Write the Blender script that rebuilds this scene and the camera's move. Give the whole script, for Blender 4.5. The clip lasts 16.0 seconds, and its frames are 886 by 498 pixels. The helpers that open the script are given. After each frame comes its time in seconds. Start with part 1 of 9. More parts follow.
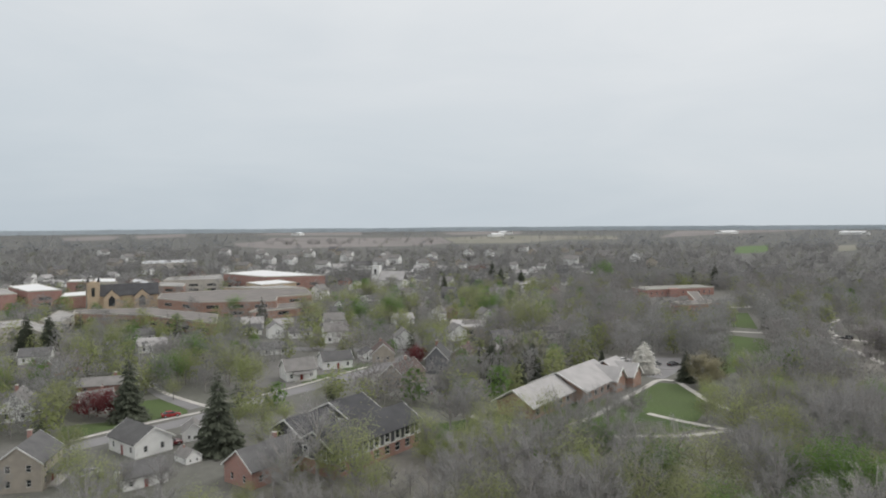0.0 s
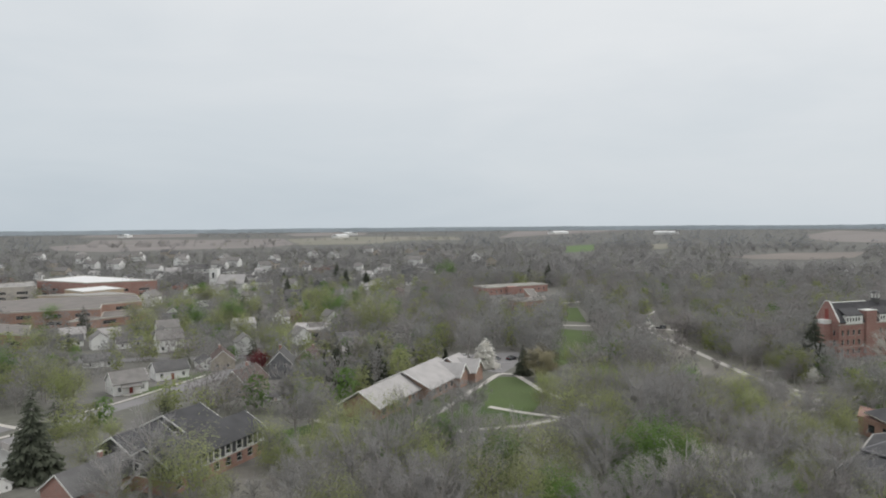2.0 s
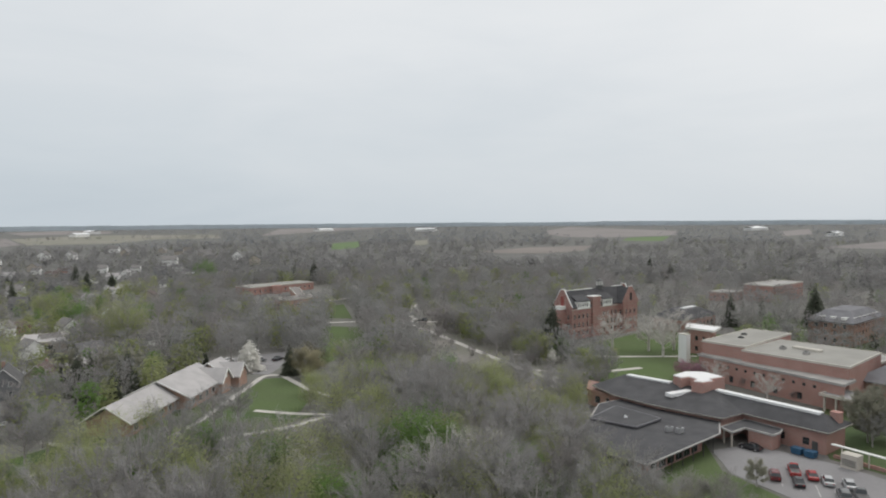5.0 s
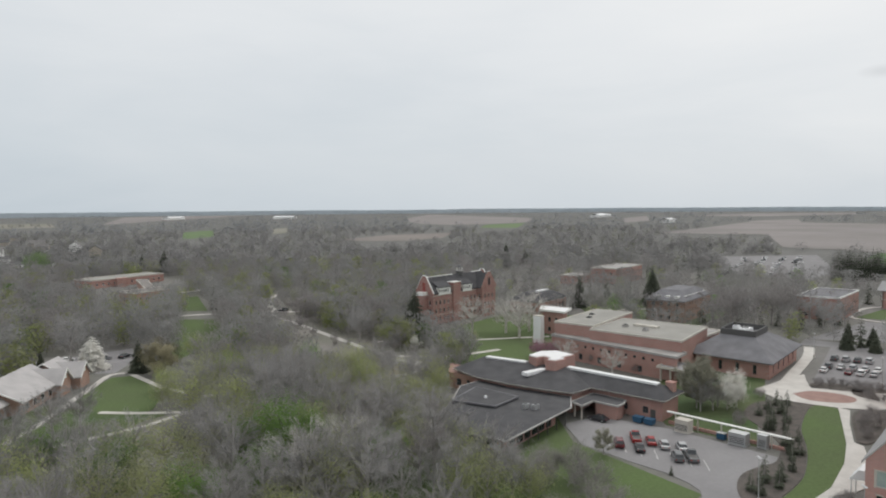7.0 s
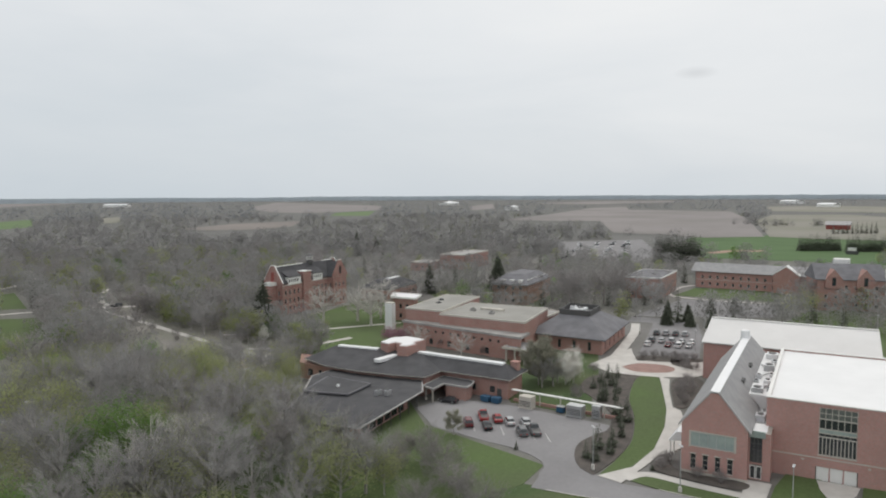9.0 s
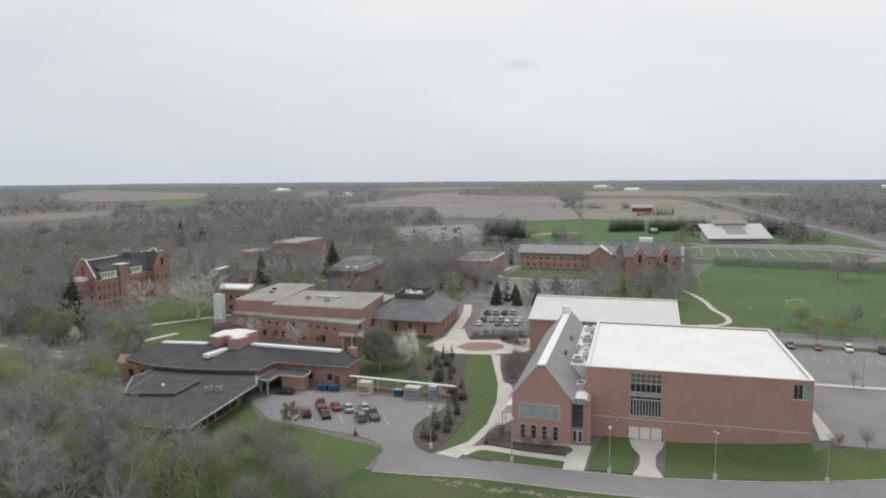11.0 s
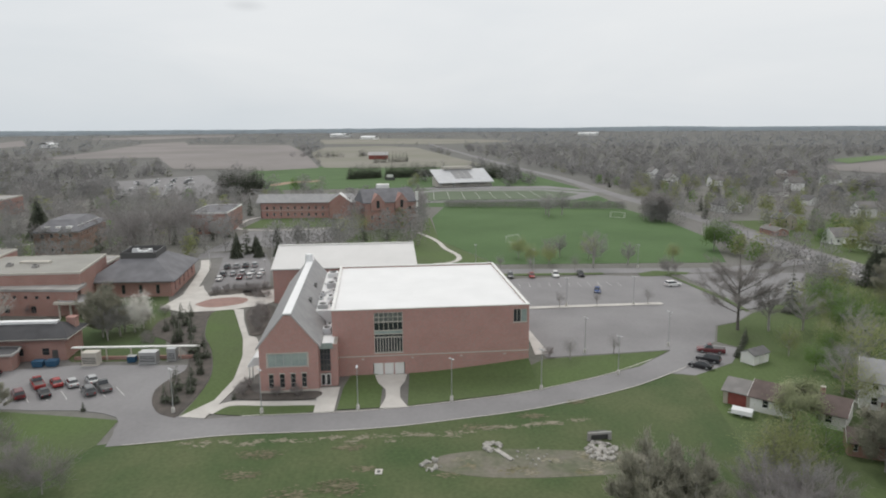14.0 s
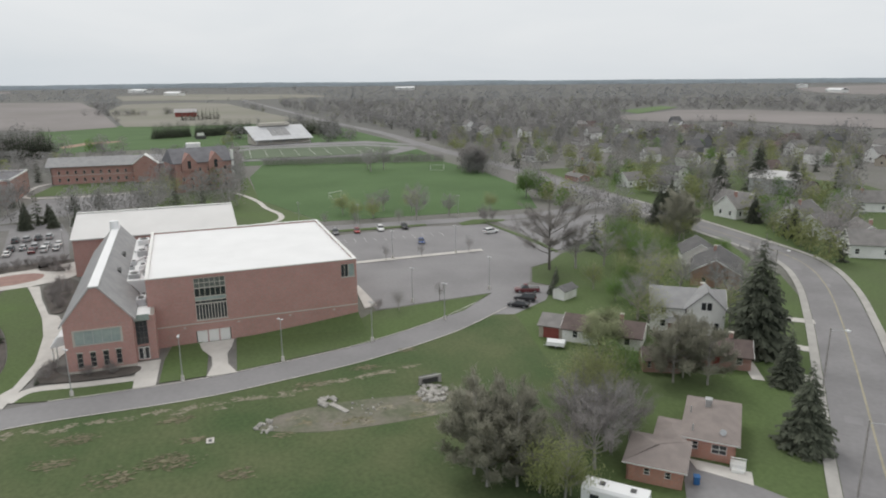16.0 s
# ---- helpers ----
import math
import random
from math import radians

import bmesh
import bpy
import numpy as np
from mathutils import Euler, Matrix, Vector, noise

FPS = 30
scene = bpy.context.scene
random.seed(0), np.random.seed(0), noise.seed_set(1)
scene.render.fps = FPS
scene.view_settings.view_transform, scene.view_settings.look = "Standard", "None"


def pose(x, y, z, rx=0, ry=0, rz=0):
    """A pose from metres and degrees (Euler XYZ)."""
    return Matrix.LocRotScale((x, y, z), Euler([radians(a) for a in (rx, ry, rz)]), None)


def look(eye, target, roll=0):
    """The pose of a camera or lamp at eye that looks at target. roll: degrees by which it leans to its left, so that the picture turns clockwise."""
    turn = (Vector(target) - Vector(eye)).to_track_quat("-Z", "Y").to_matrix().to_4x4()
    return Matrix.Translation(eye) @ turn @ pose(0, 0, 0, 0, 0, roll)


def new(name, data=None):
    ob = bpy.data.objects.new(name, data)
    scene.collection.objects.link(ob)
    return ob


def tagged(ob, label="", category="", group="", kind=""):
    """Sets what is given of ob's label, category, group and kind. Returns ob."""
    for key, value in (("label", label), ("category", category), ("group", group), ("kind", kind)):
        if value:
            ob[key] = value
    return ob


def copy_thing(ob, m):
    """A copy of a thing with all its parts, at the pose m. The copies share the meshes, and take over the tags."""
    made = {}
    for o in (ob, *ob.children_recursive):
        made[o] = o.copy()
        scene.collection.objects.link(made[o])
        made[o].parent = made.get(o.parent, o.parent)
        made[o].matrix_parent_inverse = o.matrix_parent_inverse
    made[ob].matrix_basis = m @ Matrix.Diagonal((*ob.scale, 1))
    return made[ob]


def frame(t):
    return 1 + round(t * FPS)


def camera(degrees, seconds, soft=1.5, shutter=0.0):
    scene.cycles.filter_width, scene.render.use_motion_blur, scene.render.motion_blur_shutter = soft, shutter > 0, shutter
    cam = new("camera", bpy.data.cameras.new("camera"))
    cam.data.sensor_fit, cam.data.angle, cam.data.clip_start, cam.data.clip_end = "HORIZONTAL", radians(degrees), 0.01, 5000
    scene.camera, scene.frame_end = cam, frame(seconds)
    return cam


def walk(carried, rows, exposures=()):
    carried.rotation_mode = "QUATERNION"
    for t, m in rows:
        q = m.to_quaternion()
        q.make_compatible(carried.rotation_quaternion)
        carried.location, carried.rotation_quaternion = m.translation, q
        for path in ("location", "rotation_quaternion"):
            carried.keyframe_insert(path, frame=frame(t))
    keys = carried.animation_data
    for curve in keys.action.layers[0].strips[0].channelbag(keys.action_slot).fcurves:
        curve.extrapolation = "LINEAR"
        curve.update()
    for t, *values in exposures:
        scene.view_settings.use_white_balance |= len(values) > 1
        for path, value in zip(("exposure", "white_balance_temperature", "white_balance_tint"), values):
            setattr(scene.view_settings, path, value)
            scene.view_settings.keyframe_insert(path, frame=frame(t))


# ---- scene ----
cam = camera(65.8, 16.0, soft=2.0)
# seconds, eye, then yaw, pitch and roll in degrees: a drone that hovers and turns to its right
ROWS = [
    (0, 0.002, 0.002, 48.001, 0.03, -2.06, -0.41),
    (0.5, -0.007, -0.018, 47.997, -3.21, -2.07, -0.42),
    (1, -0.025, -0.049, 47.998, -6.46, -2.06, -0.45),
    (1.5, -0.050, -0.090, 48.007, -9.69, -2.07, -0.45),
    (2, -0.064, -0.135, 48.021, -12.91, -2.07, -0.47),
    (2.5, -0.073, -0.173, 48.036, -16.10, -2.08, -0.43),
    (3, -0.071, -0.197, 48.056, -19.32, -2.09, -0.46),
    (3.5, -0.049, -0.218, 48.070, -22.76, -2.10, -0.47),
    (4, -0.032, -0.233, 48.075, -26.23, -2.12, -0.44),
    (6.5, -0.059, 0.024, 47.989, -40.85, -3.31, -0.52),
    (7, -0.288, -0.088, 47.961, -43.91, -3.57, -0.47),
    (7.5, -0.436, -0.207, 47.959, -46.95, -3.86, -0.43),
    (8, -0.515, -0.304, 47.963, -50.13, -4.13, -0.38),
    (8.5, -0.552, -0.373, 47.963, -53.29, -4.40, -0.33),
    (11, 0.095, -0.084, 47.684, -70.16, -5.87, -0.40),
    (11.5, 0.071, -0.117, 47.631, -74.37, -6.34, -0.43),
    (12, 0.020, -0.155, 47.579, -77.77, -7.05, -0.44),
    (12.5, -0.047, -0.194, 47.532, -81.24, -7.81, -0.39),
    (13, -0.122, -0.234, 47.486, -84.76, -8.62, -0.36),
    (13.5, -0.191, -0.293, 47.436, -88.21, -9.43, -0.33),
    (14, -0.254, -0.348, 47.378, -91.68, -10.26, -0.38),
    (14.5, -0.318, -0.383, 47.310, -95.19, -11.12, -0.46),
    (15, -0.392, -0.393, 47.234, -98.91, -12.07, -0.49),
    (15.5, -0.473, -0.384, 47.156, -102.72, -13.04, -0.57),
    (16, -0.562, -0.364, 47.077, -106.52, -14.02, -0.51),
]


def aim(x, y, z, yaw, pitch, roll):
    a, b = radians(yaw), radians(pitch)
    ahead = Vector((-math.sin(a) * math.cos(b), math.cos(a) * math.cos(b), math.sin(b)))
    return look(Vector((x, y, z)), Vector((x, y, z)) + 10 * ahead, roll)


walk(cam, [(t, aim(*row)) for t, *row in ROWS])

# ---- world and sun: a bright overcast, whiter towards the sun ----
SUN = Vector((0.62, 0.10, 0.78)).normalized()
world = bpy.data.worlds.new("overcast_sky")
scene.world = world
world.use_nodes = True
wt = world.node_tree
wt.nodes.clear()


def wnode(kind, **inputs):
    n = wt.nodes.new(kind)
    for key, value in inputs.items():
        n.inputs[key].default_value = value
    return n


sky = wnode("ShaderNodeTexSky")
sky.sky_type, sky.sun_disc = "NISHITA", False
sky.sun_elevation, sky.sun_rotation = math.asin(SUN.z), math.atan2(SUN.x, SUN.y)
sky.air_density, sky.dust_density = 1.0, 4.0
coord = wnode("ShaderNodeTexCoord")
toward = wnode("ShaderNodeVectorMath")
toward.operation = "DOT_PRODUCT"
toward.inputs[1].default_value = (0.15, -0.10, 1.1)
wt.links.new(coord.outputs["Generated"], toward.inputs[0])
cloud = wnode("ShaderNodeTexNoise", Scale=2.2, Detail=5.0, Roughness=0.55, Distortion=0.4)
stretch = wnode("ShaderNodeMapping")
stretch.inputs["Scale"].default_value = (1, 1, 4)
wt.links.new(coord.outputs["Generated"], stretch.inputs["Vector"])
wt.links.new(stretch.outputs["Vector"], cloud.inputs["Vector"])
sum_up = wnode("ShaderNodeMath")
sum_up.operation = "MULTIPLY_ADD"
sum_up.inputs[1].default_value = 0.34
shift_up = wnode("ShaderNodeMath")
shift_up.inputs[1].default_value = 0.11
wt.links.new(cloud.outputs["Fac"], sum_up.inputs[0])
wt.links.new(toward.outputs["Value"], sum_up.inputs[2])
ramp = wnode("ShaderNodeValToRGB")
ramp.color_ramp.interpolation = "B_SPLINE"
for place, colour in ((0.0, (0.50, 0.575, 0.64)), (0.14, (0.56, 0.628, 0.685)), (0.28, (0.65, 0.708, 0.755)), (0.42, (0.715, 0.757, 0.793)), (0.56, (0.81, 0.838, 0.862)), (0.74, (0.905, 0.915, 0.92))):
    stop = ramp.color_ramp.elements[0] if place == 0 else ramp.color_ramp.elements.new(place)
    stop.position, stop.color = place, (*colour, 1)
ramp.color_ramp.elements[-1].color = (0.975, 0.975, 0.955, 1)
wt.links.new(sum_up.outputs["Value"], shift_up.inputs[0])
wt.links.new(shift_up.outputs["Value"], ramp.inputs["Fac"])
# one small grey cloud low over the fields
away, squeeze, size, fade, tint = wnode("ShaderNodeVectorMath"), wnode("ShaderNodeVectorMath"), wnode("ShaderNodeVectorMath"), wnode("ShaderNodeMapRange"), wnode("ShaderNodeMix")
away.operation, squeeze.operation, size.operation, tint.data_type = "SUBTRACT", "MULTIPLY", "LENGTH", "RGBA"
away.inputs[1].default_value, squeeze.inputs[1].default_value = (0.96, 0.232, 0.158), (1, 34, 110)
fade.inputs["From Min"].default_value, fade.inputs["From Max"].default_value, fade.inputs["To Min"].default_value, fade.inputs["To Max"].default_value = 0.2, 1.0, 0.5, 0.0
tint.inputs["B"].default_value = (0.62, 0.64, 0.66, 1)
wt.links.new(coord.outputs["Generated"], away.inputs[0])
wt.links.new(away.outputs["Vector"], squeeze.inputs[0])
wt.links.new(squeeze.outputs["Vector"], size.inputs[0])
wt.links.new(size.outputs["Value"], fade.inputs["Value"])
wt.links.new(fade.outputs["Result"], tint.inputs["Factor"])
wt.links.new(ramp.outputs["Color"], tint.inputs["A"])
clear, veil, both, out = wnode("ShaderNodeBackground", Strength=0.05), wnode("ShaderNodeBackground", Strength=1.0), wnode("ShaderNodeMixShader", Fac=0.92), wnode("ShaderNodeOutputWorld")
wt.links.new(sky.outputs["Color"], clear.inputs["Color"])
wt.links.new(tint.outputs["Result"], veil.inputs["Color"])
wt.links.new(clear.outputs[0], both.inputs[1])
wt.links.new(veil.outputs[0], both.inputs[2])
wt.links.new(both.outputs[0], out.inputs["Surface"])
sun = new("sun", bpy.data.lights.new("sun", "SUN"))
sun.data.energy, sun.data.angle, sun.data.color = 0.9, radians(20), (1.0, 0.97, 0.93)
sun.matrix_world = look(SUN * 400, (0, 0, 0))

# ---- materials ----
def paint(name, colour, rough=0.8, second=None, scale=0.4, fine=8.0, amount=0.25, metal=0.0, bump=0.15, own=0.0, island=0.0, spec=0.3):
    """A surface with broad stains, fine grain and relief; own and island vary it from object to object and from piece to piece."""
    m = bpy.data.materials.new(name)
    m.use_nodes = True
    nt = m.node_tree
    b = nt.nodes["Principled BSDF"]
    b.inputs["Roughness"].default_value, b.inputs["Metallic"].default_value = rough, metal
    b.inputs["Specular IOR Level"].default_value = spec
    tc = nt.nodes.new("ShaderNodeNewGeometry")
    n1, n2 = nt.nodes.new("ShaderNodeTexNoise"), nt.nodes.new("ShaderNodeTexNoise")
    for n, s, d in ((n1, scale, 4), (n2, fine, 3)):
        n.inputs["Scale"].default_value, n.inputs["Detail"].default_value = s, d
        nt.links.new(tc.outputs["Position"], n.inputs["Vector"])
    mix = nt.nodes.new("ShaderNodeMix")
    mix.data_type = "RGBA"
    dark = second or tuple(c * (1 - amount) for c in colour)
    mix.inputs["A"].default_value, mix.inputs["B"].default_value = (*dark, 1), (*colour, 1)
    span = nt.nodes.new("ShaderNodeMapRange")
    span.inputs["From Min"].default_value, span.inputs["From Max"].default_value = 0.35, 0.65
    nt.links.new(n1.outputs["Fac"], span.inputs["Value"])
    nt.links.new(span.outputs["Result"], mix.inputs["Factor"])
    grain = nt.nodes.new("ShaderNodeHueSaturation")
    value = nt.nodes.new("ShaderNodeMath")
    value.operation = "MULTIPLY_ADD"
    value.inputs[1].default_value, value.inputs[2].default_value = amount * 1.6, 1 - amount * 0.8
    nt.links.new(n2.outputs["Fac"], value.inputs[0])
    last = value
    for amount2, node, socket in ((own, "ShaderNodeObjectInfo", "Random"), (island, "ShaderNodeNewGeometry", "Random Per Island")):
        if amount2:
            src, more = nt.nodes.new(node), nt.nodes.new("ShaderNodeMath")
            more.operation = "MULTIPLY_ADD"
            more.inputs[1].default_value = amount2
            shift = nt.nodes.new("ShaderNodeMath")
            shift.operation = "SUBTRACT"
            shift.inputs[1].default_value = amount2 / 2
            nt.links.new(last.outputs[0], shift.inputs[0])
            nt.links.new(src.outputs[socket], more.inputs[0])
            nt.links.new(shift.outputs[0], more.inputs[2])
            last = more
    nt.links.new(last.outputs[0], grain.inputs["Value"])
    nt.links.new(mix.outputs["Result"], grain.inputs["Color"])
    nt.links.new(grain.outputs["Color"], b.inputs["Base Color"])
    if bump:
        bp = nt.nodes.new("ShaderNodeBump")
        bp.inputs["Strength"].default_value, bp.inputs["Distance"].default_value = bump, 0.05
        nt.links.new(n2.outputs["Fac"], bp.inputs["Height"])
        nt.links.new(bp.outputs["Normal"], b.inputs["Normal"])
    return m


def bricks(name, colour, second, mortar=(0.36, 0.32, 0.29), width=0.24, height=0.08):
    """Brickwork by height and by both plan directions, with broad weathering."""
    m = paint(name, colour, 0.9, second, 0.25, 3.0, 0.12)
    nt = m.node_tree
    b = nt.nodes["Principled BSDF"]
    base = b.inputs["Base Color"].links[0].from_socket
    g = nt.nodes.new("ShaderNodeNewGeometry")
    sp, cb = nt.nodes.new("ShaderNodeSeparateXYZ"), nt.nodes.new("ShaderNodeCombineXYZ")
    along = nt.nodes.new("ShaderNodeMath")
    nt.links.new(g.outputs["Position"], sp.inputs[0])
    nt.links.new(sp.outputs["X"], along.inputs[0])
    nt.links.new(sp.outputs["Y"], along.inputs[1])
    nt.links.new(along.outputs[0], cb.inputs["X"])
    nt.links.new(sp.outputs["Z"], cb.inputs["Y"])
    t = nt.nodes.new("ShaderNodeTexBrick")
    t.inputs["Scale"].default_value, t.inputs["Brick Width"].default_value, t.inputs["Row Height"].default_value, t.inputs["Mortar Size"].default_value = 1.0, width, height, 0.006
    t.inputs["Mortar"].default_value = (*mortar, 1)
    nt.links.new(cb.outputs[0], t.inputs["Vector"])
    nt.links.new(base, t.inputs["Color1"])
    dim = nt.nodes.new("ShaderNodeHueSaturation")
    dim.inputs["Value"].default_value = 0.8
    nt.links.new(base, dim.inputs["Color"])
    nt.links.new(dim.outputs[0], t.inputs["Color2"])
    nt.links.new(t.outputs["Color"], b.inputs["Base Color"])
    return m


BRICK = bricks("red_brick", (0.53, 0.3, 0.272), (0.49, 0.272, 0.246))
BRICK_OLD = bricks("weathered_red_brick", (0.46, 0.262, 0.228), (0.385, 0.215, 0.185))
BRICK_HALL = bricks("dark_red_brick", (0.40, 0.215, 0.19), (0.33, 0.175, 0.155))
BRICK_RANCH = bricks("bright_red_brick", (0.52, 0.26, 0.195), (0.44, 0.215, 0.165))
BRICK_TAN = bricks("orange_brick", (0.46, 0.285, 0.225), (0.39, 0.235, 0.185))
STONE_TAN = bricks("yellow_stone", (0.62, 0.49, 0.35), (0.53, 0.42, 0.3), width=0.6, height=0.3)
LIMESTONE = paint("limestone", (0.55, 0.52, 0.47), 0.85, amount=0.12)
MEMBRANE = paint("white_roof_membrane", (0.775, 0.78, 0.785), 0.55, (0.735, 0.74, 0.745), 0.15, 2.0, 0.03)
METAL_WHITE = paint("pale_metal_roof", (0.78, 0.79, 0.80), 0.5, (0.755, 0.765, 0.775), 0.3, 3.0, 0.03, spec=0.4)
FIELD_ROOF = paint("dull_white_metal_roof", (0.62, 0.615, 0.61), 0.55, (0.575, 0.57, 0.565), 0.12, 2.0, 0.05)
METAL_GREY = paint("grey_metal_roof", (0.56, 0.57, 0.59), 0.6, (0.51, 0.52, 0.54), 0.3, 3.0, 0.05)
SHINGLE_GREY = paint("grey_shingle", (0.34, 0.34, 0.345), 0.9, (0.29, 0.29, 0.295), 0.5, 5.0, 0.14)
SHINGLE_PALE = paint("pale_grey_shingle", (0.46, 0.445, 0.445), 0.9, (0.39, 0.377, 0.378), 0.3, 5.0, 0.1)
SHINGLE_SLATE = paint("slate_shingle", (0.2, 0.2, 0.215), 0.88, (0.15, 0.15, 0.162), 0.3, 5.0, 0.18)
SHINGLE_DARK = paint("charcoal_shingle", (0.085, 0.085, 0.091), 0.85, (0.062, 0.062, 0.067), 0.3, 5.0, 0.18)
HOUSE_GREY = paint("house_grey_shingle", (0.15, 0.148, 0.15), 0.9, (0.115, 0.114, 0.116), 0.5, 5.0, 0.15, own=0.3)
HOUSE_PALE = paint("house_pale_shingle", (0.235, 0.225, 0.22), 0.9, (0.185, 0.178, 0.174), 0.5, 5.0, 0.12, own=0.3)
SHINGLE_RANCH = paint("worn_brown_shingle", (0.27, 0.235, 0.22), 0.9, (0.225, 0.195, 0.185), 0.5, 5.0, 0.12)
SHINGLE_BROWN = paint("brown_shingle", (0.15, 0.118, 0.11), 0.9, (0.115, 0.09, 0.085), 0.5, 5.0, 0.15)
ROOF_OLIVE = paint("weathered_gravel_roof", (0.335, 0.328, 0.305), 0.9, (0.285, 0.28, 0.26), 0.12, 2.0, 0.12)
ROOF_TAR = paint("grey_flat_roof", (0.40, 0.39, 0.38), 0.9, (0.30, 0.29, 0.28), 0.2, 2.0, 0.15)
ROOF_BROWN = paint("brown_flat_roof", (0.235, 0.215, 0.205), 0.9, (0.19, 0.178, 0.17), 0.2, 2.0, 0.15)
TRIM = paint("white_trim", (0.78, 0.78, 0.76), 0.6, amount=0.08)
SIDING_WHITE = paint("white_siding", (0.84, 0.84, 0.83), 0.7, (0.75, 0.75, 0.74), 0.6, 5.0, 0.08)
SIDING_GREY = paint("blue_grey_siding", (0.2, 0.205, 0.215), 0.8, (0.165, 0.17, 0.18), 0.6, 5.0, 0.1)
SIDING_CHARCOAL = paint("charcoal_siding", (0.095, 0.097, 0.105), 0.8, (0.075, 0.077, 0.085), 0.6, 5.0, 0.1)
SIDING_TAN = paint("tan_siding", (0.45, 0.405, 0.345), 0.8, (0.37, 0.335, 0.29), 0.6, 5.0, 0.1)
SIDING_RED = paint("red_siding", (0.30, 0.09, 0.08), 0.8, (0.24, 0.07, 0.06), 0.6, 5.0, 0.1)
GLASS = paint("dark_window_glass", (0.035, 0.04, 0.045), 0.08, amount=0.1, bump=0.0, spec=0.7)
GLASS_GREY = paint("grey_window_glass", (0.17, 0.18, 0.172), 0.1, (0.12, 0.13, 0.125), 0.8, 2.0, 0.2, bump=0.0, spec=0.6)
GLASS_PALE = paint("pale_green_glazing", (0.36, 0.42, 0.40), 0.2, (0.30, 0.36, 0.35), 0.5, 2.0, 0.1, bump=0.0, spec=0.6)
FRAME_DARK = paint("dark_bronze_frame", (0.10, 0.10, 0.10), 0.5, amount=0.1)
STEEL = paint("galvanised_steel", (0.50, 0.51, 0.52), 0.45, amount=0.1, metal=0.6)
ASPHALT = paint("worn_asphalt", (0.275, 0.27, 0.276), 0.95, (0.235, 0.23, 0.236), 0.07, 1.2, 0.12, spec=0.12)
ASPHALT_DARK = paint("dark_asphalt", (0.25, 0.245, 0.25), 0.95, (0.205, 0.2, 0.205), 0.1, 1.2, 0.15)
CONCRETE = paint("pale_concrete", (0.58, 0.56, 0.53), 0.9, (0.50, 0.48, 0.455), 0.3, 2.0, 0.1)
PAVEMENT = paint("worn_pavement_concrete", (0.42, 0.408, 0.388), 0.9, (0.35, 0.34, 0.322), 0.3, 2.0, 0.12)
PAVER = paint("red_pavers", (0.335, 0.218, 0.192), 0.9, (0.28, 0.18, 0.16), 0.5, 4.0, 0.15)
LINE_WHITE = paint("white_road_paint", (0.56, 0.56, 0.55), 0.8, amount=0.15)
LINE_YELLOW = paint("yellow_road_paint", (0.36, 0.335, 0.25), 0.8, amount=0.2)
GRASS = paint("spring_lawn", (0.094, 0.137, 0.05), 0.95, (0.092, 0.122, 0.054), 0.045, 1.5, 0.35)
GRASS_ROUGH = paint("patchy_grass", (0.104, 0.124, 0.059), 0.95, (0.062, 0.097, 0.038), 0.07, 1.6, 0.45)
TURF = paint("sports_turf", (0.09, 0.152, 0.06), 0.95, (0.072, 0.126, 0.048), 0.03, 0.6, 0.18)
STADIUM_TURF = paint("dull_stadium_turf", (0.13, 0.165, 0.11), 0.95, (0.11, 0.142, 0.092), 0.03, 0.6, 0.15)
EARTH = paint("town_ground", (0.15, 0.152, 0.131), 0.95, (0.187, 0.18, 0.175), 0.02, 0.5, 0.35)
FAR_FLOOR = paint("far_woodland_floor", (0.154, 0.152, 0.146), 0.95, (0.13, 0.132, 0.123), 0.01, 0.08, 0.2)
LITTER = paint("leaf_litter", (0.225, 0.212, 0.198), 0.95, (0.17, 0.17, 0.14), 0.05, 1.0, 0.35)
SOIL = paint("yellow_soil", (0.36, 0.30, 0.19), 0.95, (0.27, 0.235, 0.15), 0.3, 2.0, 0.25)
MULCH = paint("dark_mulch", (0.125, 0.11, 0.1), 0.95, (0.085, 0.078, 0.072), 0.5, 5.0, 0.3)
MUD = paint("damp_silt", (0.195, 0.18, 0.152), 0.9, (0.12, 0.132, 0.085), 0.2, 1.2, 0.45)
PLOUGHED = paint("ploughed_field", (0.254, 0.233, 0.228), 0.95, (0.206, 0.192, 0.186), 0.006, 0.05, 0.12)
STUBBLE = paint("stubble_ground", (0.251, 0.239, 0.209), 0.95, (0.207, 0.207, 0.166), 0.006, 0.05, 0.12)
FALLOW = paint("reddish_fallow", (0.232, 0.208, 0.192), 0.95, (0.2, 0.18, 0.168), 0.008, 0.06, 0.12)
WHEAT = paint("young_crop", (0.135, 0.195, 0.085), 0.95, (0.112, 0.168, 0.075), 0.01, 0.1, 0.15)
CLAY = paint("infield_clay", (0.36, 0.25, 0.195), 0.95, amount=0.12)
BARK = paint("grey_bark", (0.38, 0.362, 0.35), 0.95, (0.285, 0.27, 0.258), 2.0, 12.0, 0.3)
BARK_DARK = paint("dark_bark", (0.17, 0.155, 0.145), 0.95, (0.12, 0.11, 0.1), 2.0, 12.0, 0.3)
TWIG_DARK = paint("dark_twigs", (0.325, 0.306, 0.296), 0.95, (0.27, 0.254, 0.245), 0.05, 0.8, 0.25, island=0.12, bump=0)
BARK_PALE = paint("pale_sycamore_bark", (0.58, 0.56, 0.53), 0.9, (0.42, 0.4, 0.37), 1.0, 8.0, 0.2)
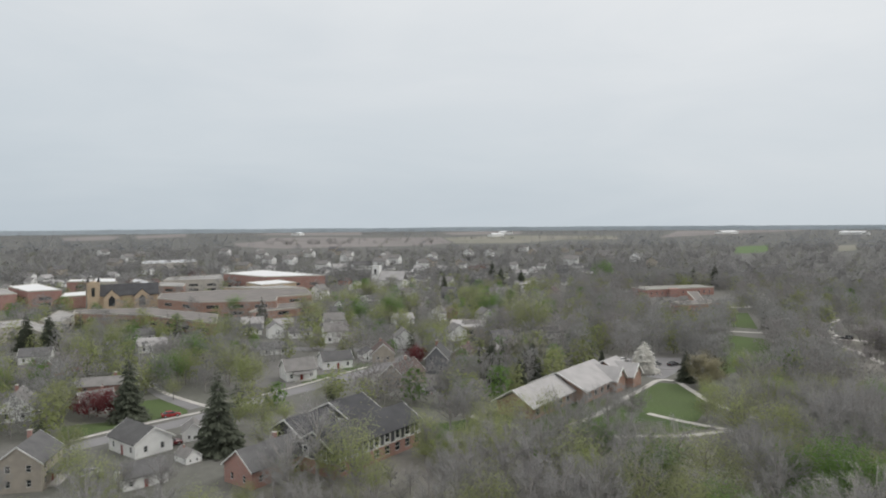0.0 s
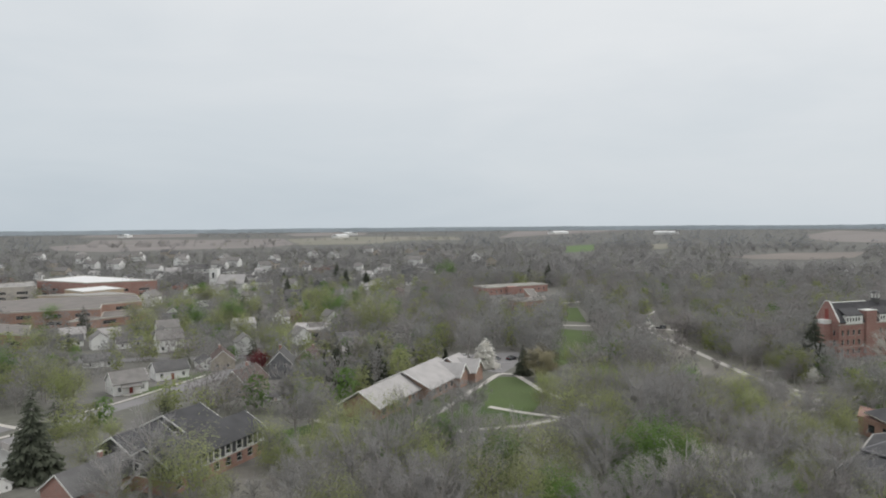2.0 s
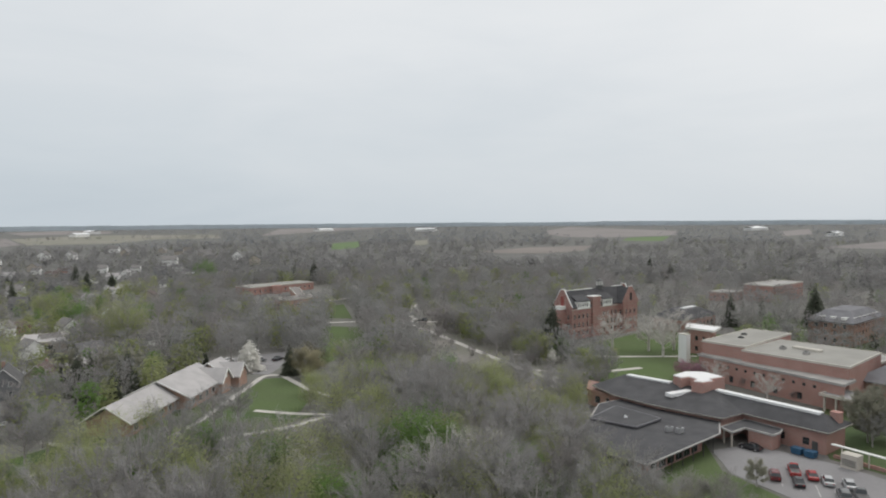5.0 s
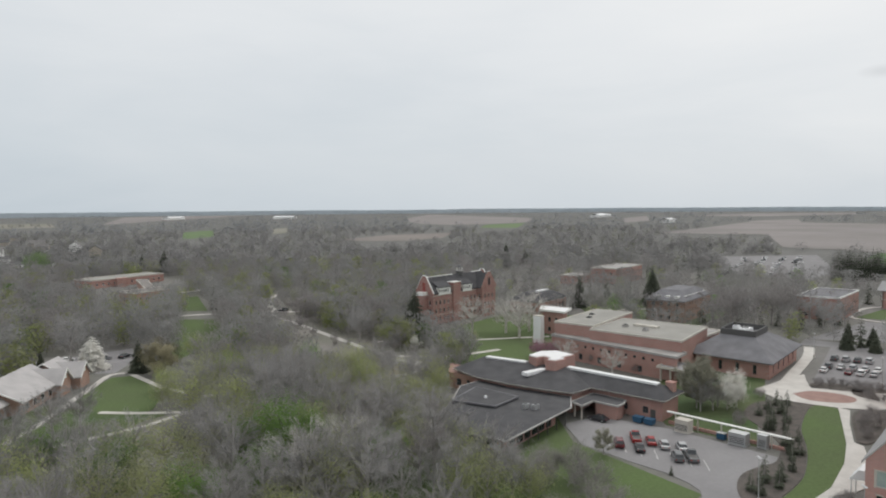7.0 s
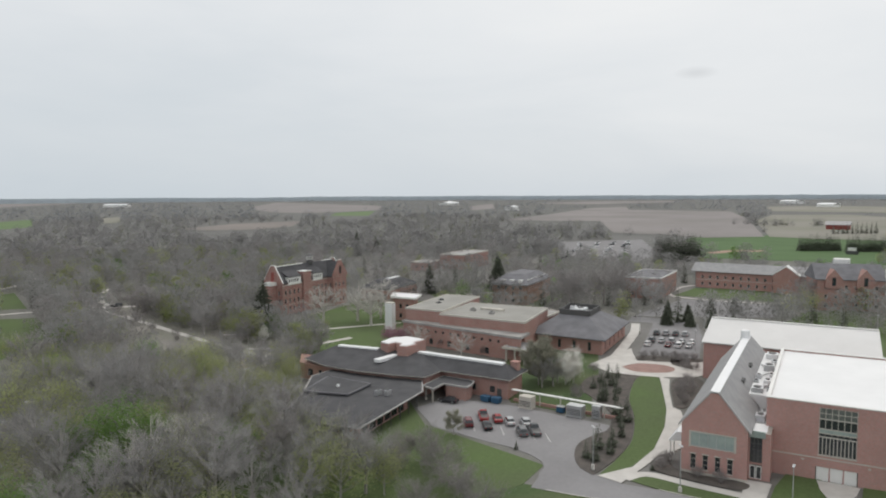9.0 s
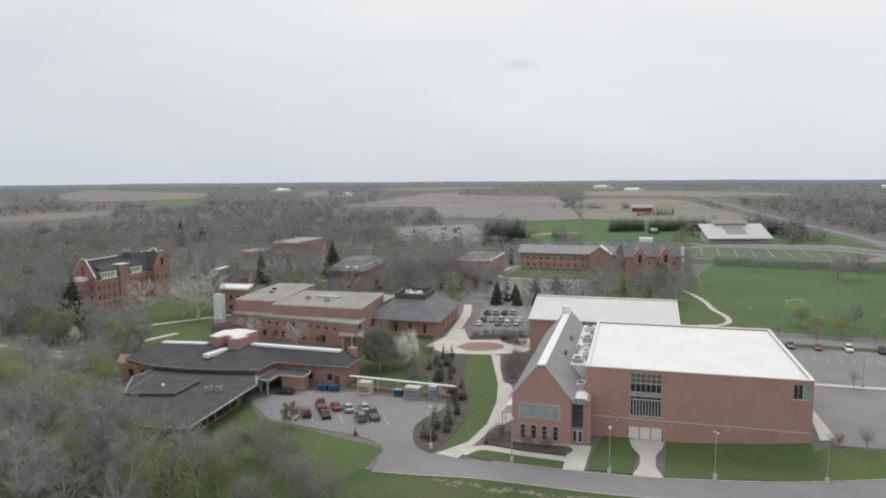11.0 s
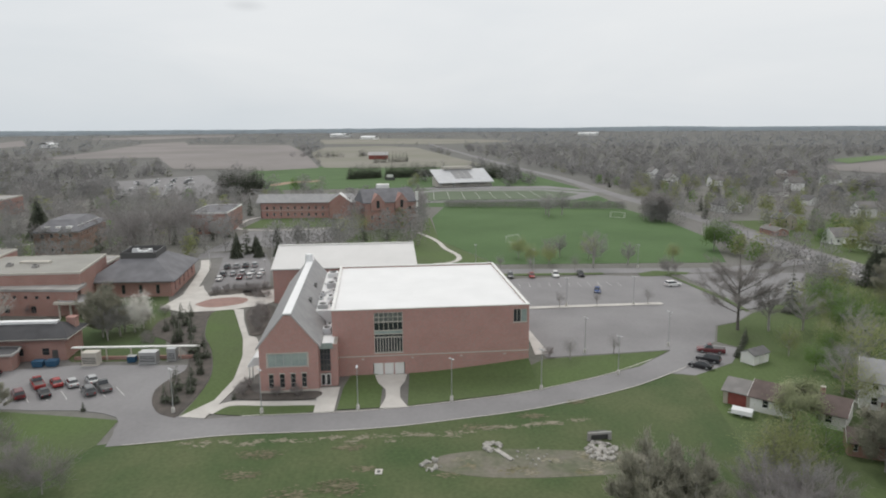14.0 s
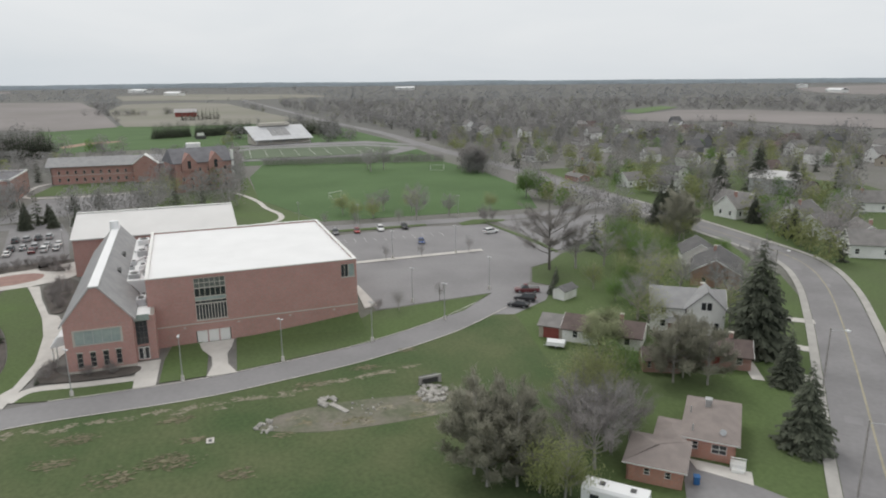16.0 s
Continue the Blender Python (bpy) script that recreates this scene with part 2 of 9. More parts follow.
TWIG = paint("bare_twigs", (0.365, 0.358, 0.356), 0.95, (0.302, 0.298, 0.292), 0.05, 0.8, 0.25, own=0.3, island=0.12, bump=0)
TWIG_RED = paint("budding_twigs", (0.32, 0.3, 0.297), 0.95, (0.263, 0.249, 0.246), 0.05, 0.8, 0.25, own=0.3, island=0.12, bump=0)
TWIG_DIM = paint("brown_twigs", (0.332, 0.329, 0.324), 0.95, (0.275, 0.273, 0.267), 0.05, 0.8, 0.25, island=0.12, bump=0)
LEAF_LIME = paint("fresh_lime_leaves", (0.35, 0.395, 0.17), 0.8, (0.325, 0.345, 0.19), 0.08, 1.0, 0.3, own=0.3, island=0.14, bump=0)
LEAF_GREEN = paint("fresh_green_leaves", (0.2, 0.32, 0.1), 0.8, (0.165, 0.255, 0.09), 0.08, 1.0, 0.3, own=0.3, island=0.14, bump=0)
NEEDLE = paint("dark_needles", (0.089, 0.1, 0.072), 0.9, (0.068, 0.077, 0.056), 0.2, 2.0, 0.3, own=0.3, island=0.35, bump=0)
PINE = paint("dull_pine_needles", (0.36, 0.355, 0.29), 0.9, (0.29, 0.285, 0.235), 0.3, 2.0, 0.3, own=0.25, island=0.2, bump=0)
LEAF_PALE = paint("pale_buds", (0.27, 0.295, 0.165), 0.85, (0.235, 0.255, 0.15), 0.3, 2.0, 0.25, island=0.15, bump=0)
OLIVE = paint("olive_needles", (0.27, 0.24, 0.145), 0.9, (0.2, 0.185, 0.12), 0.3, 2.0, 0.3, island=0.2, bump=0)
BLOSSOM = paint("white_blossom", (0.86, 0.85, 0.82), 0.9, (0.72, 0.71, 0.67), 0.5, 3.0, 0.2, island=0.3, bump=0)
BLOSSOM_PINK = paint("pink_blossom", (0.42, 0.24, 0.30), 0.9, (0.34, 0.19, 0.25), 0.5, 3.0, 0.2, island=0.3, bump=0)
LEAF_RED = paint("dark_red_leaves", (0.20, 0.055, 0.06), 0.8, (0.15, 0.045, 0.05), 0.4, 3.0, 0.2, island=0.4, bump=0)
# far crowns paler and greyer than near ones: haze painted into the colour
FAR_LIME_HAZED = paint("far_budding_woods", (0.281, 0.289, 0.213), 0.95, (0.243, 0.251, 0.193), 0.004, 0.05, 0.14, island=0.07, bump=0)
FAR_WOOD_HAZED = paint("far_bare_woods", (0.319, 0.315, 0.317), 0.95, (0.28, 0.277, 0.278), 0.004, 0.05, 0.14, island=0.07, bump=0)
# outermost woods tinted blue-grey, distance haze put into the base colour
OUTER_WOOD_HAZED = paint("outer_bare_woods", (0.288, 0.303, 0.319), 0.95, (0.253, 0.266, 0.281), 0.004, 0.05, 0.2, island=0.15, bump=0)
HAZED_RIM = paint("distant_woods", (0.50, 0.56, 0.61), 0.95, (0.45, 0.505, 0.55), 0.003, 0.02, 0.15, bump=0)
def let_light_through(m, share):
    """Leaves and sprays of twigs also pass light on to their far side."""
    nt = m.node_tree
    b, out = nt.nodes["Principled BSDF"], nt.nodes["Material Output"]
    thin, mix = nt.nodes.new("ShaderNodeBsdfTranslucent"), nt.nodes.new("ShaderNodeMixShader")
    mix.inputs[0].default_value = share
    nt.links.new(b.inputs["Base Color"].links[0].from_socket, thin.inputs["Color"])
    nt.links.new(b.outputs[0], mix.inputs[1])
    nt.links.new(thin.outputs[0], mix.inputs[2])
    nt.links.new(mix.outputs[0], out.inputs["Surface"])


for m in (TWIG, TWIG_RED, TWIG_DIM, TWIG_DARK, LEAF_LIME, LEAF_GREEN, PINE, BLOSSOM, BLOSSOM_PINK, LEAF_RED, FAR_WOOD_HAZED, FAR_LIME_HAZED, OUTER_WOOD_HAZED):
    let_light_through(m, 0.62 if m in (FAR_WOOD_HAZED, OUTER_WOOD_HAZED, LEAF_LIME, LEAF_GREEN, PINE) else 0.5)
SCRAPS = paint("thin_dry_grass", (0.2, 0.178, 0.125), 0.95, (0.13, 0.132, 0.075), 0.8, 5.0, 0.3, island=0.4)
STRAW = paint("dry_straw", (0.29, 0.265, 0.21), 0.95, (0.19, 0.18, 0.125), 0.8, 5.0, 0.3)
BIN_BLUE = paint("blue_plastic", (0.03, 0.12, 0.3), 0.5, amount=0.1)
RUBBER = paint("black_rubber", (0.03, 0.03, 0.03), 0.9, bump=0)

# ---- small builders ----
def thing(name, m, label="", category="", group="", kind=""):
    ob = new(name)
    ob.matrix_basis = m
    return tagged(ob, label, category, group, kind)


def as_mesh(name, bm, material):
    data = bpy.data.meshes.new(name)
    bm.to_mesh(data)
    bm.free()
    data.materials.append(material)
    return data


def part(name, bm, material, parent, label=""):
    """One mesh object under a thing or a part."""
    ob = new(name, as_mesh(name, bm, material))
    ob.parent = parent
    return tagged(ob, label)


def piece(name, data, parent, m):
    """One more object on a shared mesh."""
    ob = new(name, data)
    ob.parent = parent
    ob.matrix_basis = m
    return ob


def solo(name, bm, material, label="", category="", kind="", group="", m=None):
    ob = new(name, as_mesh(name, bm, material))
    if m:
        ob.matrix_basis = m
    return tagged(ob, label, category, group, kind)


def hull(bm, rings):
    """Closed rings of equal count, joined into a skin with both ends capped."""
    vs = [[bm.verts.new(p) for p in ring] for ring in rings]
    n = len(vs[0])
    for a, b in zip(vs, vs[1:]):
        for i in range(n):
            j = (i + 1) % n
            bm.faces.new((a[i], a[j], b[j], b[i]))
    bm.faces.new(list(reversed(vs[0])))
    bm.faces.new(vs[-1])
    return bm


def box(bm, x0, x1, y0, y1, z0, z1):
    return hull(bm, [[(x0, y0, z), (x1, y0, z), (x1, y1, z), (x0, y1, z)] for z in (z0, z1)])


def boxes(*rows):
    bm = bmesh.new()
    for row in rows:
        box(bm, *row)
    return bm


def prism(bm, outline, z0, z1):
    area = sum(a[0] * b[1] - b[0] * a[1] for a, b in zip(outline, outline[1:] + outline[:1]))
    ring = outline if area > 0 else outline[::-1]
    return hull(bm, [[(x, y, z) for x, y in ring] for z in (z0, z1)])


def across(bm, profile, x0, x1):
    """A profile of (y, z), counter-clockwise seen from +x, drawn along x."""
    return hull(bm, [[(x, y, z) for y, z in profile] for x in (x0, x1)])


def along(bm, profile, y0, y1):
    """A profile of (x, z) drawn along y."""
    return hull(bm, [[(x, y, z) for x, z in profile] for y in (y1, y0)])


def tube(bm, a, b, r0, r1, sides=6):
    a, b = Vector(a), Vector(b)
    q = (b - a).to_track_quat("Z", "Y")
    ring = [Vector((math.cos(2 * math.pi * i / sides), math.sin(2 * math.pi * i / sides), 0)) for i in range(sides)]
    return hull(bm, [[p + q @ (v * r) for v in ring] for p, r in ((a, r0), (b, r1))])


def pierced(bm, x0, x1, z0, z1, y0, y1, holes):
    """A wall from x0 to x1 with real openings (hx0, hx1, hz0, hz1), as one connected skin."""
    xs = sorted({x0, x1, *(v for h in holes for v in h[:2] if x0 < v < x1)})
    zs = sorted({z0, z1, *(v for h in holes for v in h[2:] if z0 < v < z1)})
    nx, nz = len(xs) - 1, len(zs) - 1
    solid = {(i, j) for i in range(nx) for j in range(nz) if not any(h[0] < (xs[i] + xs[i + 1]) / 2 < h[1] and h[2] < (zs[j] + zs[j + 1]) / 2 < h[3] for h in holes)}
    made = {}

    def v(i, j, k):
        if (i, j, k) not in made:
            made[i, j, k] = bm.verts.new((xs[i], (y0, y1)[k], zs[j]))
        return made[i, j, k]

    for i, j in solid:
        bm.faces.new((v(i, j, 0), v(i + 1, j, 0), v(i + 1, j + 1, 0), v(i, j + 1, 0)))
        bm.faces.new((v(i, j + 1, 1), v(i + 1, j + 1, 1), v(i + 1, j, 1), v(i, j, 1)))
        for (a, b), (p, q) in (((-1, 0), ((0, 1), (0, 0))), ((1, 0), ((1, 0), (1, 1))), ((0, -1), ((0, 0), (1, 0))), ((0, 1), ((1, 1), (0, 1)))):
            if (i + a, j + b) not in solid:
                bm.faces.new((v(i + p[0], j + p[1], 0), v(i + p[0], j + p[1], 1), v(i + q[0], j + q[1], 1), v(i + q[0], j + q[1], 0)))
    return bm


def sheet(bm, outline, z):
    area = sum(a[0] * b[1] - b[0] * a[1] for a, b in zip(outline, outline[1:] + outline[:1]))
    bm.faces.new([bm.verts.new((x, y, z)) for x, y in (outline if area > 0 else outline[::-1])])
    return bm


def smooth_line(points, steps=6):
    """A curve through plan points."""
    out = []
    for i in range(len(points) - 1):
        p = [Vector(points[max(0, min(len(points) - 1, i + k))]) for k in (-1, 0, 1, 2)]
        for s in range(steps):
            t = s / steps
            out.append(0.5 * (2 * p[1] + (p[2] - p[0]) * t + (2 * p[0] - 5 * p[1] + 4 * p[2] - p[3]) * t * t + (3 * p[1] - p[0] - 3 * p[2] + p[3]) * t**3))
    return [tuple(q) for q in out] + [tuple(points[-1])]


def ribbon(bm, points, width, z, steps=6):
    line = [Vector(p) for p in smooth_line(points, steps)]
    left, right = [], []
    for i, p in enumerate(line):
        d = (line[min(i + 1, len(line) - 1)] - line[max(i - 1, 0)]).normalized()
        w = width[0] + (width[1] - width[0]) * i / (len(line) - 1) if isinstance(width, tuple) else width
        n = Vector((-d.y, d.x)) * w / 2
        left.append(bm.verts.new((*(p + n), z)))
        right.append(bm.verts.new((*(p - n), z)))
    for i in range(len(line) - 1):
        bm.faces.new((right[i], right[i + 1], left[i + 1], left[i]))
    return bm


def slab(name, outline, z, material, label, category, thick=0.06, curve=False):
    """A piece of ground with a real edge."""
    bm = prism(bmesh.new(), smooth_line(list(outline) + [outline[0]], 5)[:-1] if curve else list(outline), z - thick, z)
    return solo(name, bm, material, label, category, "structure")


def strip(name, points, width, z, material, label, category):
    return solo(name, ribbon(bmesh.new(), points, width, z), material, label, category, "structure")


def inside(x, y, outline):
    hit, n = False, len(outline)
    for i in range(n):
        (x0, y0), (x1, y1) = outline[i], outline[i - 1]
        if (y0 > y) != (y1 > y) and x < (x1 - x0) * (y - y0) / (y1 - y0) + x0:
            hit = not hit
    return hit

# ---- ground, fields, roads and paths ----
bm = bmesh.new()
rings = [0, 60, 150, 300, 600, 1200, 2400, 4000, 4950]
grid = [[bm.verts.new((r * math.cos(a * math.pi / 36), r * math.sin(a * math.pi / 36), 0)) for a in range(72)] for r in rings[1:]]
mid = bm.verts.new((0, 0, 0))
for i in range(72):
    bm.faces.new((mid, grid[0][i], grid[0][(i + 1) % 72]))
    for a, b in zip(grid, grid[1:]):
        bm.faces.new((a[i], b[i], b[(i + 1) % 72], a[(i + 1) % 72]))
solo("ground", bm, EARTH, "flat ground of pale spring grass and bare soil", "ground", "structure")

# floor of the far woods, beyond the town and the campus
bm = bmesh.new()
for i in range(72):
    a, b = i * math.pi / 36, (i + 1) * math.pi / 36
    for r0, r1 in ((560, 1100), (1100, 2200), (2200, 4900)):
        bm.faces.new([bm.verts.new((r * math.cos(w), r * math.sin(w), 0.03)) for r, w in ((r0, a), (r1, a), (r1, b), (r0, b))])
bmesh.ops.remove_doubles(bm, verts=bm.verts[:], dist=0.01)
solo("ground_far_woods", bm, FAR_FLOOR, "grey-brown floor of the distant woods", "ground", "structure")

# the low rim of woods that closes the view, haze painted into its colour
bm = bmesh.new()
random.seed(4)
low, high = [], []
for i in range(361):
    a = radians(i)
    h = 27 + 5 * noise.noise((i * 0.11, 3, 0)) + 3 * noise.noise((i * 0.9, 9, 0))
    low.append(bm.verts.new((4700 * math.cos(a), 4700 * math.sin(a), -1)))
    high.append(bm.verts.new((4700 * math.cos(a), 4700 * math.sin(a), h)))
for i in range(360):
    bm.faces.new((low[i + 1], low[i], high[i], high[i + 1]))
solo("backdrop", bm, HAZED_RIM, "low blue-grey line of distant woods at the horizon", "distant woods", "structure")

FIELDS = [
    ("ploughed_field", PLOUGHED, [(-1708, 3069), (-1729, 3525), (-1545, 3288), (-1199, 2463), (-1283, 2322)]),
    ("ploughed_field", PLOUGHED, [(-1550, 3449), (-1580, 4214), (-1178, 3140), (-1180, 2650)]),
    ("ploughed_field", PLOUGHED, [(-568, 1860), (-547, 2106), (-676, 2689), (-484, 2735), (-304, 2553), (-9, 2553), (22, 1761), (-32, 1581), (-178, 1493), (-334, 1419), (-469, 1556)]),
    ("ploughed_field", PLOUGHED, [(-981, 3556), (-1087, 4299), (-1028, 4381), (-819, 4425), (-532, 4468), (-391, 3280), (-593, 3202)]),
    ("stubble_field", STUBBLE, [(2, 2445), (269, 2821), (638, 2529), (514, 1998), (364, 2047), (206, 1712), (30, 1708)]),
    ("ploughed_field", PLOUGHED, [(-14, 3956), (243, 4493), (458, 3946), (367, 3280), (40, 3080)]),
    ("ploughed_field", PLOUGHED, [(687, 2189), (1356, 3956), (1875, 4091), (2140, 3958), (1679, 3419), (1095, 2735)]),
    ("crop_field", WHEAT, [(569, 1330), (672, 1414), (517, 1092), (443, 1041)]),
    ("stubble_field", STUBBLE, [(776, 1353), (854, 1410), (683, 1133), (632, 1094)]),
    ("ploughed_field", PLOUGHED, [(1794, 2070), (2720, 2938), (2072, 1662), (1569, 1259), (1321, 1210), (1238, 1252), (1239, 1361), (1400, 1603)]),
    ("crop_field", WHEAT, [(1107, 1031), (1281, 1174), (1460, 1191), (1149, 961)]),
    ("fallow_field", FALLOW, [(589, 832), (737, 894), (866, 876), (718, 745), (628, 725), (579, 765)]),
    ("ploughed_field", PLOUGHED, [(2100, 1285), (2676, 1514), (1836, 1029), (1632, 990)]),
    ("ploughed_field", PLOUGHED, [(1052, 578), (1141, 594), (1371, 637), (2019, 790), (2248, 759), (1838, 613), (1754, 334), (1263, 214), (788, 117), (744, 167), (774, 214), (782, 279), (1094, 414), (1073, 489)]),
    ("stubble_field", STUBBLE, [(1209, 194), (1534, 214), (1611, 92), (1482, 13), (1016, -48), (830, -76), (783, -19), (779, 70), (789, 112)]),
    ("ploughed_field", PLOUGHED, [(2779, 1366), (3391, 1357), (3803, 1017), (3253, 870), (2593, 1038)]),
    ("stubble_field", STUBBLE, [(2361, 350), (2524, 145), (2263, -195), (1948, -274), (1743, -41), (1829, 256)]),
    ("ploughed_field", PLOUGHED, [(746, -441), (847, -599), (819, -690), (729, -720), (651, -751), (597, -749), (440, -556), (516, -539), (558, -525), (625, -513), (630, -433), (672, -412)]),
    ("crop_field", WHEAT, [(870, -518), (972, -655), (924, -653), (791, -500)]),
    ("ploughed_field", PLOUGHED, [(2098, -1980), (2374, -2504), (2503, -2861), (2350, -2948), (1149, -1447), (1407, -1452), (1713, -1639)]),
]
for i, (name, material, outline) in enumerate(FIELDS):
    words = {PLOUGHED: "bare ploughed tan farm field beyond the trees", STUBBLE: "pale stubble field with thin green growth", FALLOW: "reddish bare earth field between woods", WHEAT: "flat field of young bright green crop"}[material]
    solo(name, sheet(bmesh.new(), outline, 0.12 + 0.02 * i), material, words, "field", "structure")

# campus lawns
slab("lawn_meadow", [(60, 62), (98, 49.5), (107, 50), (113, 80), (124, 92), (100, 100), (60, 90)], 0.05, GRASS, "bright mown lawn beside the small car park", "lawn")
slab("lawn_slope", [(40, 66), (60, 61.9), (98, 49.4), (98.2, 48.5), (101, 32), (103, 9), (109, -18), (117, -35), (127, -50), (136, -60), (137, -80), (100, -92), (80, -82), (62, -40), (40, -20), (20, 20)], 0.05, GRASS_ROUGH, "patchy sloping grass below the curved drive", "lawn")
slab("lawn_campus", [(146, 132), (205, 136), (250, 165), (234, 200), (190, 190), (172, 186), (160, 172), (146, 150)], 0.05, GRASS, "green campus lawn in front of the brick hall", "lawn")
slab("lawn_gym", [(126.6, 2.6), (129, -21), (133, -25), (137, -52), (128, -43), (116.6, -21), (110.5, 2.6)], 0.14, GRASS, "mown lawn strip between gym wall and drive", "lawn")
slab("lawn_gym_side", [(119, 14.6), (126, 13.8), (126, 8.6), (119, 7.4), (110, 7.4), (109.4, 14.6)], 0.14, GRASS, "small square of lawn beside the gym entrance path", "lawn")
slab("lawn_knoll", [(108, 40.3), (116.6, 40.1), (127.2, 40.9), (141.1, 45), (153.5, 50.2), (168.4, 53.8), (174.4, 53.6), (175, 49.8), (169.2, 47.4), (150.1, 40.8), (138.1, 37.8), (124.6, 36), (114.4, 36.8)], 0.14, GRASS, "curved green lawn beside the concrete walk", "lawn", curve=True)
slab("lawn_entry", [(108.6, 35), (112, 33), (111.5, 19), (108.6, 19), (107.6, 28)], 0.14, GRASS, "narrow curved lawn strip along the drive", "lawn", curve=True)
slab("lawn_quad", [(321, 85), (353, 83), (364, 45), (326, 41)], 0.05, GRASS, "rounded green lawn before the brick dormitory", "lawn")
slab("sports_field", [(351, -5), (400, -13), (384, -114), (330, -121), (276, -120), (229, -105), (230, -26), (282, -7)], 0.06, TURF, "wide green grass playing field", "sports field")
slab("sports_field_far", [(402, 8), (505, 8), (640, 40), (830, 60), (824, -20), (700, -100), (520, -118), (388, -118)], 0.05, TURF, "green turf round the running track", "sports field")
slab("ball_field", [(505, 130), (517, 125), (527, 10), (640, -5), (820, 0), (817, 191), (600, 160)], 0.07, TURF, "green baseball outfield", "sports field")
slab("infield", [(562.7, 126.4), (595.9, 113.7), (607, 90), (592, 92), (578, 108), (556, 118)], 0.12, CLAY, "orange clay baseball infield", "infield", curve=True)
slab("lawn_park", [(50, 184), (53, 190.5), (64.7, 204), (70, 202), (70, 183), (66, 172), (61, 164), (55, 163), (51, 171)], 0.05, GRASS, "bright green park lawn between footpaths", "lawn")
slab("lawn_park_far", [(86, 212), (100, 250), (120, 292), (132, 279), (124.5, 250), (107, 228)], 0.05, GRASS, "green clearing with a road beyond the woods", "lawn")
slab("lawn_park_upper", [(130, 316), (146, 360), (161, 361), (141, 306)], 0.05, GRASS, "green lawn above the campus road", "lawn")
slab("lawn_street", [(-86, 151), (-78, 162.5), (-70.5, 170), (-66, 174), (-67, 177), (-79, 189), (-84, 186), (-79, 168), (-92, 163)], 0.05, GRASS, "green front lawn by the street", "lawn")
slab("lawn_corner", [(-73.5, 150.4), (-66, 158.6), (-62, 154), (-68, 147)], 0.055, GRASS, "green lawn beside the white house", "lawn")
slab("lawn_porch", [(-42.5, 205.5), (-33, 218.5), (-37, 220), (-46, 213)], 0.05, GRASS, "green lawn before the white porch house", "lawn")
slab("lawn_bungalow", [(-30, 222), (-24, 231), (-25, 236), (-31, 236), (-34, 227)], 0.055, GRASS, "green lawn along the town street", "lawn")
slab("lawn_gardens", [(96, -48), (122.6, -52.2), (129, -62.2), (138, -68.2), (142.6, -64.8), (154.4, -70), (157.4, -76.4), (165, -83.6), (172, -93.4), (183, -106.4), (210, -122.6), (196, -137), (159, -133.5), (128, -123.5), (104, -110), (90, -99), (74, -86), (60, -74), (46, -63), (40, -50), (60, -36)], 0.06, GRASS, "bright green back gardens behind the houses", "lawn")
slab("lawn_far_gardens", [(60, -95), (104, -122), (128, -137), (160, -148), (330, -150), (330, -230), (230, -262), (120, -215), (60, -130)], 0.04, GRASS, "green front gardens across the road", "lawn")
slab("grass_yard", [(136, 52), (150, 58), (170, 64), (196, 74), (190, 98), (170, 92), (150, 84), (136, 72)], 0.045, GRASS_ROUGH, "rough grass behind the service yard", "lawn")
slab("lawn_dormitories", [(236, 112), (262, 124), (300, 128), (316, 165), (306, 204), (276, 196), (262, 180), (240, 160)], 0.045, GRASS, "green lawn between the dormitories", "lawn")
slab("lawn_back", [(222, 26), (262, 34), (300, 30), (352, -4), (282, -7.2), (231, -25), (224, -20)], 0.045, GRASS, "green verge behind the field house", "lawn")
strip("path_dormitories", [(262, 176), (277, 166), (292, 158), (304, 170)], 2.2, 0.1, CONCRETE, "pale walk across the dormitory lawn", "path")
strip("path_dormitory_side", [(262, 190), (276, 186), (299, 200)], 2.2, 0.11, CONCRETE, "pale walk behind the dormitories", "path")
strip("path_back", [(303.4, 2.2), (290, -3), (276.8, -6.7), (262, -9), (249.2, -12.8), (240, -13), (233.7, -9.4), (232.4, -4)], 1.9, 0.1, CONCRETE, "curved pale path behind the field house", "path")
slab("apron_parking", [(124, -47), (131, -50), (141, -62), (138, -68), (129, -62), (122.5, -52)], 0.085, ASPHALT, "asphalt bays at the bend of the drive", "car park")
slab("lawn_path", [(-8, 160), (8, 168), (28, 190), (44, 186), (52, 170), (62, 158), (44, 152), (24, 148), (8, 156)], 0.045, GRASS_ROUGH, "patchy grass round the footpaths", "lawn")
slab("woodland_floor", [(-30, 70), (60, 62), (112, 84), (95, 105), (135, 140), (162, 180), (172, 230), (178, 286), (150, 286), (132, 262), (110, 240), (80, 160), (20, 150), (-40, 130)], 0.03, LITTER, "brown leaf litter under bare trees", "ground")

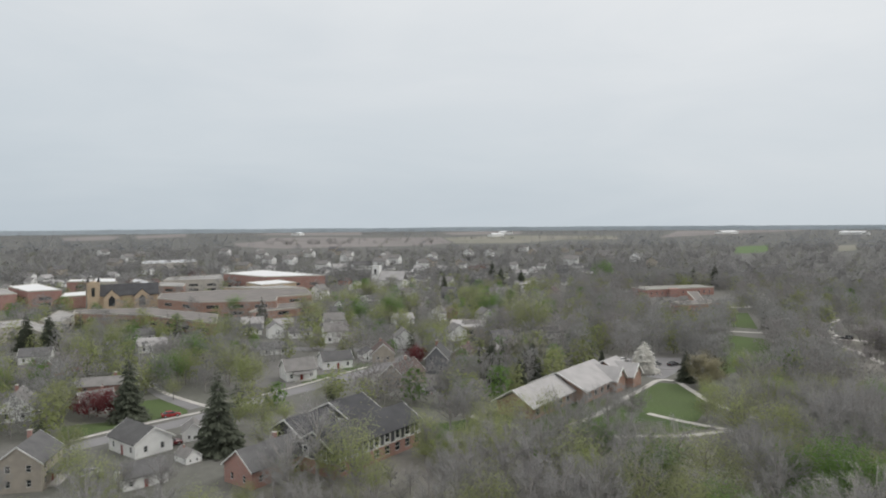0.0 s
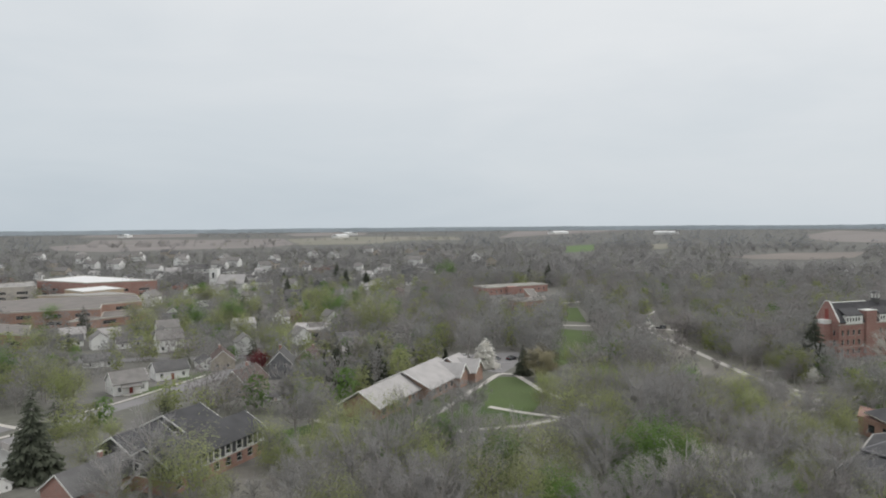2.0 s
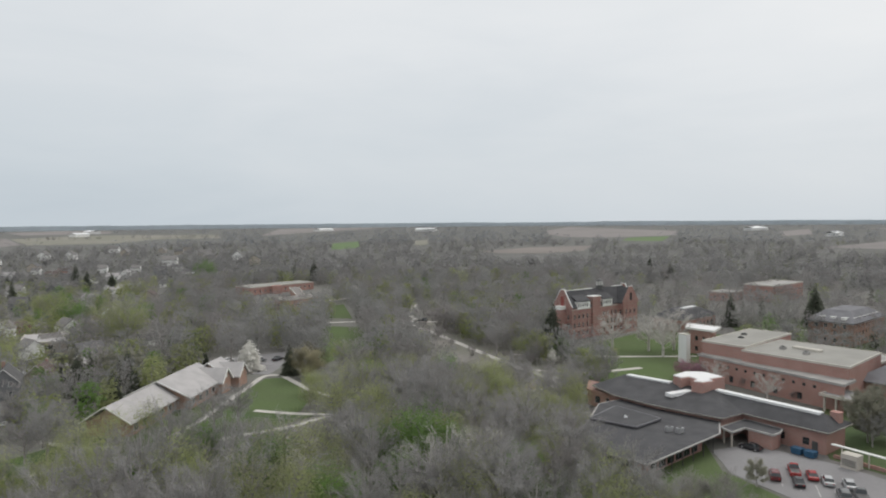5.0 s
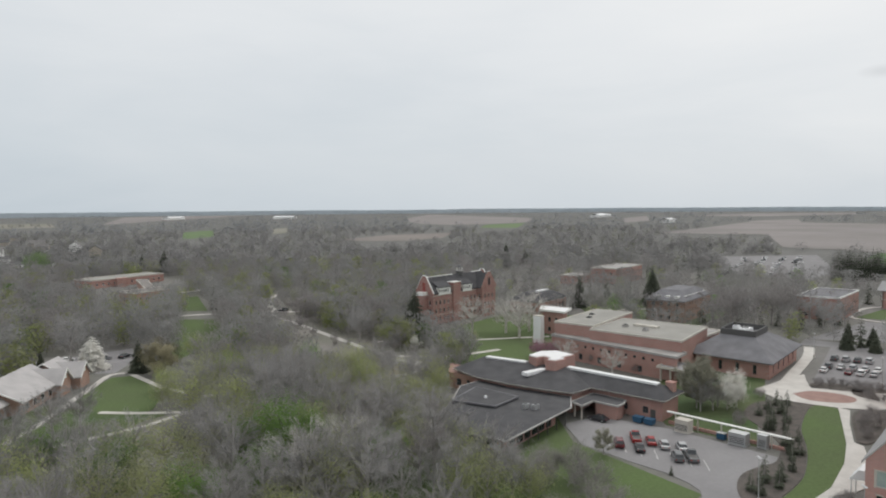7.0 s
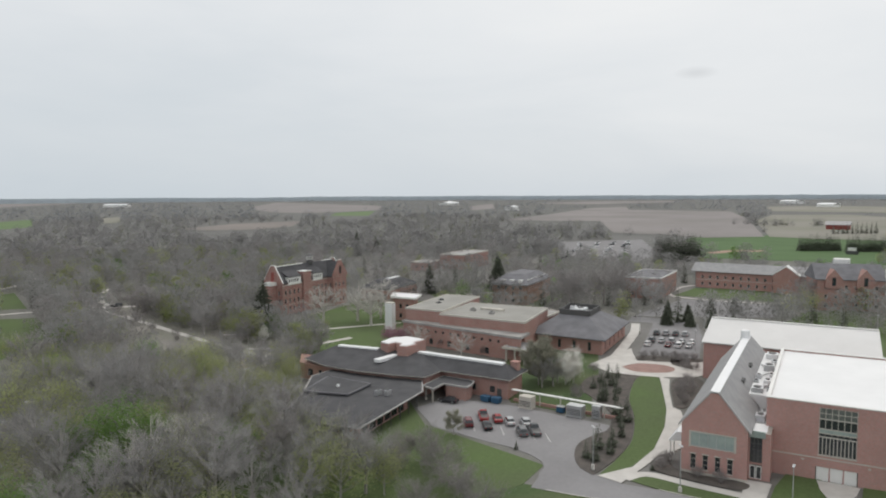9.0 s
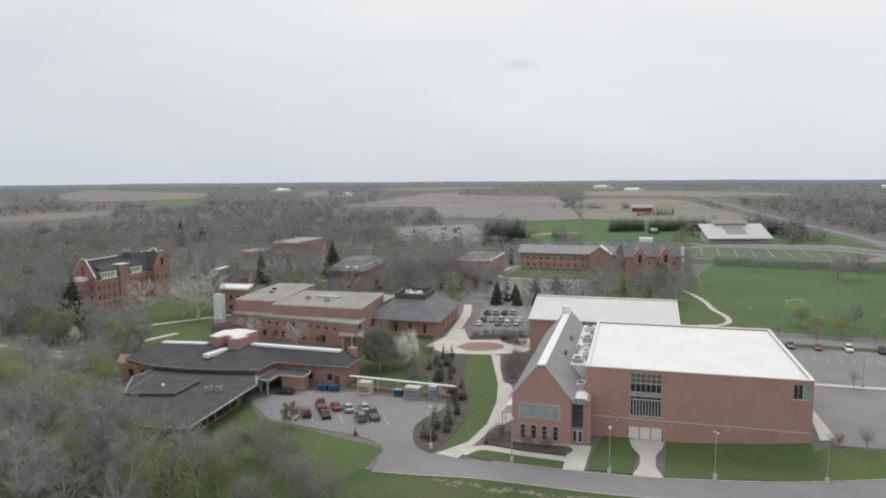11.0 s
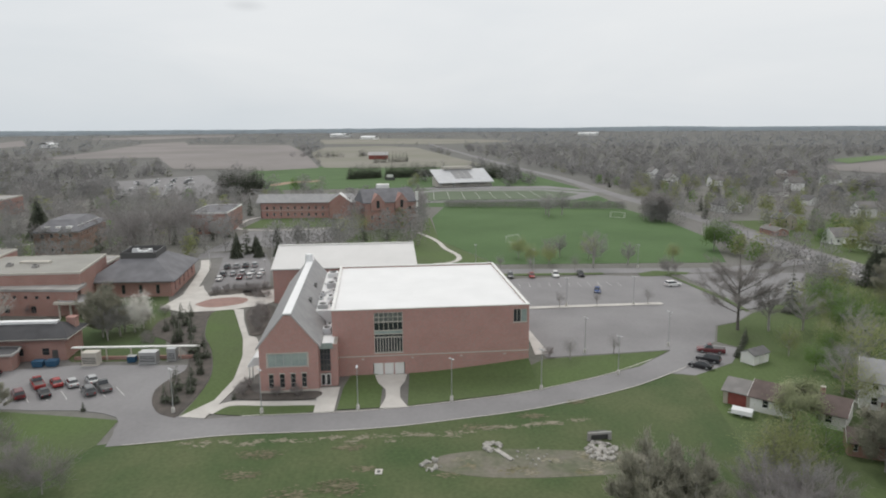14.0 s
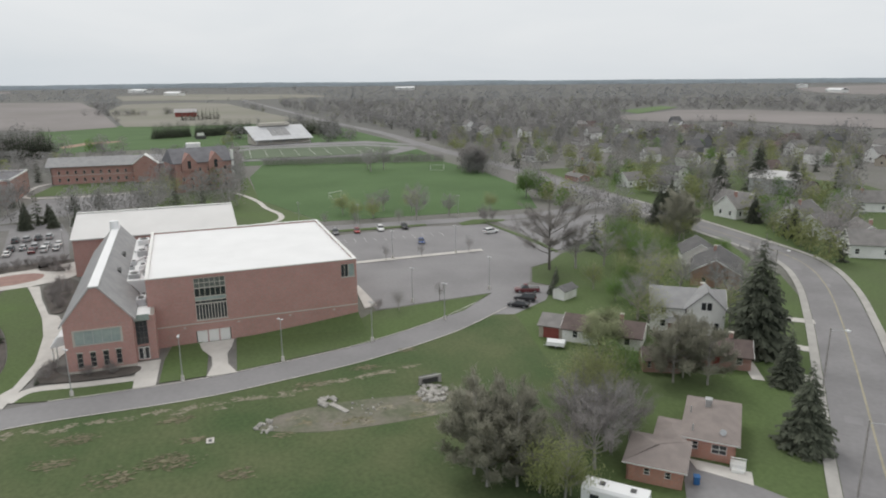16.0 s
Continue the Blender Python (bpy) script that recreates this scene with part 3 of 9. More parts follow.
# tarmac
slab("car_park_small", [(121, 88), (113, 78), (111.5, 66.2), (111.2, 58.8), (109.9, 54), (108.1, 50.9), (105.9, 49.5), (103.4, 49.2), (101, 48.4), (102, 36), (108, 36), (108, 42), (112, 46), (116, 47), (126, 47), (133, 47), (134, 70), (131, 86)], 0.08, ASPHALT, "small worn grey asphalt car park", "car park")
strip("drive", [(100.7, 48.4), (102, 41), (104, 30), (105.2, 10), (108, -4), (112.2, -19), (120, -36), (130, -50), (141, -61)], 7.0, 0.09, ASPHALT, "curved pale asphalt drive round the gym", "drive")
for side, points in ((1, [(101.2, 46), (102, 41), (104, 30), (105.2, 10), (108, -4), (112.2, -19), (120, -36), (130, -50)]), (-1, [(104, 30), (105.2, 10), (108, -4), (112.2, -19), (120, -36), (129, -49)])):
    pts = [Vector(p) for p in smooth_line(points, 5)]
    off = []
    for i, p in enumerate(pts):
        d = (pts[min(i + 1, len(pts) - 1)] - pts[max(i - 1, 0)]).normalized()
        off.append(tuple(p + Vector((d.y, -d.x)) * side * 3.6))
    strip("kerb", off, 0.2, 0.16, CONCRETE, "low pale concrete kerb along the drive", "kerb")
slab("car_park_large", [(134, -25.5), (150, -24), (172, -24), (207, -26), (211, -56), (209, -68), (209, -77), (178, -82), (165, -83), (157.5, -76), (154.5, -69.6), (142.8, -64.4), (136.5, -57), (137.5, -52)], 0.07, ASPHALT, "large half-empty asphalt car park", "car park")
slab("car_park_corner", [(211, -82), (212, -104), (210.3, -122), (183, -106), (172, -93), (167.3, -83.4), (180, -83.4)], 0.075, ASPHALT, "empty asphalt car park beside the road", "car park")
strip("back_drive", [(232, 20), (226, 3), (219, -24), (217.5, -63), (217, -100), (230, -135)], 7.5, 0.1, ASPHALT, "asphalt service road beside the playing field", "drive")
slab("car_park_plaza", [(197, 62), (230, 69), (249, 73), (246, 82), (258, 84), (259, 73.5), (256, 59), (236, 53), (201, 45.6), (200, 55)], 0.07, ASPHALT_DARK, "dark asphalt car park beside the hipped building", "car park")
slab("car_park_park", [(52, 224), (80, 222), (84, 242), (50, 242)], 0.07, ASPHALT, "asphalt car park behind the low hall", "car park")
slab("car_park_entry", [(63, 212), (67.5, 209), (78, 222.2), (64, 222.2)], 0.075, ASPHALT, "asphalt forecourt at the low hall", "car park")
slab("car_park_quad", [(258, 84), (312, 79), (316, 40), (284, 37)], 0.07, ASPHALT_DARK, "asphalt court behind young evergreens", "car park")
MAIN_ROAD = [(41, -60.5), (56, -73.4), (79, -94), (98.4, -111), (119.5, -128), (138, -138.2), (158, -140.6), (187, -141.4), (233, -142), (300, -141), (346, -140), (440, -132), (501, -128.5), (616, -124), (786, -103), (1183, -68), (2060, 5)]
strip("road", MAIN_ROAD, 10.2, 0.1, ASPHALT_DARK, "two-lane asphalt road with a yellow centre line", "road")
rp = random.Random(3)
for k in range(14):
    (x0, y0), (x1, y1) = MAIN_ROAD[k % 7], MAIN_ROAD[k % 7 + 1]
    u, side, turn = rp.random(), rp.uniform(-3.6, 3.6), math.atan2(y1 - y0, x1 - x0)
    c, s = math.cos(turn), math.sin(turn)
    px, py, a, b = x0 + (x1 - x0) * u - s * side, y0 + (y1 - y0) * u + c * side, rp.uniform(0.4, 2.2), rp.uniform(0.25, 1.2)
    slab("road_patch", [(px + c * i * a - s * j * b, py + s * i * a + c * j * b) for i, j in ((-1, -1), (1, -1.1), (1.1, 1), (-0.9, 1))], 0.108, ASPHALT if k % 3 else ASPHALT_DARK, "mended patch in the worn road surface", "road", 0.01)
strip("road_line", MAIN_ROAD[:8], 0.3, 0.116, LINE_YELLOW, "faded yellow centre line", "road marking")
for side, name in ((1, "pavement_house_side"), (-1, "pavement_far_side")):
    pts = [Vector(p) for p in MAIN_ROAD[:9]]
    off = []
    for i, p in enumerate(pts):
        d = (pts[min(i + 1, len(pts) - 1)] - pts[max(i - 1, 0)]).normalized()
        off.append(tuple(p + Vector((-d.y, d.x)) * side * 5.95))
    strip(name, off, 1.5, 0.2, PAVEMENT, "pale concrete pavement along the road", "pavement")
strip("street_one", [(-106, 124), (-85, 143), (-76, 153), (-64, 166), (-55, 179), (-46, 193), (-38, 203), (-29, 217), (-19, 234), (-8, 262)], 6.0, 0.07, ASPHALT, "narrow residential street", "road")
strip("street_two", [(-104, 224), (-86, 201), (-77, 190), (-65, 179)], 4.6, 0.075, ASPHALT, "side street between houses", "road")
strip("pavement_street", [(-88, 146), (-79, 158), (-71, 166.6), (-62, 175.6)], 1.5, 0.12, CONCRETE, "pale pavement beside the residential street", "pavement")
strip("pavement_corner", [(-88.6, 205), (-80, 195), (-70, 186), (-62, 179.6)], 1.5, 0.12, CONCRETE, "pale pavement at the street corner", "pavement")
strip("pavement_porch", [(-52, 192), (-43.6, 203), (-34.5, 217), (-26, 230)], 1.3, 0.12, CONCRETE, "pale pavement beside the white houses", "pavement")
strip("street_three", [(-300, 360), (-150, 290), (-40, 262), (60, 260)], 7.0, 0.07, ASPHALT, "street in front of the long brick building", "road")
strip("park_road", [(152.7, 386.5), (168.3, 384.6), (185.7, 398.4), (201.8, 427.7), (212.6, 459.1)], 5.0, 0.09, CONCRETE, "pale road bending through the woods", "road")
strip("park_road_lower", [(96, 306), (118.8, 301.7), (131, 297.7), (143, 292), (154, 285.5), (152, 253), (146, 218.6), (140.3, 186.5), (137.4, 168), (136.7, 158.3)], 2.5, 0.09, CONCRETE, "pale campus road beside the stream", "road")

strip("bridge_road", [(153, 286.5), (160, 280), (167.3, 273.5), (184, 260)], 4.0, 0.1, CONCRETE, "pale campus road at the bridge", "road")
strip("path_stream", [(193.3, 334.8), (179.5, 316.2), (166.5, 292.5), (163.2, 276)], 2.6, 0.11, CONCRETE, "pale walk bending down to the stream", "path")

# footpaths
strip("path_woods", [(-4, 150), (7.3, 150.8), (27, 151.9), (45, 152.4), (54.2, 152.6), (61, 154.5), (67, 156)], 1.8, 0.1, CONCRETE, "pale concrete footpath through bare woods", "path")
strip("path_park", [(51.2, 170.8), (57.1, 164.1), (63, 158.8), (67, 156)], 1.8, 0.1, CONCRETE, "pale concrete footpath", "path")
strip("path_lawn", [(70.4, 204.4), (70.7, 190), (71, 181.6), (74.8, 168), (79, 161.5)], 1.8, 0.105, CONCRETE, "pale curved path round the park lawn", "path")
strip("path_building", [(30, 161), (40.5, 173.2), (51.3, 188.4), (57.9, 197.2), (65.5, 207.2), (70.6, 205.6)], 1.8, 0.105, CONCRETE, "pale path along the low brick hall", "path")
strip("path_garden", [(4, 172), (6.8, 169.1), (11.3, 163.2), (18.9, 158.5)], 1.6, 0.1, CONCRETE, "pale footpath under the trees", "path")
strip("path_hall", [(137, 171), (143.7, 161.3), (154.5, 153.7), (170, 150)], 2.4, 0.1, CONCRETE, "pale campus walk below the brick hall", "path")
strip("path_hall_front", [(116, 148.5), (122.2, 147), (132.6, 147.8), (137, 153.7), (143, 156), (154.5, 153.9)], 2.2, 0.11, CONCRETE, "forking pale campus walk", "path")
strip("path_lawn_upper", [(150, 190), (170, 172), (200, 152)], 2.0, 0.1, CONCRETE, "pale walk across the campus lawn", "path")
slab("walk_plaza", [(107.6, 40.4), (114.4, 36.6), (124.6, 35.9), (138.1, 37.7), (150.1, 40.7), (169.2, 47.3), (175.6, 49.6), (175.1, 46.9), (164.2, 44), (152, 39.9), (150.5, 37.7), (142.5, 34.8), (128.4, 31.7), (125.7, 32.4), (121.7, 34.5), (118.2, 34.6), (111.3, 35.4), (106.8, 36)], 0.17, CONCRETE, "broad pale concrete walk beside the gym", "path")
slab("plaza", [(178.4, 69.7), (173.2, 62.1), (174, 55.2), (175.6, 49), (180, 42), (185.4, 39.7), (201.3, 43.1), (194.4, 51.1), (189.4, 59.9), (198, 64), (204, 66.4), (192.3, 68.4)], 0.17, CONCRETE, "pale concrete plaza", "plaza")
slab("plaza_ring", [(180.7, 61.4), (186.3, 59), (188.4, 52.9), (186.3, 48.6), (181, 49.2), (177.5, 56.3)], 0.19, PAVER, "ellipse of red pavers in the plaza", "plaza", curve=True)
slab("worn_soil", [(118.3, 150.1), (127.6, 156), (132.1, 155.5), (129, 150), (121.8, 146.5)], 0.085, SOIL, "trodden patch of yellow-brown bare soil", "ground", curve=True)
strip("walk_quad", [(350.6, 89.6), (362.3, 83.7), (365.6, 64), (360.4, 44.5), (340, 40), (320.3, 41.4), (314.8, 65.6), (318.9, 84.9), (334, 89), (350.6, 89.6)], 2.0, 0.15, CONCRETE, "concrete path round the dormitory lawn", "path")
strip("walk_arts", [(180, 65), (187, 66), (210, 70), (229, 73.5), (244, 78)], 3.2, 0.16, CONCRETE, "concrete walk beside the hipped building", "path")
slab("walk_entrance", [(119.4, 19), (119.6, 15.2), (108.6, 15), (108.4, 18.4)], 0.17, CONCRETE, "concrete walk to the glazed entrance", "path")
slab("walk_doors", [(125.4, 9.2), (125.8, 3.0), (122, 3.4), (119, 4.2), (114, 4), (110, 2.6), (109.6, 7.4), (114, 6.6), (118, 6.8), (121.5, 8.4)], 0.17, CONCRETE, "flared concrete apron before the gym doors", "path")
strip("walk_gable", [(108.8, 36), (112.6, 33.4), (112.4, 26), (112.4, 18.6)], 2.0, 0.18, CONCRETE, "curved concrete walk round the planting bed", "path")
slab("lot_median", [(171.4, -24.5), (173.6, -24.5), (176.4, -64), (174.2, -64)], 0.2, CONCRETE, "long pale concrete island in the car park", "kerb island")
slab("ramp_corner", [(152.3, -23.9), (152.3, -25), (136.4, -26.4), (135.4, -23.4)], 0.18, CONCRETE, "pale concrete ramp at the gym corner", "path")
slab("verge_back", [(211.5, -25), (214.5, -25), (214.5, -58), (211.8, -58)], 0.16, GRASS, "grass verge behind the parked cars", "lawn")
slab("verge_island", [(212.3, -69), (216.4, -75.6), (213, -86), (210.4, -84), (210.6, -78), (180, -83.4), (167, -83.6), (166, -82.4), (179, -81.4), (208.6, -77.6), (208.4, -69)], 0.16, GRASS, "kerbed grass island between the car parks", "lawn")
slab("planting_bed_gable", [(118.6, 34), (123, 33), (117.2, 29.4), (117.8, 19), (114.4, 19.2), (114, 26), (115, 33)], 0.2, MULCH, "dark mulch bed at the gable wall", "planting bed", curve=True)
slab("planting_bed_knoll", [(107.4, 41), (109.4, 44.4), (114.3, 47.4), (120.4, 48.9), (126.2, 48), (131, 47), (140.5, 50), (148.2, 56.4), (155, 63), (166, 65), (172, 61), (174.4, 54), (168.4, 54), (153.5, 50.4), (141.1, 45.2), (127.2, 41.1), (116.6, 40.3)], 0.135, MULCH, "dark mulched slope planted with conifers", "planting bed", curve=True)
slab("planting_bed_plaza", [(152.6, 39.6), (169.5, 45), (176.4, 45.4), (179.9, 42.5), (176.1, 38.8), (160.1, 36.5), (152.6, 37.6)], 0.2, MULCH, "dark mulch bed beside the gym link", "planting bed", curve=True)
slab("planting_bed_lot", [(192, 61.5), (197.5, 59.6), (201, 45.4), (197, 44.4), (191, 56)], 0.2, MULCH, "dark planted bed along the plaza car park", "planting bed", curve=True)
slab("planting_bed_circle", [(188, 44), (197, 48), (196, 52), (190, 50)], 0.2, MULCH, "small dark planting bed on the plaza", "planting bed", curve=True)
slab("silt_basin", [(89, 0), (86, -8), (85.5, -19), (87, -31), (92, -33), (93, -24), (94, -12), (92.5, -3)], 0.075, MUD, "shallow basin of damp grey silt and dead grass", "basin", curve=True)
slab("running_track", [(421.8, 3), (489.7, 7.6), (508.5, -10), (506.5, -91.9), (474, -120), (459, -119), (431, -97), (423, -44)], 0.1, ASPHALT, "grey running track round the football pitch", "running track")
slab("track_infield", [(432, -4), (486, -1), (497, -16), (495, -88), (468, -108), (440, -92), (433, -44)], 0.14, STADIUM_TURF, "pale striped football pitch inside the track", "sports field")
slab("concourse", [(509, 6), (518, 6), (534, -14), (531, -98), (483, -129), (478, -124), (509, -94), (511, -10)], 0.12, ASPHALT, "pale concrete walk round the stadium", "path")
pitch = thing("pitch_lines", pose(465, -48, 0.145), "white painted yard lines on the football pitch", "road marking", kind="structure")
for k in range(9):
    part("line", boxes((-24, 24, -40 + 10 * k, -39.75 + 10 * k, 0, 0.01)), LINE_WHITE, pitch)

# ---- openings shared by all buildings ----
def window(parent, x, z, w, h, y=0.0, across_n=1, up_n=1, frame=None, pane=None, depth=0.18, sill=True, name="window", bar=0.0):
    """A window set back in the wall whose outer face is y (looking along +y): frame, bars, panes and sill."""
    frame, pane = frame or TRIM, pane or GLASS
    f = bar or (0.07 if w > 1.0 else 0.05)
    cw, ch = (w - f) / across_n, (h - f) / up_n
    bm = pierced(bmesh.new(), x, x + w, z, z + h, y + depth - 0.08, y + depth + 0.02, [(x + f + cw * i, x + cw * (i + 1), z + f + ch * j, z + ch * (j + 1)) for i in range(across_n) for j in range(up_n)])
    win = part(name, bm, frame, parent)
    part("pane", boxes((x + 0.01, x + w - 0.01, y + depth - 0.03, y + depth - 0.01, z + 0.01, z + h - 0.01)), pane, win)
    if sill:
        part("sill", boxes((x - 0.08, x + w + 0.08, y - 0.06, y + 0.05, z - 0.12, z)), LIMESTONE, win)
    return win


def doors(parent, x, w, h, n=2, y=0.0, material=None, z=0.0, glazed=True, name="door"):
    material = material or TRIM
    leaf = w / n
    for i in range(n):
        a = x + i * leaf + 0.03
        d = part(name, boxes((a, a + leaf - 0.06, y + 0.1, y + 0.16, z + 0.02, z + h)), material, parent)
        if glazed:
            part("pane", boxes((a + 0.15, a + leaf - 0.21, y + 0.085, y + 0.1, z + 0.25, z + h - 0.2)), GLASS, d)
        part("handle", boxes((a + leaf - 0.2, a + leaf - 0.15, y + 0.03, y + 0.085, z + 0.95, z + 1.3)), STEEL, d)


# ---- gym, gabled lobby and field house: one building with a shared frame ----
GYM = thing("gym", pose(125.2, 17.1, 0, 0, 0, -85.8), "large red-brick gym with a flat white roof and a gabled lobby", "sports hall")
bm = pierced(bmesh.new(), 0.0, 38.0, 0.0, 13.0, 0.0, 0.4, [(7.9, 13.4, 4.4, 12.4), (7.6, 13.7, 0.0, 2.4), (34.9, 37.6, 9.6, 12.2)])
part("wall", bm, BRICK, GYM)
part("wall", boxes((0.0, 38.0, 40.6, 41.0, 0, 13.0)), BRICK, GYM)
part("wall", boxes((0.0, 0.4, 0.4, 40.6, 0, 13.0)), BRICK, GYM)
side_wall = part("wall", pierced(bmesh.new(), 0.4, 40.6, 0, 13.0, 0, 0.4, [(0.5, 3.6, 9.6, 12.2)]), BRICK, GYM)
side_wall.matrix_basis = pose(38.0, 0, 0, 0, 0, 90)
bm = bmesh.new()
hull(bm, [[(0.45, 0.45, z), (37.55, 0.45, z), (37.55, 40.55, z), (0.45, 40.55, z)] for z in (12.2, 12.75)])
part("roof", bm, MEMBRANE, GYM, "flat white membrane roof")
for q in ((-0.1, 38.1, -0.1, 0.5), (-0.1, 38.1, 40.5, 41.1), (-0.1, 0.5, 0.51, 40.49), (37.5, 38.1, 0.51, 40.49)):
    part("coping", boxes((*q, 13.0, 13.18)), TRIM, GYM)
part("string_course", boxes((0.02, 37.98, -0.06, 0.1, 3.75, 3.95)), LIMESTONE, GYM)
window(GYM, 7.9, 4.4, 5.5, 3.1, across_n=10, frame=LIMESTONE, bar=0.13)
window(GYM, 7.9, 7.5, 5.5, 0.6, across_n=6, frame=LIMESTONE, sill=False)
window(GYM, 7.9, 8.1, 5.5, 0.7, pane=GLASS_PALE, sill=False, frame=LIMESTONE)
window(GYM, 7.9, 8.8, 5.5, 1.7, across_n=6, frame=LIMESTONE, sill=False, bar=0.1)
window(GYM, 7.9, 10.5, 5.5, 1.9, across_n=6, up_n=2, frame=LIMESTONE, pane=GLASS_GREY, sill=False, bar=0.1)
window(GYM, 34.9, 9.6, 1.5, 2.6, across_n=2, frame=LIMESTONE)
# pale panes here carry the corner's bright reflection in their colour
window(GYM, 36.4, 9.6, 1.2, 2.6, frame=LIMESTONE, pane=GLASS_PALE)
corner = window(GYM, 0.5, 9.6, 3.1, 2.6, across_n=3, frame=LIMESTONE, pane=GLASS_PALE, sill=False)
corner.matrix_basis = pose(38.0, 0, 0, 0, 0, 90)
for i in range(3):
    part("door", boxes((7.75 + i * 2.0, 9.55 + i * 2.0, 0.12, 0.2, 0.02, 2.35)), TRIM, GYM, "white panelled door")
part("pilaster", boxes((9.55, 9.75, 0.02, 0.3, 0.0, 2.4)), BRICK, GYM)
part("pilaster", boxes((11.55, 11.75, 0.02, 0.3, 0.0, 2.4)), BRICK, GYM)
for x in (5.5, 15.0, 24.5, 33.0):
    part("wall_light", boxes((x, x + 0.4, -0.25, 0.0, 3.2, 3.4)), LIMESTONE, GYM)

# the gabled lobby stands nearer than the gym wall
gx, gy, gw = -12.6, -6.9, 10.4
holes = [(gx + 1.5 + 1.95 * i, gx + 2.4 + 1.95 * i, 0.9, 3.5) for i in range(4)] + [(gx + 1.5, gx + 8.4, 4.9, 7.3)]
bm = pierced(bmesh.new(), gx, gx + gw, 0, 8.7, gy, gy + 0.35, holes)
along(bm, [(gx, 8.7), (gx + gw, 8.7), (gx + gw / 2 + 0.7, 14.3), (gx + gw / 2 - 0.7, 14.3)], gy, gy + 0.35)
part("gabled_wall", bm, BRICK, GYM)
part("lobby_wall", boxes((gx, gx + 0.35, gy + 0.35, 46, 0, 8.7)), BRICK, GYM)
part("lobby_wall", boxes((gx + gw - 0.35, gx + gw, gy + 0.35, 46, 0, 8.7)), BRICK, GYM)
for h in holes[:4]:
    window(GYM, h[0], h[2], 0.9, 2.6, y=gy, up_n=3, frame=LIMESTONE)
    part("lintel", boxes((h[0] - 0.1, h[1] + 0.1, gy - 0.05, gy, h[3], h[3] + 0.2)), LIMESTONE, GYM)
window(GYM, gx + 1.5, 4.9, 6.9, 2.4, y=gy, across_n=5, pane=GLASS_PALE, frame=STEEL, depth=0.1)
part("surround", boxes((gx + 1.2, gx + 1.5, gy - 0.06, gy, 4.7, 7.5), (gx + 8.4, gx + 8.7, gy - 0.06, gy, 4.7, 7.5), (gx + 1.5, gx + 8.4, gy - 0.06, gy, 7.3, 7.5)), LIMESTONE, GYM)
part("plinth", boxes((gx - 0.06, gx + gw + 0.06, gy - 0.08, gy, 0, 0.5)), LIMESTONE, GYM)
mid = gx + gw / 2
bm = along(bmesh.new(), [(gx - 0.5, 8.15), (mid - 0.55, 14.3), (mid - 0.55, 14.6), (gx - 0.5, 8.5)], gy + 0.2, 46)
part("roof_slope", bm, SHINGLE_GREY, GYM, "grey shingled roof slope")
bm = along(bmesh.new(), [(gx + gw + 0.5, 8.15), (gx + gw + 0.5, 8.5), (mid + 0.55, 14.6), (mid + 0.55, 14.3)], gy + 0.2, 46)
part("roof_slope", bm, SHINGLE_GREY, GYM, "grey shingled roof slope")
part("ridge_cap", boxes((mid - 0.75, mid + 0.75, gy - 0.1, 44, 14.5, 14.75)), METAL_WHITE, GYM, "pale flat metal ridge cap")
for s in (-1, 1):
    e = mid + s * (gw / 2 + 0.55)
    bm = along(bmesh.new(), [(e, 8.05), (e, 8.45), (mid + s * 0.6, 14.7), (mid + s * 0.6, 14.35)] if s > 0 else [(e, 8.45), (e, 8.05), (mid + s * 0.6, 14.35), (mid + s * 0.6, 14.7)], gy - 0.12, gy + 0.2)
    part("verge_board", bm, SHINGLE_PALE, GYM)
# low link between lobby and gym, with glazed stair
bm = pierced(bmesh.new(), gx + gw, 0.0, 0, 8.0, -4.6, -4.3, [(gx + gw + 0.15, -0.15, 0.1, 2.6), (gx + gw + 0.15, -0.15, 2.9, 7.2)])
part("link_wall", bm, BRICK, GYM)
part("link_parapet", boxes((gx + gw + 0.02, 0.3, -4.75, -4.6, 7.2, 8.3)), GLASS_PALE, GYM)
window(GYM, gx + gw + 0.15, 2.9, -gx - gw - 0.3, 4.3, y=-4.6, across_n=3, up_n=4, frame=FRAME_DARK, sill=False)
doors(GYM, gx + gw + 0.15, -gx - gw - 0.3, 2.4, n=2, y=-4.6)
part("link_side", boxes((0.0, 1.1, -4.6, 0.0, 0, 8.0)), BRICK, GYM)
part("link_roof", boxes((gx + gw, 0.45, -4.3, 0.02, 7.7, 8.05), (gx + gw, 0.02, 0.02, 45, 7.7, 8.0)), MEMBRANE, GYM, "white flat roof between lobby and gym")
part("upper_roof", boxes((-3.95, 0.0, 9.0, 45.5, 10.5, 10.8)), MEMBRANE, GYM, "white flat roof beside the lobby ridge")
part("upper_wall", boxes((-3.6, 0.0, 8.8, 9.0, 8.05, 10.78)), METAL_WHITE, GYM)
for y in (10.5, 11.9, 23.5, 25.2):
    part("roof_vent", boxes((-5.3, -4.6, y, y + 0.8, 11.6, 12.7)), FRAME_DARK, GYM)
part("vent_stack", tube(bmesh.new(), (mid - 0.2, 41.5, 13.5), (mid - 0.2, 41.5, 16.4), 1.1, 0.9, 12), METAL_WHITE, GYM, "pale rounded vent stack")
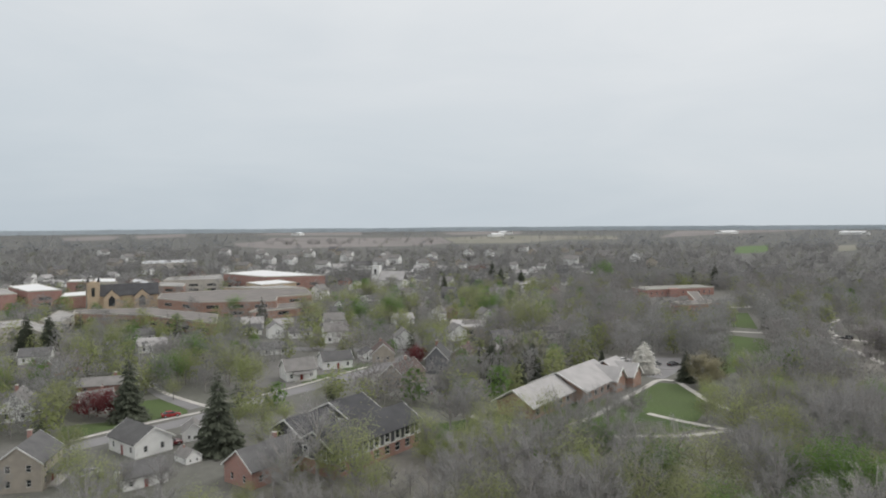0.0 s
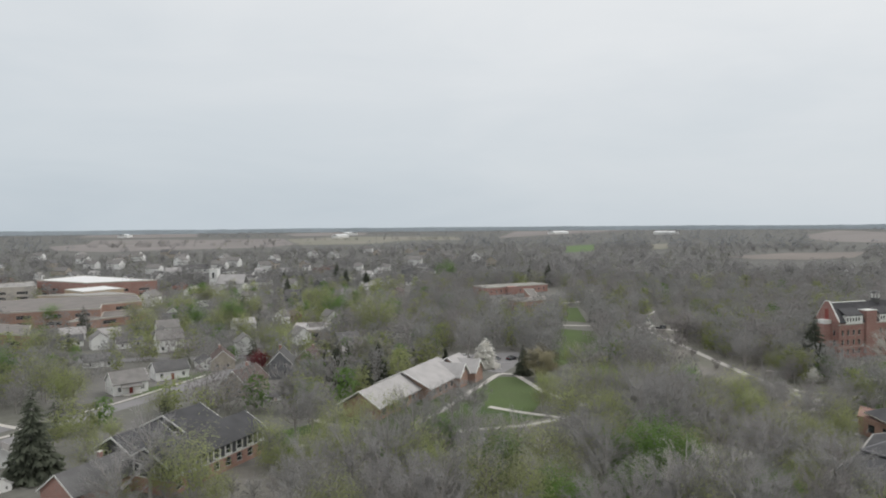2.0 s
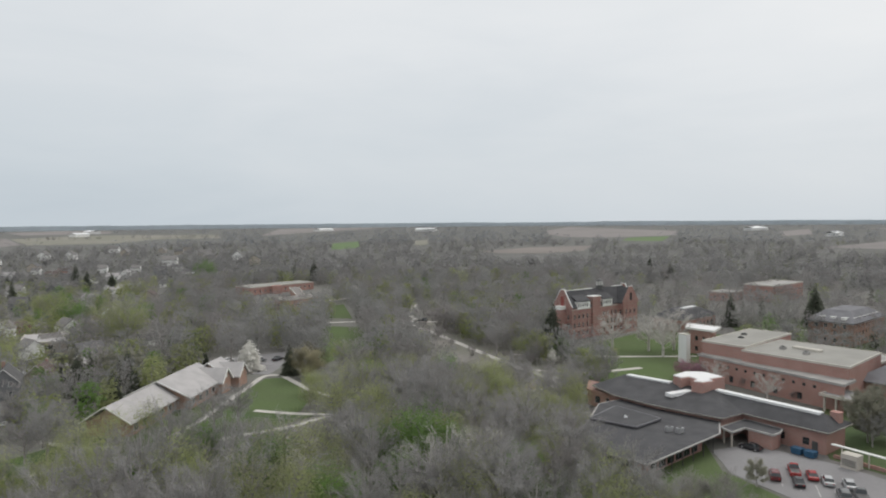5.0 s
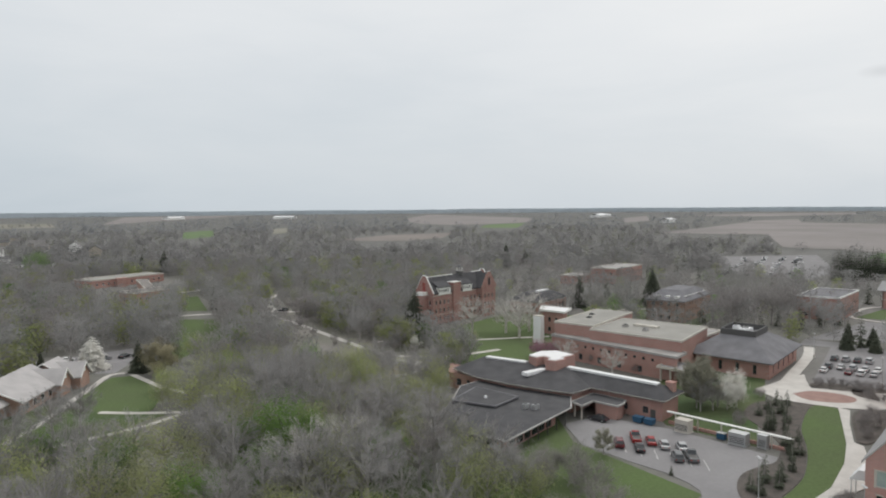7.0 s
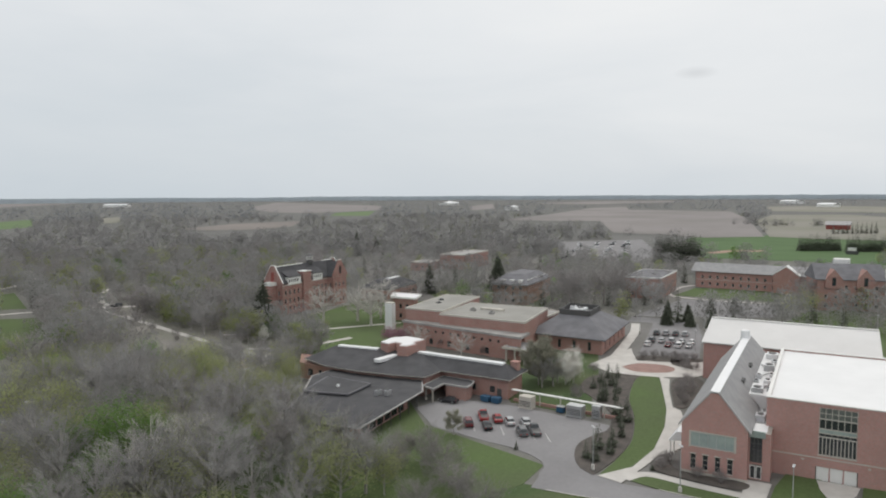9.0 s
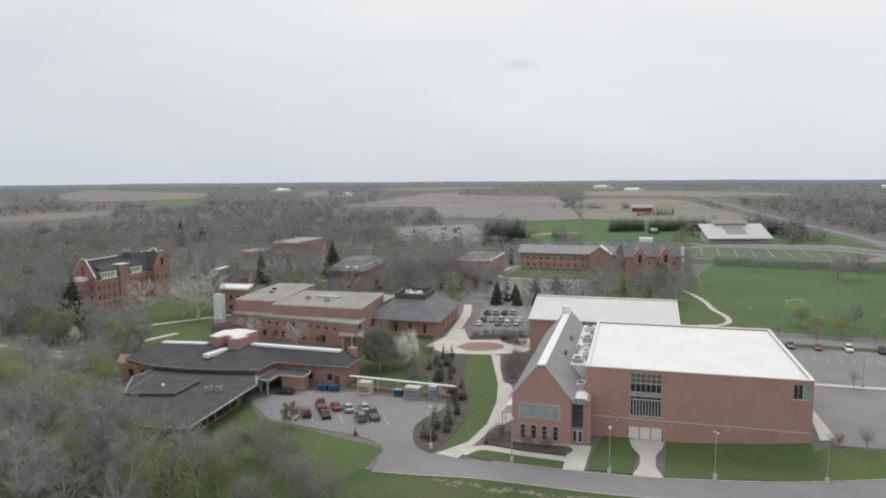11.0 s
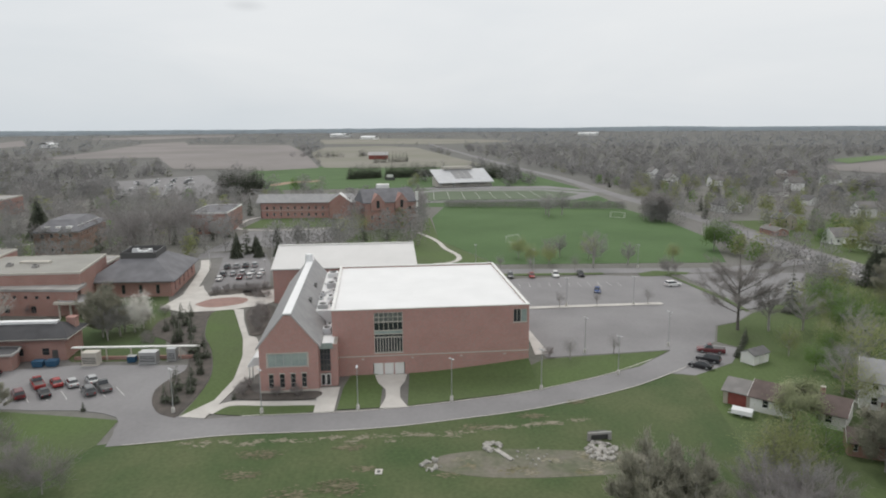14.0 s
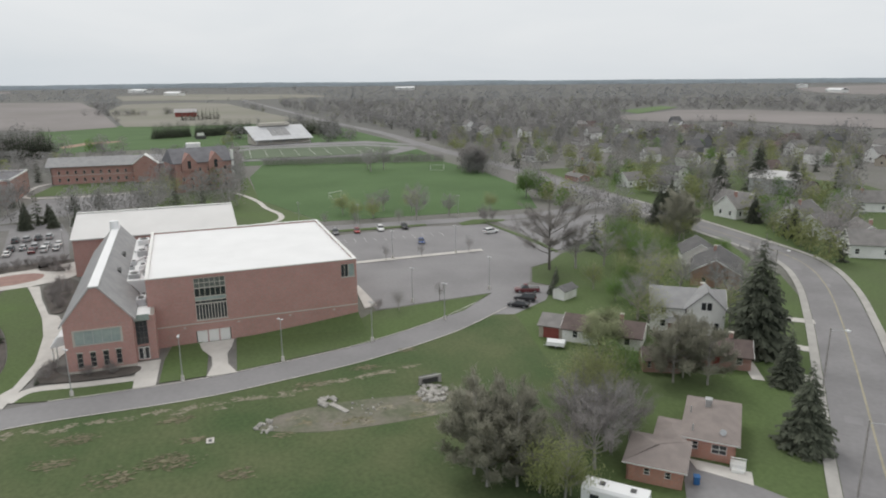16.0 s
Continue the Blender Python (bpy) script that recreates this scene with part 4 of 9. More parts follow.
for i, (x, y, w, d, h) in enumerate([(-1.9, 1.5, 1.6, 2.4, 1.0), (-1.2, 5.2, 0.9, 1.2, 0.8), (-3.4, 10, 2.0, 2.6, 3.5), (-0.9, 11.6, 0.7, 1.1, 3.2), (-1.7, 15.0, 1.3, 2.4, 3.9), (-3.6, 17.2, 0.9, 1.2, 3.2), (-3.5, 20.4, 1.0, 1.4, 3.5), (-1.2, 22.6, 0.8, 1.3, 3.3), (-2.6, 27.6, 2.0, 2.6, 3.9), (-1.6, 34, 1.2, 2.4, 3.4), (-3.0, 39, 2.4, 3.0, 3.8)]):
    u = part("roof_unit", boxes((x, x + w, y, y + d, 8.05 if y < 9 else 10.8, 8.0 + h), (x + 0.05, x + w - 0.05, y + 0.1, y + d - 0.1, 8.0 + h, 8.12 + h)), (METAL_GREY, METAL_WHITE, STEEL)[i % 3], GYM, "rooftop air unit")
    part("fan", tube(bmesh.new(), (x + w / 2, y + d / 2, 8.12 + h), (x + w / 2, y + d / 2, 8.3 + h), w * 0.35, w * 0.3, 10), FRAME_DARK, u)
for a, b, r in (((-2.6, 12.8, 11.3), (-0.9, 14.6, 11.3), 0.28), ((-0.5, 2.8, 8.5), (-0.5, 7.8, 8.5), 0.3), ((-3.0, 22.0, 11.2), (-1.0, 25.6, 11.2), 0.25), ((-3.2, 31, 11.2), (-0.9, 33.4, 11.2), 0.28)):
    part("duct", tube(bmesh.new(), a, b, r, r, 8), METAL_WHITE, GYM, "white rooftop duct")
# porch on the far side of the lobby
part("porch_roof", along(bmesh.new(), [(gx - 3.0, 3.6), (gx, 4.0), (gx, 5.6), (gx - 1.6, 5.4)], gy + 4.0, gy + 8.0), METAL_WHITE, GYM, "white porch roof")
for y in (gy + 4.3, gy + 7.7):
    part("porch_post", boxes((gx - 2.7, gx - 2.5, y - 0.1, y + 0.1, 0, 3.7)), TRIM, GYM)

HOUSE = thing("field_house", pose(181.5, 40.2, 0, 0, 0, -85.8), "brick field house under a wide white metal roof", "sports hall")
for q in ((0, 38.5, 0, 0.4), (0, 0.4, 0.4, 33.6), (38.1, 38.5, 0.4, 33.6), (0, 38.5, 33.6, 34.0)):
    part("wall", boxes((*q, 0, 9.2)), BRICK, HOUSE)
bm = across(bmesh.new(), [(-0.4, 9.2), (17, 12.6), (34.4, 9.2), (34.4, 9.5), (17, 12.95), (-0.4, 9.5)], -0.5, 39.0)
part("roof", bm, FIELD_ROOF, HOUSE, "broad low white metal roof")
part("gable_end", across(bmesh.new(), [(0, 9.2), (34, 9.2), (17, 12.6)], 0.02, 0.38), BRICK, HOUSE)
part("gable_end", across(bmesh.new(), [(0, 9.2), (34, 9.2), (17, 12.6)], 38.12, 38.48), BRICK, HOUSE)
part("ridge_cap", boxes((-0.5, 39.0, 16.6, 17.4, 12.95, 13.2)), TRIM, HOUSE)

# grass bank that climbs along the gym wall
bm = bmesh.new()
low, high = [], []
for i in range(12):
    x = 16 + i * 2
    h = 2.0 * (i / 11) ** 1.3
    high.append(bm.verts.new((x, -0.01, h + 0.15)))
    low.append(bm.verts.new((x, -1.5 - 2.2 * h, 0.15)))
for i in range(11):
    bm.faces.new((low[i], low[i + 1], high[i + 1], high[i]))
solo("grass_bank", bm, GRASS, "grass bank rising along the brick gym wall", "bank", "structure", m=pose(125.2, 17.1, 0, 0, 0, -85.8))

# ---- campus buildings ----
def rooted(ob, parent):
    """Parts drawn in world places keep them under their thing."""
    ob.matrix_parent_inverse = parent.matrix_basis.inverted()
    return ob


def wpart(name, bm, material, parent, label=""):
    return rooted(part(name, bm, material, parent, label), parent)


SHARED = {}


def window_meshes(w, h, bars, rows, frame):
    """One connected frame with its bars, and the pane behind it, shared by all windows of that size."""
    key = (w, h, bars, rows, frame.name)
    if key not in SHARED:
        f = 0.07
        cw, ch = (w - f) / bars, (h - f) / rows
        holes = [(f + cw * i, cw * (i + 1), f + ch * j, ch * (j + 1)) for i in range(bars) for j in range(rows)]
        bm = pierced(bmesh.new(), 0, w, 0, h, 0.1, 0.2, holes)
        SHARED[key] = (as_mesh("window", bm, frame), as_mesh("pane", boxes((0.02, w - 0.02, 0.14, 0.16, 0.02, h - 0.02)), GLASS))
    return SHARED[key]


def wall_run(parent, p0, p1, z0, z1, material, wins=(), thick=0.4, frame=None, name="wall", bars=1, rows=2):
    """A wall from p0 to p1, outside to the right of that way; windows are (along, sill, width, height)."""
    p0, p1 = Vector(p0), Vector(p1)
    d = p1 - p0
    local = pose(p0.x, p0.y, 0, 0, 0, math.degrees(math.atan2(d.y, d.x)))
    m = parent.matrix_basis.inverted() @ local
    holes = [(a, a + w, s, s + h) for a, s, w, h in wins]
    o = part(name, pierced(bmesh.new(), 0, d.length, z0, z1, 0, thick, holes), material, parent)
    o.matrix_basis = m
    for a, s, w, h in wins:
        one, glass = window_meshes(round(w, 2), round(h, 2), bars, rows, frame or TRIM)
        win = piece("window", one, parent, m @ pose(a, 0, s))
        piece("pane", glass, win, Matrix())
    return o


def even(length, n, w, z, h, margin=1.5):
    step = (length - 2 * margin) / n
    return [(margin + step * (i + 0.5) - w / 2, z, w, h) for i in range(n)]


def walls_round(parent, outline, z0, z1, material, floors=(), spacing=3.2, w=1.2, h=1.6, thick=0.4, frame=None, bars=1, rows=2, skip=()):
    """Walls round a plan, with rows of windows on each side; floors are sill heights."""
    area = sum(a[0] * b[1] - b[0] * a[1] for a, b in zip(outline, outline[1:] + outline[:1]))
    ring = list(outline) if area > 0 else list(outline)[::-1]
    for i, (a, b) in enumerate(zip(ring, ring[1:] + ring[:1])):
        length = math.dist(a, b)
        wins = []
        if i not in skip:
            n = int((length - 1.5) / spacing)
            for z in floors:
                wins += even(length, n, w, z, h) if n > 0 else []
        wall_run(parent, a, b, z0, z1, material, wins, thick, frame, bars=bars, rows=rows)


def flat_roof(parent, outline, z, material, edge=None, thick=0.35, name="roof", label="", lip=0.25):
    """A flat roof with a raised edge."""
    wpart(name, prism(bmesh.new(), list(outline), z - thick, z), material, parent, label)
    if edge:
        ring = list(outline)
        for a, b in zip(ring, ring[1:] + ring[:1]):
            a, b = Vector(a), Vector(b)
            d = (b - a).normalized()
            n = Vector((-d.y, d.x)) * 0.16
            a, b = a - d * 0.16, b + d * 0.155
            wpart("roof_edge", prism(bmesh.new(), [tuple(p) for p in (a - n, b - n, b + n, a + n)], z - thick - 0.08, z + lip), edge, parent)


def slopes(parent, verts, faces, material, drop=0.3, label="", name="roof"):
    """A roof skin with a fascia hanging from its outer edges."""
    bm = bmesh.new()
    vs = [bm.verts.new(v) for v in verts]
    for f in faces:
        bm.faces.new([vs[i] for i in f])
    bmesh.ops.recalc_face_normals(bm, faces=bm.faces[:])
    rim = [e for e in bm.edges if len(e.link_faces) == 1]
    made = bmesh.ops.extrude_edge_only(bm, edges=rim)["geom"]
    for v in made:
        if isinstance(v, bmesh.types.BMVert):
            v.co.z -= drop
    bmesh.ops.triangulate(bm, faces=bm.faces[:])
    return wpart(name, bm, material, parent, label)


def line_box(a, b, width, z0, z1):
    a, b = Vector(a), Vector(b)
    d = (b - a).normalized()
    n = Vector((-d.y, d.x)) * width / 2
    return prism(bmesh.new(), [tuple(p) for p in (a - n, b - n, b + n, a + n)], z0, z1)


def roof_unit(parent, x, y, w, d, z, h, material=None):
    u = wpart("roof_unit", boxes((x, x + w, y, y + d, z, z + h), (x + 0.1, x + w - 0.1, y + 0.1, y + d - 0.1, z + h, z + h + 0.1)), material or STEEL, parent, "grey rooftop air unit")
    part("fan", tube(bmesh.new(), (x + w / 2, y + d / 2, z + h + 0.1), (x + w / 2, y + d / 2, z + h + 0.3), min(w, d) * 0.35, min(w, d) * 0.32, 10), FRAME_DARK, u)


# student centre: low brick wings under one dark shingled roof
SC = thing("student_centre", pose(130, 95, 0), "low brick student centre under a wide charcoal shingled roof", "campus building")
body = [(127.6, 127), (125, 118), (125.3, 108.5), (127.3, 98.6), (129.2, 91.8), (136.3, 91.7), (137.5, 73.6), (146.4, 74.5), (149, 100), (147, 112), (143, 127)]
walls_round(SC, body, 0, 4.9, BRICK_OLD, floors=(1.2,), spacing=4.2, w=1.4, h=1.5, frame=FRAME_DARK, skip=(6,))
E = [(126.4, 127.9, 5), (123.7, 118.2, 5), (124.1, 108.1, 5), (126.1, 98, 5), (128.2, 90.7, 5), (135.2, 90.6, 5), (136.5, 72.5, 5), (147.4, 73.4, 5), (150, 100, 5), (148, 112, 5), (144, 128, 5),
     (134.5, 124.1, 7.4), (137.1, 111, 7.4), (140, 100.3, 7.4), (140.9, 76, 7.4)]
slopes(SC, E, [(0, 1, 11), (1, 2, 12, 11), (2, 3, 13, 12), (3, 4, 13), (4, 5, 13), (5, 6, 14, 13), (6, 7, 14), (7, 8, 13, 14), (8, 9, 12, 13), (9, 10, 11, 12), (10, 0, 11)], SHINGLE_DARK, 0.35, "charcoal shingled low-pitched roof")
for a, b in zip(E[:7], E[1:8]):
    wpart("gutter", line_box(a[:2], b[:2], 0.14, 4.8, 4.95), LIMESTONE, SC, "pale gutter along the eaves")
wpart("ridge_skylight", line_box((134.7, 123.2), (137.0, 111.6), 1.6, 7.1, 7.6), METAL_WHITE, SC, "long white ridge skylight")
wpart("ridge_skylight", line_box((140, 100.6), (140.9, 76.4), 1.6, 7.1, 7.6), METAL_WHITE, SC, "long white ridge skylight")
wpart("ridge_skylight", line_box((129.2, 105.9), (136.4, 105.2), 1.9, 6.2, 7.0), METAL_WHITE, SC, "white sloping skylight")
mass = [(137, 110.8), (135.8, 107.5), (138.2, 107), (137.8, 104.8), (135.5, 104.3), (136.2, 101.6), (140.1, 101.2), (140.6, 102.8), (145.5, 102.4), (146.1, 109), (142.3, 111.8)]
wpart("brick_lantern", prism(bmesh.new(), mass, 5.4, 9.3), BRICK_OLD, SC, "square brick roof mass")
wpart("lantern_roof", prism(bmesh.new(), [(136.6, 110.4), (136.2, 107.7), (138.6, 107.3), (138.2, 104.5), (135.9, 103.9), (136.5, 102), (139.8, 101.7), (140.3, 103.2), (145.1, 102.8), (145.7, 108.7), (142.3, 111.3)], 9.3, 9.55), MEMBRANE, SC, "white stepped roof")
wpart("chimney", boxes((142.5, 144.2, 73.8, 75.6, 5.2, 7.6), (142.4, 144.3, 73.7, 75.7, 7.6, 7.75)), BRICK_OLD, SC)
low = [(121.9, 86.8), (95.6, 82.8), (91.9, 100.4), (105.7, 108), (118, 117), (125.2, 117), (125.4, 109), (127.4, 98.4), (129, 92)]
# darker brick, dark panes and posts put the overhang's shade into their colour
walls_round(SC, [(119.4, 89.2), (98.6, 86), (95.2, 99), (107, 105), (118.6, 113)], 0, 3.4, BRICK_HALL, floors=(0.3,), spacing=2.9, w=2.5, h=2.7, frame=FRAME_DARK, bars=2)
for k in range(7):
    wpart("roof_post", tube(bmesh.new(), (97 + 3.9 * k, 83.7 + 0.6 * k, 0), (97 + 3.9 * k, 83.7 + 0.6 * k, 3.5), 0.1, 0.1, 6), FRAME_DARK, SC)
flat_roof(SC, low, 3.8, SHINGLE_DARK, ROOF_TAR, label="dark flat lower roof", name="lower_roof", thick=0.1, lip=0.04)
up = [(106.4, 108.2), (109.7, 98.1), (118.8, 99.3), (118.3, 112)]
wpart("raised_deck", prism(bmesh.new(), up, 3.82, 4.2), SHINGLE_DARK, SC)
flat_roof(SC, up, 4.4, SHINGLE_DARK, SHINGLE_SLATE, name="raised_roof", thick=0.18, lip=0.05)
wpart("vent_cap", tube(bmesh.new(), (113, 104, 4.41), (113, 104, 4.9), 0.4, 0.25, 10), METAL_WHITE, SC)
for x, y in ((113.5, 92.8), (114.6, 91.0)):
    roof_unit(SC, x, y, 1.5, 1.0, 3.84, 1.0)
block = [(126.5, 90), (125.6, 86.5), (130.4, 86.9), (130.8, 80.7), (133.6, 80.9), (136.2, 82), (136, 90.6)]
walls_round(SC, [(130.6, 86.2), (131.2, 81.2), (133.6, 81.4), (136.2, 82.4), (136, 90.2)], 0, 3.1, BRICK_OLD)
flat_roof(SC, block, 3.5, SHINGLE_DARK, ROOF_TAR, name="porch_roof", thick=0.22, lip=0.1)
for x, y in ((126.4, 87.2), (127.2, 89.6)):
    wpart("porch_post", boxes((x - 0.15, x + 0.15, y - 0.15, y + 0.15, 0, 3.1)), LIMESTONE, SC)
wing = [(132.2, 134.7), (134, 121), (126.2, 118.4), (125.2, 128.2)]
walls_round(SC, wing, 0, 3.7, BRICK_TAN, floors=(1.0,), spacing=3.5, w=1.6, h=1.8, frame=FRAME_DARK)
flat_roof(SC, wing, 4.0, PAVER, BRICK_TAN, name="wing_roof", label="pinkish paved roof terrace", lip=0.12)
for y in (75.2, 78.4):
    w = wall_run(SC, (137.3, y + 1.2), (137.3, y), 0.0, 2.3, FRAME_DARK, thick=0.1, name="service_door")

# service yard: transformers, bins, wall
def yard_box(name, x, y, w, d, h, material, label):
    t = thing(name, pose(x, y, 0.08), label, "equipment", "service yard equipment")
    part("body", boxes((0, w, 0, d, 0.1, h), (-0.1, w + 0.1, -0.1, d + 0.1, 0, 0.1)), material, t)
    part("top", boxes((-0.05, w + 0.05, -0.05, d + 0.05, h, h + 0.08)), material, t)
    for i in range(4):
        part("louvre", boxes((-0.04, 0.0, 0.2, d - 0.2, 0.5 + i * 0.35, 0.65 + i * 0.35)), FRAME_DARK, t)
    return t


yard_box("air_handler", 133.4, 65.6, 2.2, 3.0, 2.6, LIMESTONE, "large pale air-handling cabinet behind the car park")
yard_box("air_handler", 133.8, 54.0, 2.2, 3.4, 2.4, STEEL, "grey generator cabinet in the service yard")
yard_box("air_handler", 135.5, 50.6, 1.6, 1.8, 2.6, STEEL, "grey ventilation cabinet in the service yard")
SKIP_BLUE = paint("blue_skip_paint", (0.035, 0.10, 0.18), 0.6, amount=0.2)
for x, y in ((132.6, 76.2), (132.8, 73.6)):
    t = thing("waste_skip", pose(x, y, 0.08), "blue steel waste skip against the brick wall", "skip", "waste skips")
    part("body", across(bmesh.new(), [(0, 0.15), (1.8, 0.15), (2.0, 1.3), (-0.2, 1.3)], 0, 1.6), SKIP_BLUE, t)
    part("lid", boxes((-0.05, 1.65, -0.2, 0.9, 1.3, 1.38)), SKIP_BLUE, t)
    part("lid", boxes((-0.05, 1.65, 0.92, 2.0, 1.3, 1.36)), SKIP_BLUE, t)
t = thing("blue_tank", pose(134.8, 58.6, 0.08), "blue cabinet in the service yard", "equipment", "service yard equipment")
part("body", boxes((0, 1.2, 0, 1.6, 0.1, 1.3)), SKIP_BLUE, t)
part("lid", boxes((-0.05, 1.25, -0.05, 1.65, 1.3, 1.4)), STEEL, t)
wallth = thing("screen_wall", pose(133, 70, 0), "white canopy rail over the low brick wall of the service yard", "wall")
wpart("wall", boxes((137.2, 137.6, 46.5, 72.0, 0, 0.7)), BRICK_OLD, wallth)
wpart("coping", boxes((136.7, 137.5, 46.2, 72.2, 2.7, 2.9)), TRIM, wallth)
for y in (50, 55, 60, 65, 70):
    wpart("post", boxes((136.7, 136.9, y, y + 0.2, 0, 2.7)), LIMESTONE, wallth)

# arts building
ART = thing("arts_building", pose(185, 110, 0), "two-level brick arts building with pale flat roofs", "campus building")
f0, f1 = (174.4, 131.6), (171.0, 87.6)
length = math.dist(f0, f1)
wall_run(ART, f0, f1, 0, 6.6, BRICK_OLD, even(length, 11, 0.9, 4.5, 0.8, 6) + even(length, 4, 1.4, 0.8, 1.8, 8), frame=FRAME_DARK, rows=1)
wall_run(ART, (186, 133.4), f0, 0, 6.6, BRICK_OLD)
wall_run(ART, f1, (183, 93), 0, 6.6, BRICK_OLD)
flat_roof(ART, [(174.2, 131.8), (170.8, 87.4), (178.2, 88.4), (179.4, 132.4)], 6.9, ROOF_TAR, ROOF_TAR, name="lower_roof", label="grey flat lower roof")
for outline, z in (([(177, 132.6), (178.4, 119), (211, 124.7), (208.6, 137.7)], 10.4), ([(176.2, 118.6), (177.6, 89.6), (204, 94.5), (200.6, 122)], 9.8)):
    walls_round(ART, outline, 0, z, BRICK_OLD)
    flat_roof(ART, outline, z + 0.3, ROOF_OLIVE, LIMESTONE, label="grey gravel flat roof", lip=0.12)
for x, y in ((190, 128), (196, 131), (186, 112), (184, 104)):
    roof_unit(ART, x, y, 1.4, 1.4, 10.3 if y > 120 else 10.12, 0.7, FRAME_DARK if y > 120 else ROOF_TAR)
wpart("skylight", boxes((190, 192, 104, 112, 10.1, 10.7)), LIMESTONE, ART)
porch = [(168.5, 92), (168, 84), (177, 84.5), (177, 92)]
flat_roof(ART, porch, 4.2, SHINGLE_GREY, LIMESTONE, name="porch_roof", label="grey roof over the entrance")
for x, y in ((169, 91), (168.6, 88), (168.5, 85)):
    wpart("porch_post", boxes((x, x + 0.4, y, y + 0.4, 0, 3.9)), LIMESTONE, ART)
HIP = thing("hipped_building", pose(205, 83, 0), "square brick building with a big dark hipped roof", "campus building")
walls_round(HIP, [(190.4, 93), (191, 71), (221.4, 74.4), (220.4, 96.4)], 0, 4.8, BRICK_OLD, floors=(0.9,), spacing=5.0, w=1.0, h=2.6, frame=FRAME_DARK)
hipv = [(188.6, 94.6, 4.8), (189.5, 69.5, 4.8), (222.8, 73.2, 4.8), (221.8, 98, 4.8), (199.6, 88, 9.6), (200, 78.6, 9.6), (212, 80, 9.6), (211.6, 89.6, 9.6)]
# lighter than the charcoal roof next door: reflected sky put into the colour
slopes(HIP, hipv, [(0, 1, 5, 4), (1, 2, 6, 5), (2, 3, 7, 6), (3, 0, 4, 7), (4, 5, 6, 7)], SHINGLE_SLATE, 0.3, "slate-grey shingled hipped roof")
wpart("eaves", prism(bmesh.new(), [(188.7, 94.5), (189.6, 69.6), (222.7, 73.3), (221.7, 97.9)], 4.45, 4.52), LIMESTONE, HIP)
for a, b in (((199.4, 88.2), (199.8, 78.4)), ((199.8, 78.4), (212.2, 79.8)), ((212.2, 79.8), (211.8, 89.8)), ((211.8, 89.8), (199.4, 88.2))):
    wpart("monitor_wall", line_box(a, b, 0.3, 9.2, 11.2), FRAME_DARK, HIP)
roof_unit(HIP, 203, 82, 4.5, 3.0, 9.62, 1.3, METAL_WHITE)
roof_unit(HIP, 206, 86, 2.0, 1.6, 9.62, 1.5, METAL_WHITE)
LINK = thing("link_building", pose(205, 101, 0), "low flat-roofed link behind the hipped roof", "campus building")
walls_round(LINK, [(187, 96), (222, 98.8), (223, 104), (188, 103)], 0, 5.7, BRICK_OLD)
flat_roof(LINK, [(186.6, 95.6), (222.4, 98.4), (223.4, 104.4), (187.6, 103.4)], 6.0, ROOF_TAR, LIMESTONE)
PYL = thing("white_pylon", pose(188.2, 147.8, 0), "tall plain white concrete pylon by the arts building", "pylon")
part("shaft", boxes((-1.0, 1.0, -1.6, 1.6, 0, 9.5)), METAL_WHITE, PYL)
part("cap", boxes((-1.1, 1.1, -1.7, 1.7, 9.5, 9.65)), LIMESTONE, PYL)
PAV = thing("white_roofed_pavilion", pose(207, 155, 0), "brick pavilion with a flat white roof", "campus building")
pav = [(202.5, 158.6), (203.3, 147.6), (212.6, 151.6), (211.2, 164.3)]
walls_round(PAV, [(203.4, 157.8), (204, 149), (211.6, 152.6), (210.4, 162.8)], 0, 8.4, BRICK_OLD, floors=(1.2, 4.8), spacing=3.0, frame=FRAME_DARK)
flat_roof(PAV, pav, 9.0, MEMBRANE, TRIM, label="flat white roof")

# the tall gabled brick hall
HALL = thing("brick_hall", pose(186.3, 199.8, 0, 0, 0, 6.0) @ Matrix.Diagonal((0.81, 0.7, 0.93, 1)), "four-storey old brick hall with gables and a roof lantern", "campus building")


def hall_run(a, b, z1, rows=(1.5, 5.0, 8.6), n=None, w=1.3, h=2.0, mat=BRICK_HALL):
    """One wall of the hall in its own frame, with rows of windows."""
    d = Vector(b) - Vector(a)
    place = pose(a[0], a[1], 0, 0, 0, math.degrees(math.atan2(d.y, d.x)))
    wins = [q for z in rows for q in even(d.length, n or max(1, int(d.length / 3.2)), w, z, h, 1.0)]
    part("wall", pierced(bmesh.new(), 0, d.length, 0, z1, 0, 0.5, [(x, x + ww, z, z + hh) for x, z, ww, hh in wins]), mat, HALL).matrix_basis = place
    one, glass = window_meshes(w, h, 1, 2, TRIM)
    for x, z, ww, hh in wins:
        piece("pane", glass, piece("window", one, HALL, place @ pose(x, 0, z)), Matrix())


hall_run((0, 0), (37, 0), 13.5)
hall_run((0, 13), (0, 0), 13.5)
hall_run((48, 13), (0, 13), 13.5)
hall_run((48, -4), (48, 13), 13.5)
hall_run((36, -4), (48, -4), 13.5)
hall_run((36, 0), (36, -4), 13.5, n=1)
roof = across(bmesh.new(), [(-0.4, 13.3), (6.5, 20.2), (13.4, 13.3), (13.4, 13.7), (6.5, 20.6), (-0.4, 13.7)], 0.3, 47.6)
part("roof", roof, SHINGLE_DARK, HALL, "dark slate roof")
roof = along(bmesh.new(), [(35.6, 13.3), (42, 19.9), (48.4, 13.3), (48.4, 13.7), (42, 20.3), (35.6, 13.7)], -3.6, 6.4)
part("roof", roof, SHINGLE_DARK, HALL, "dark slate roof")
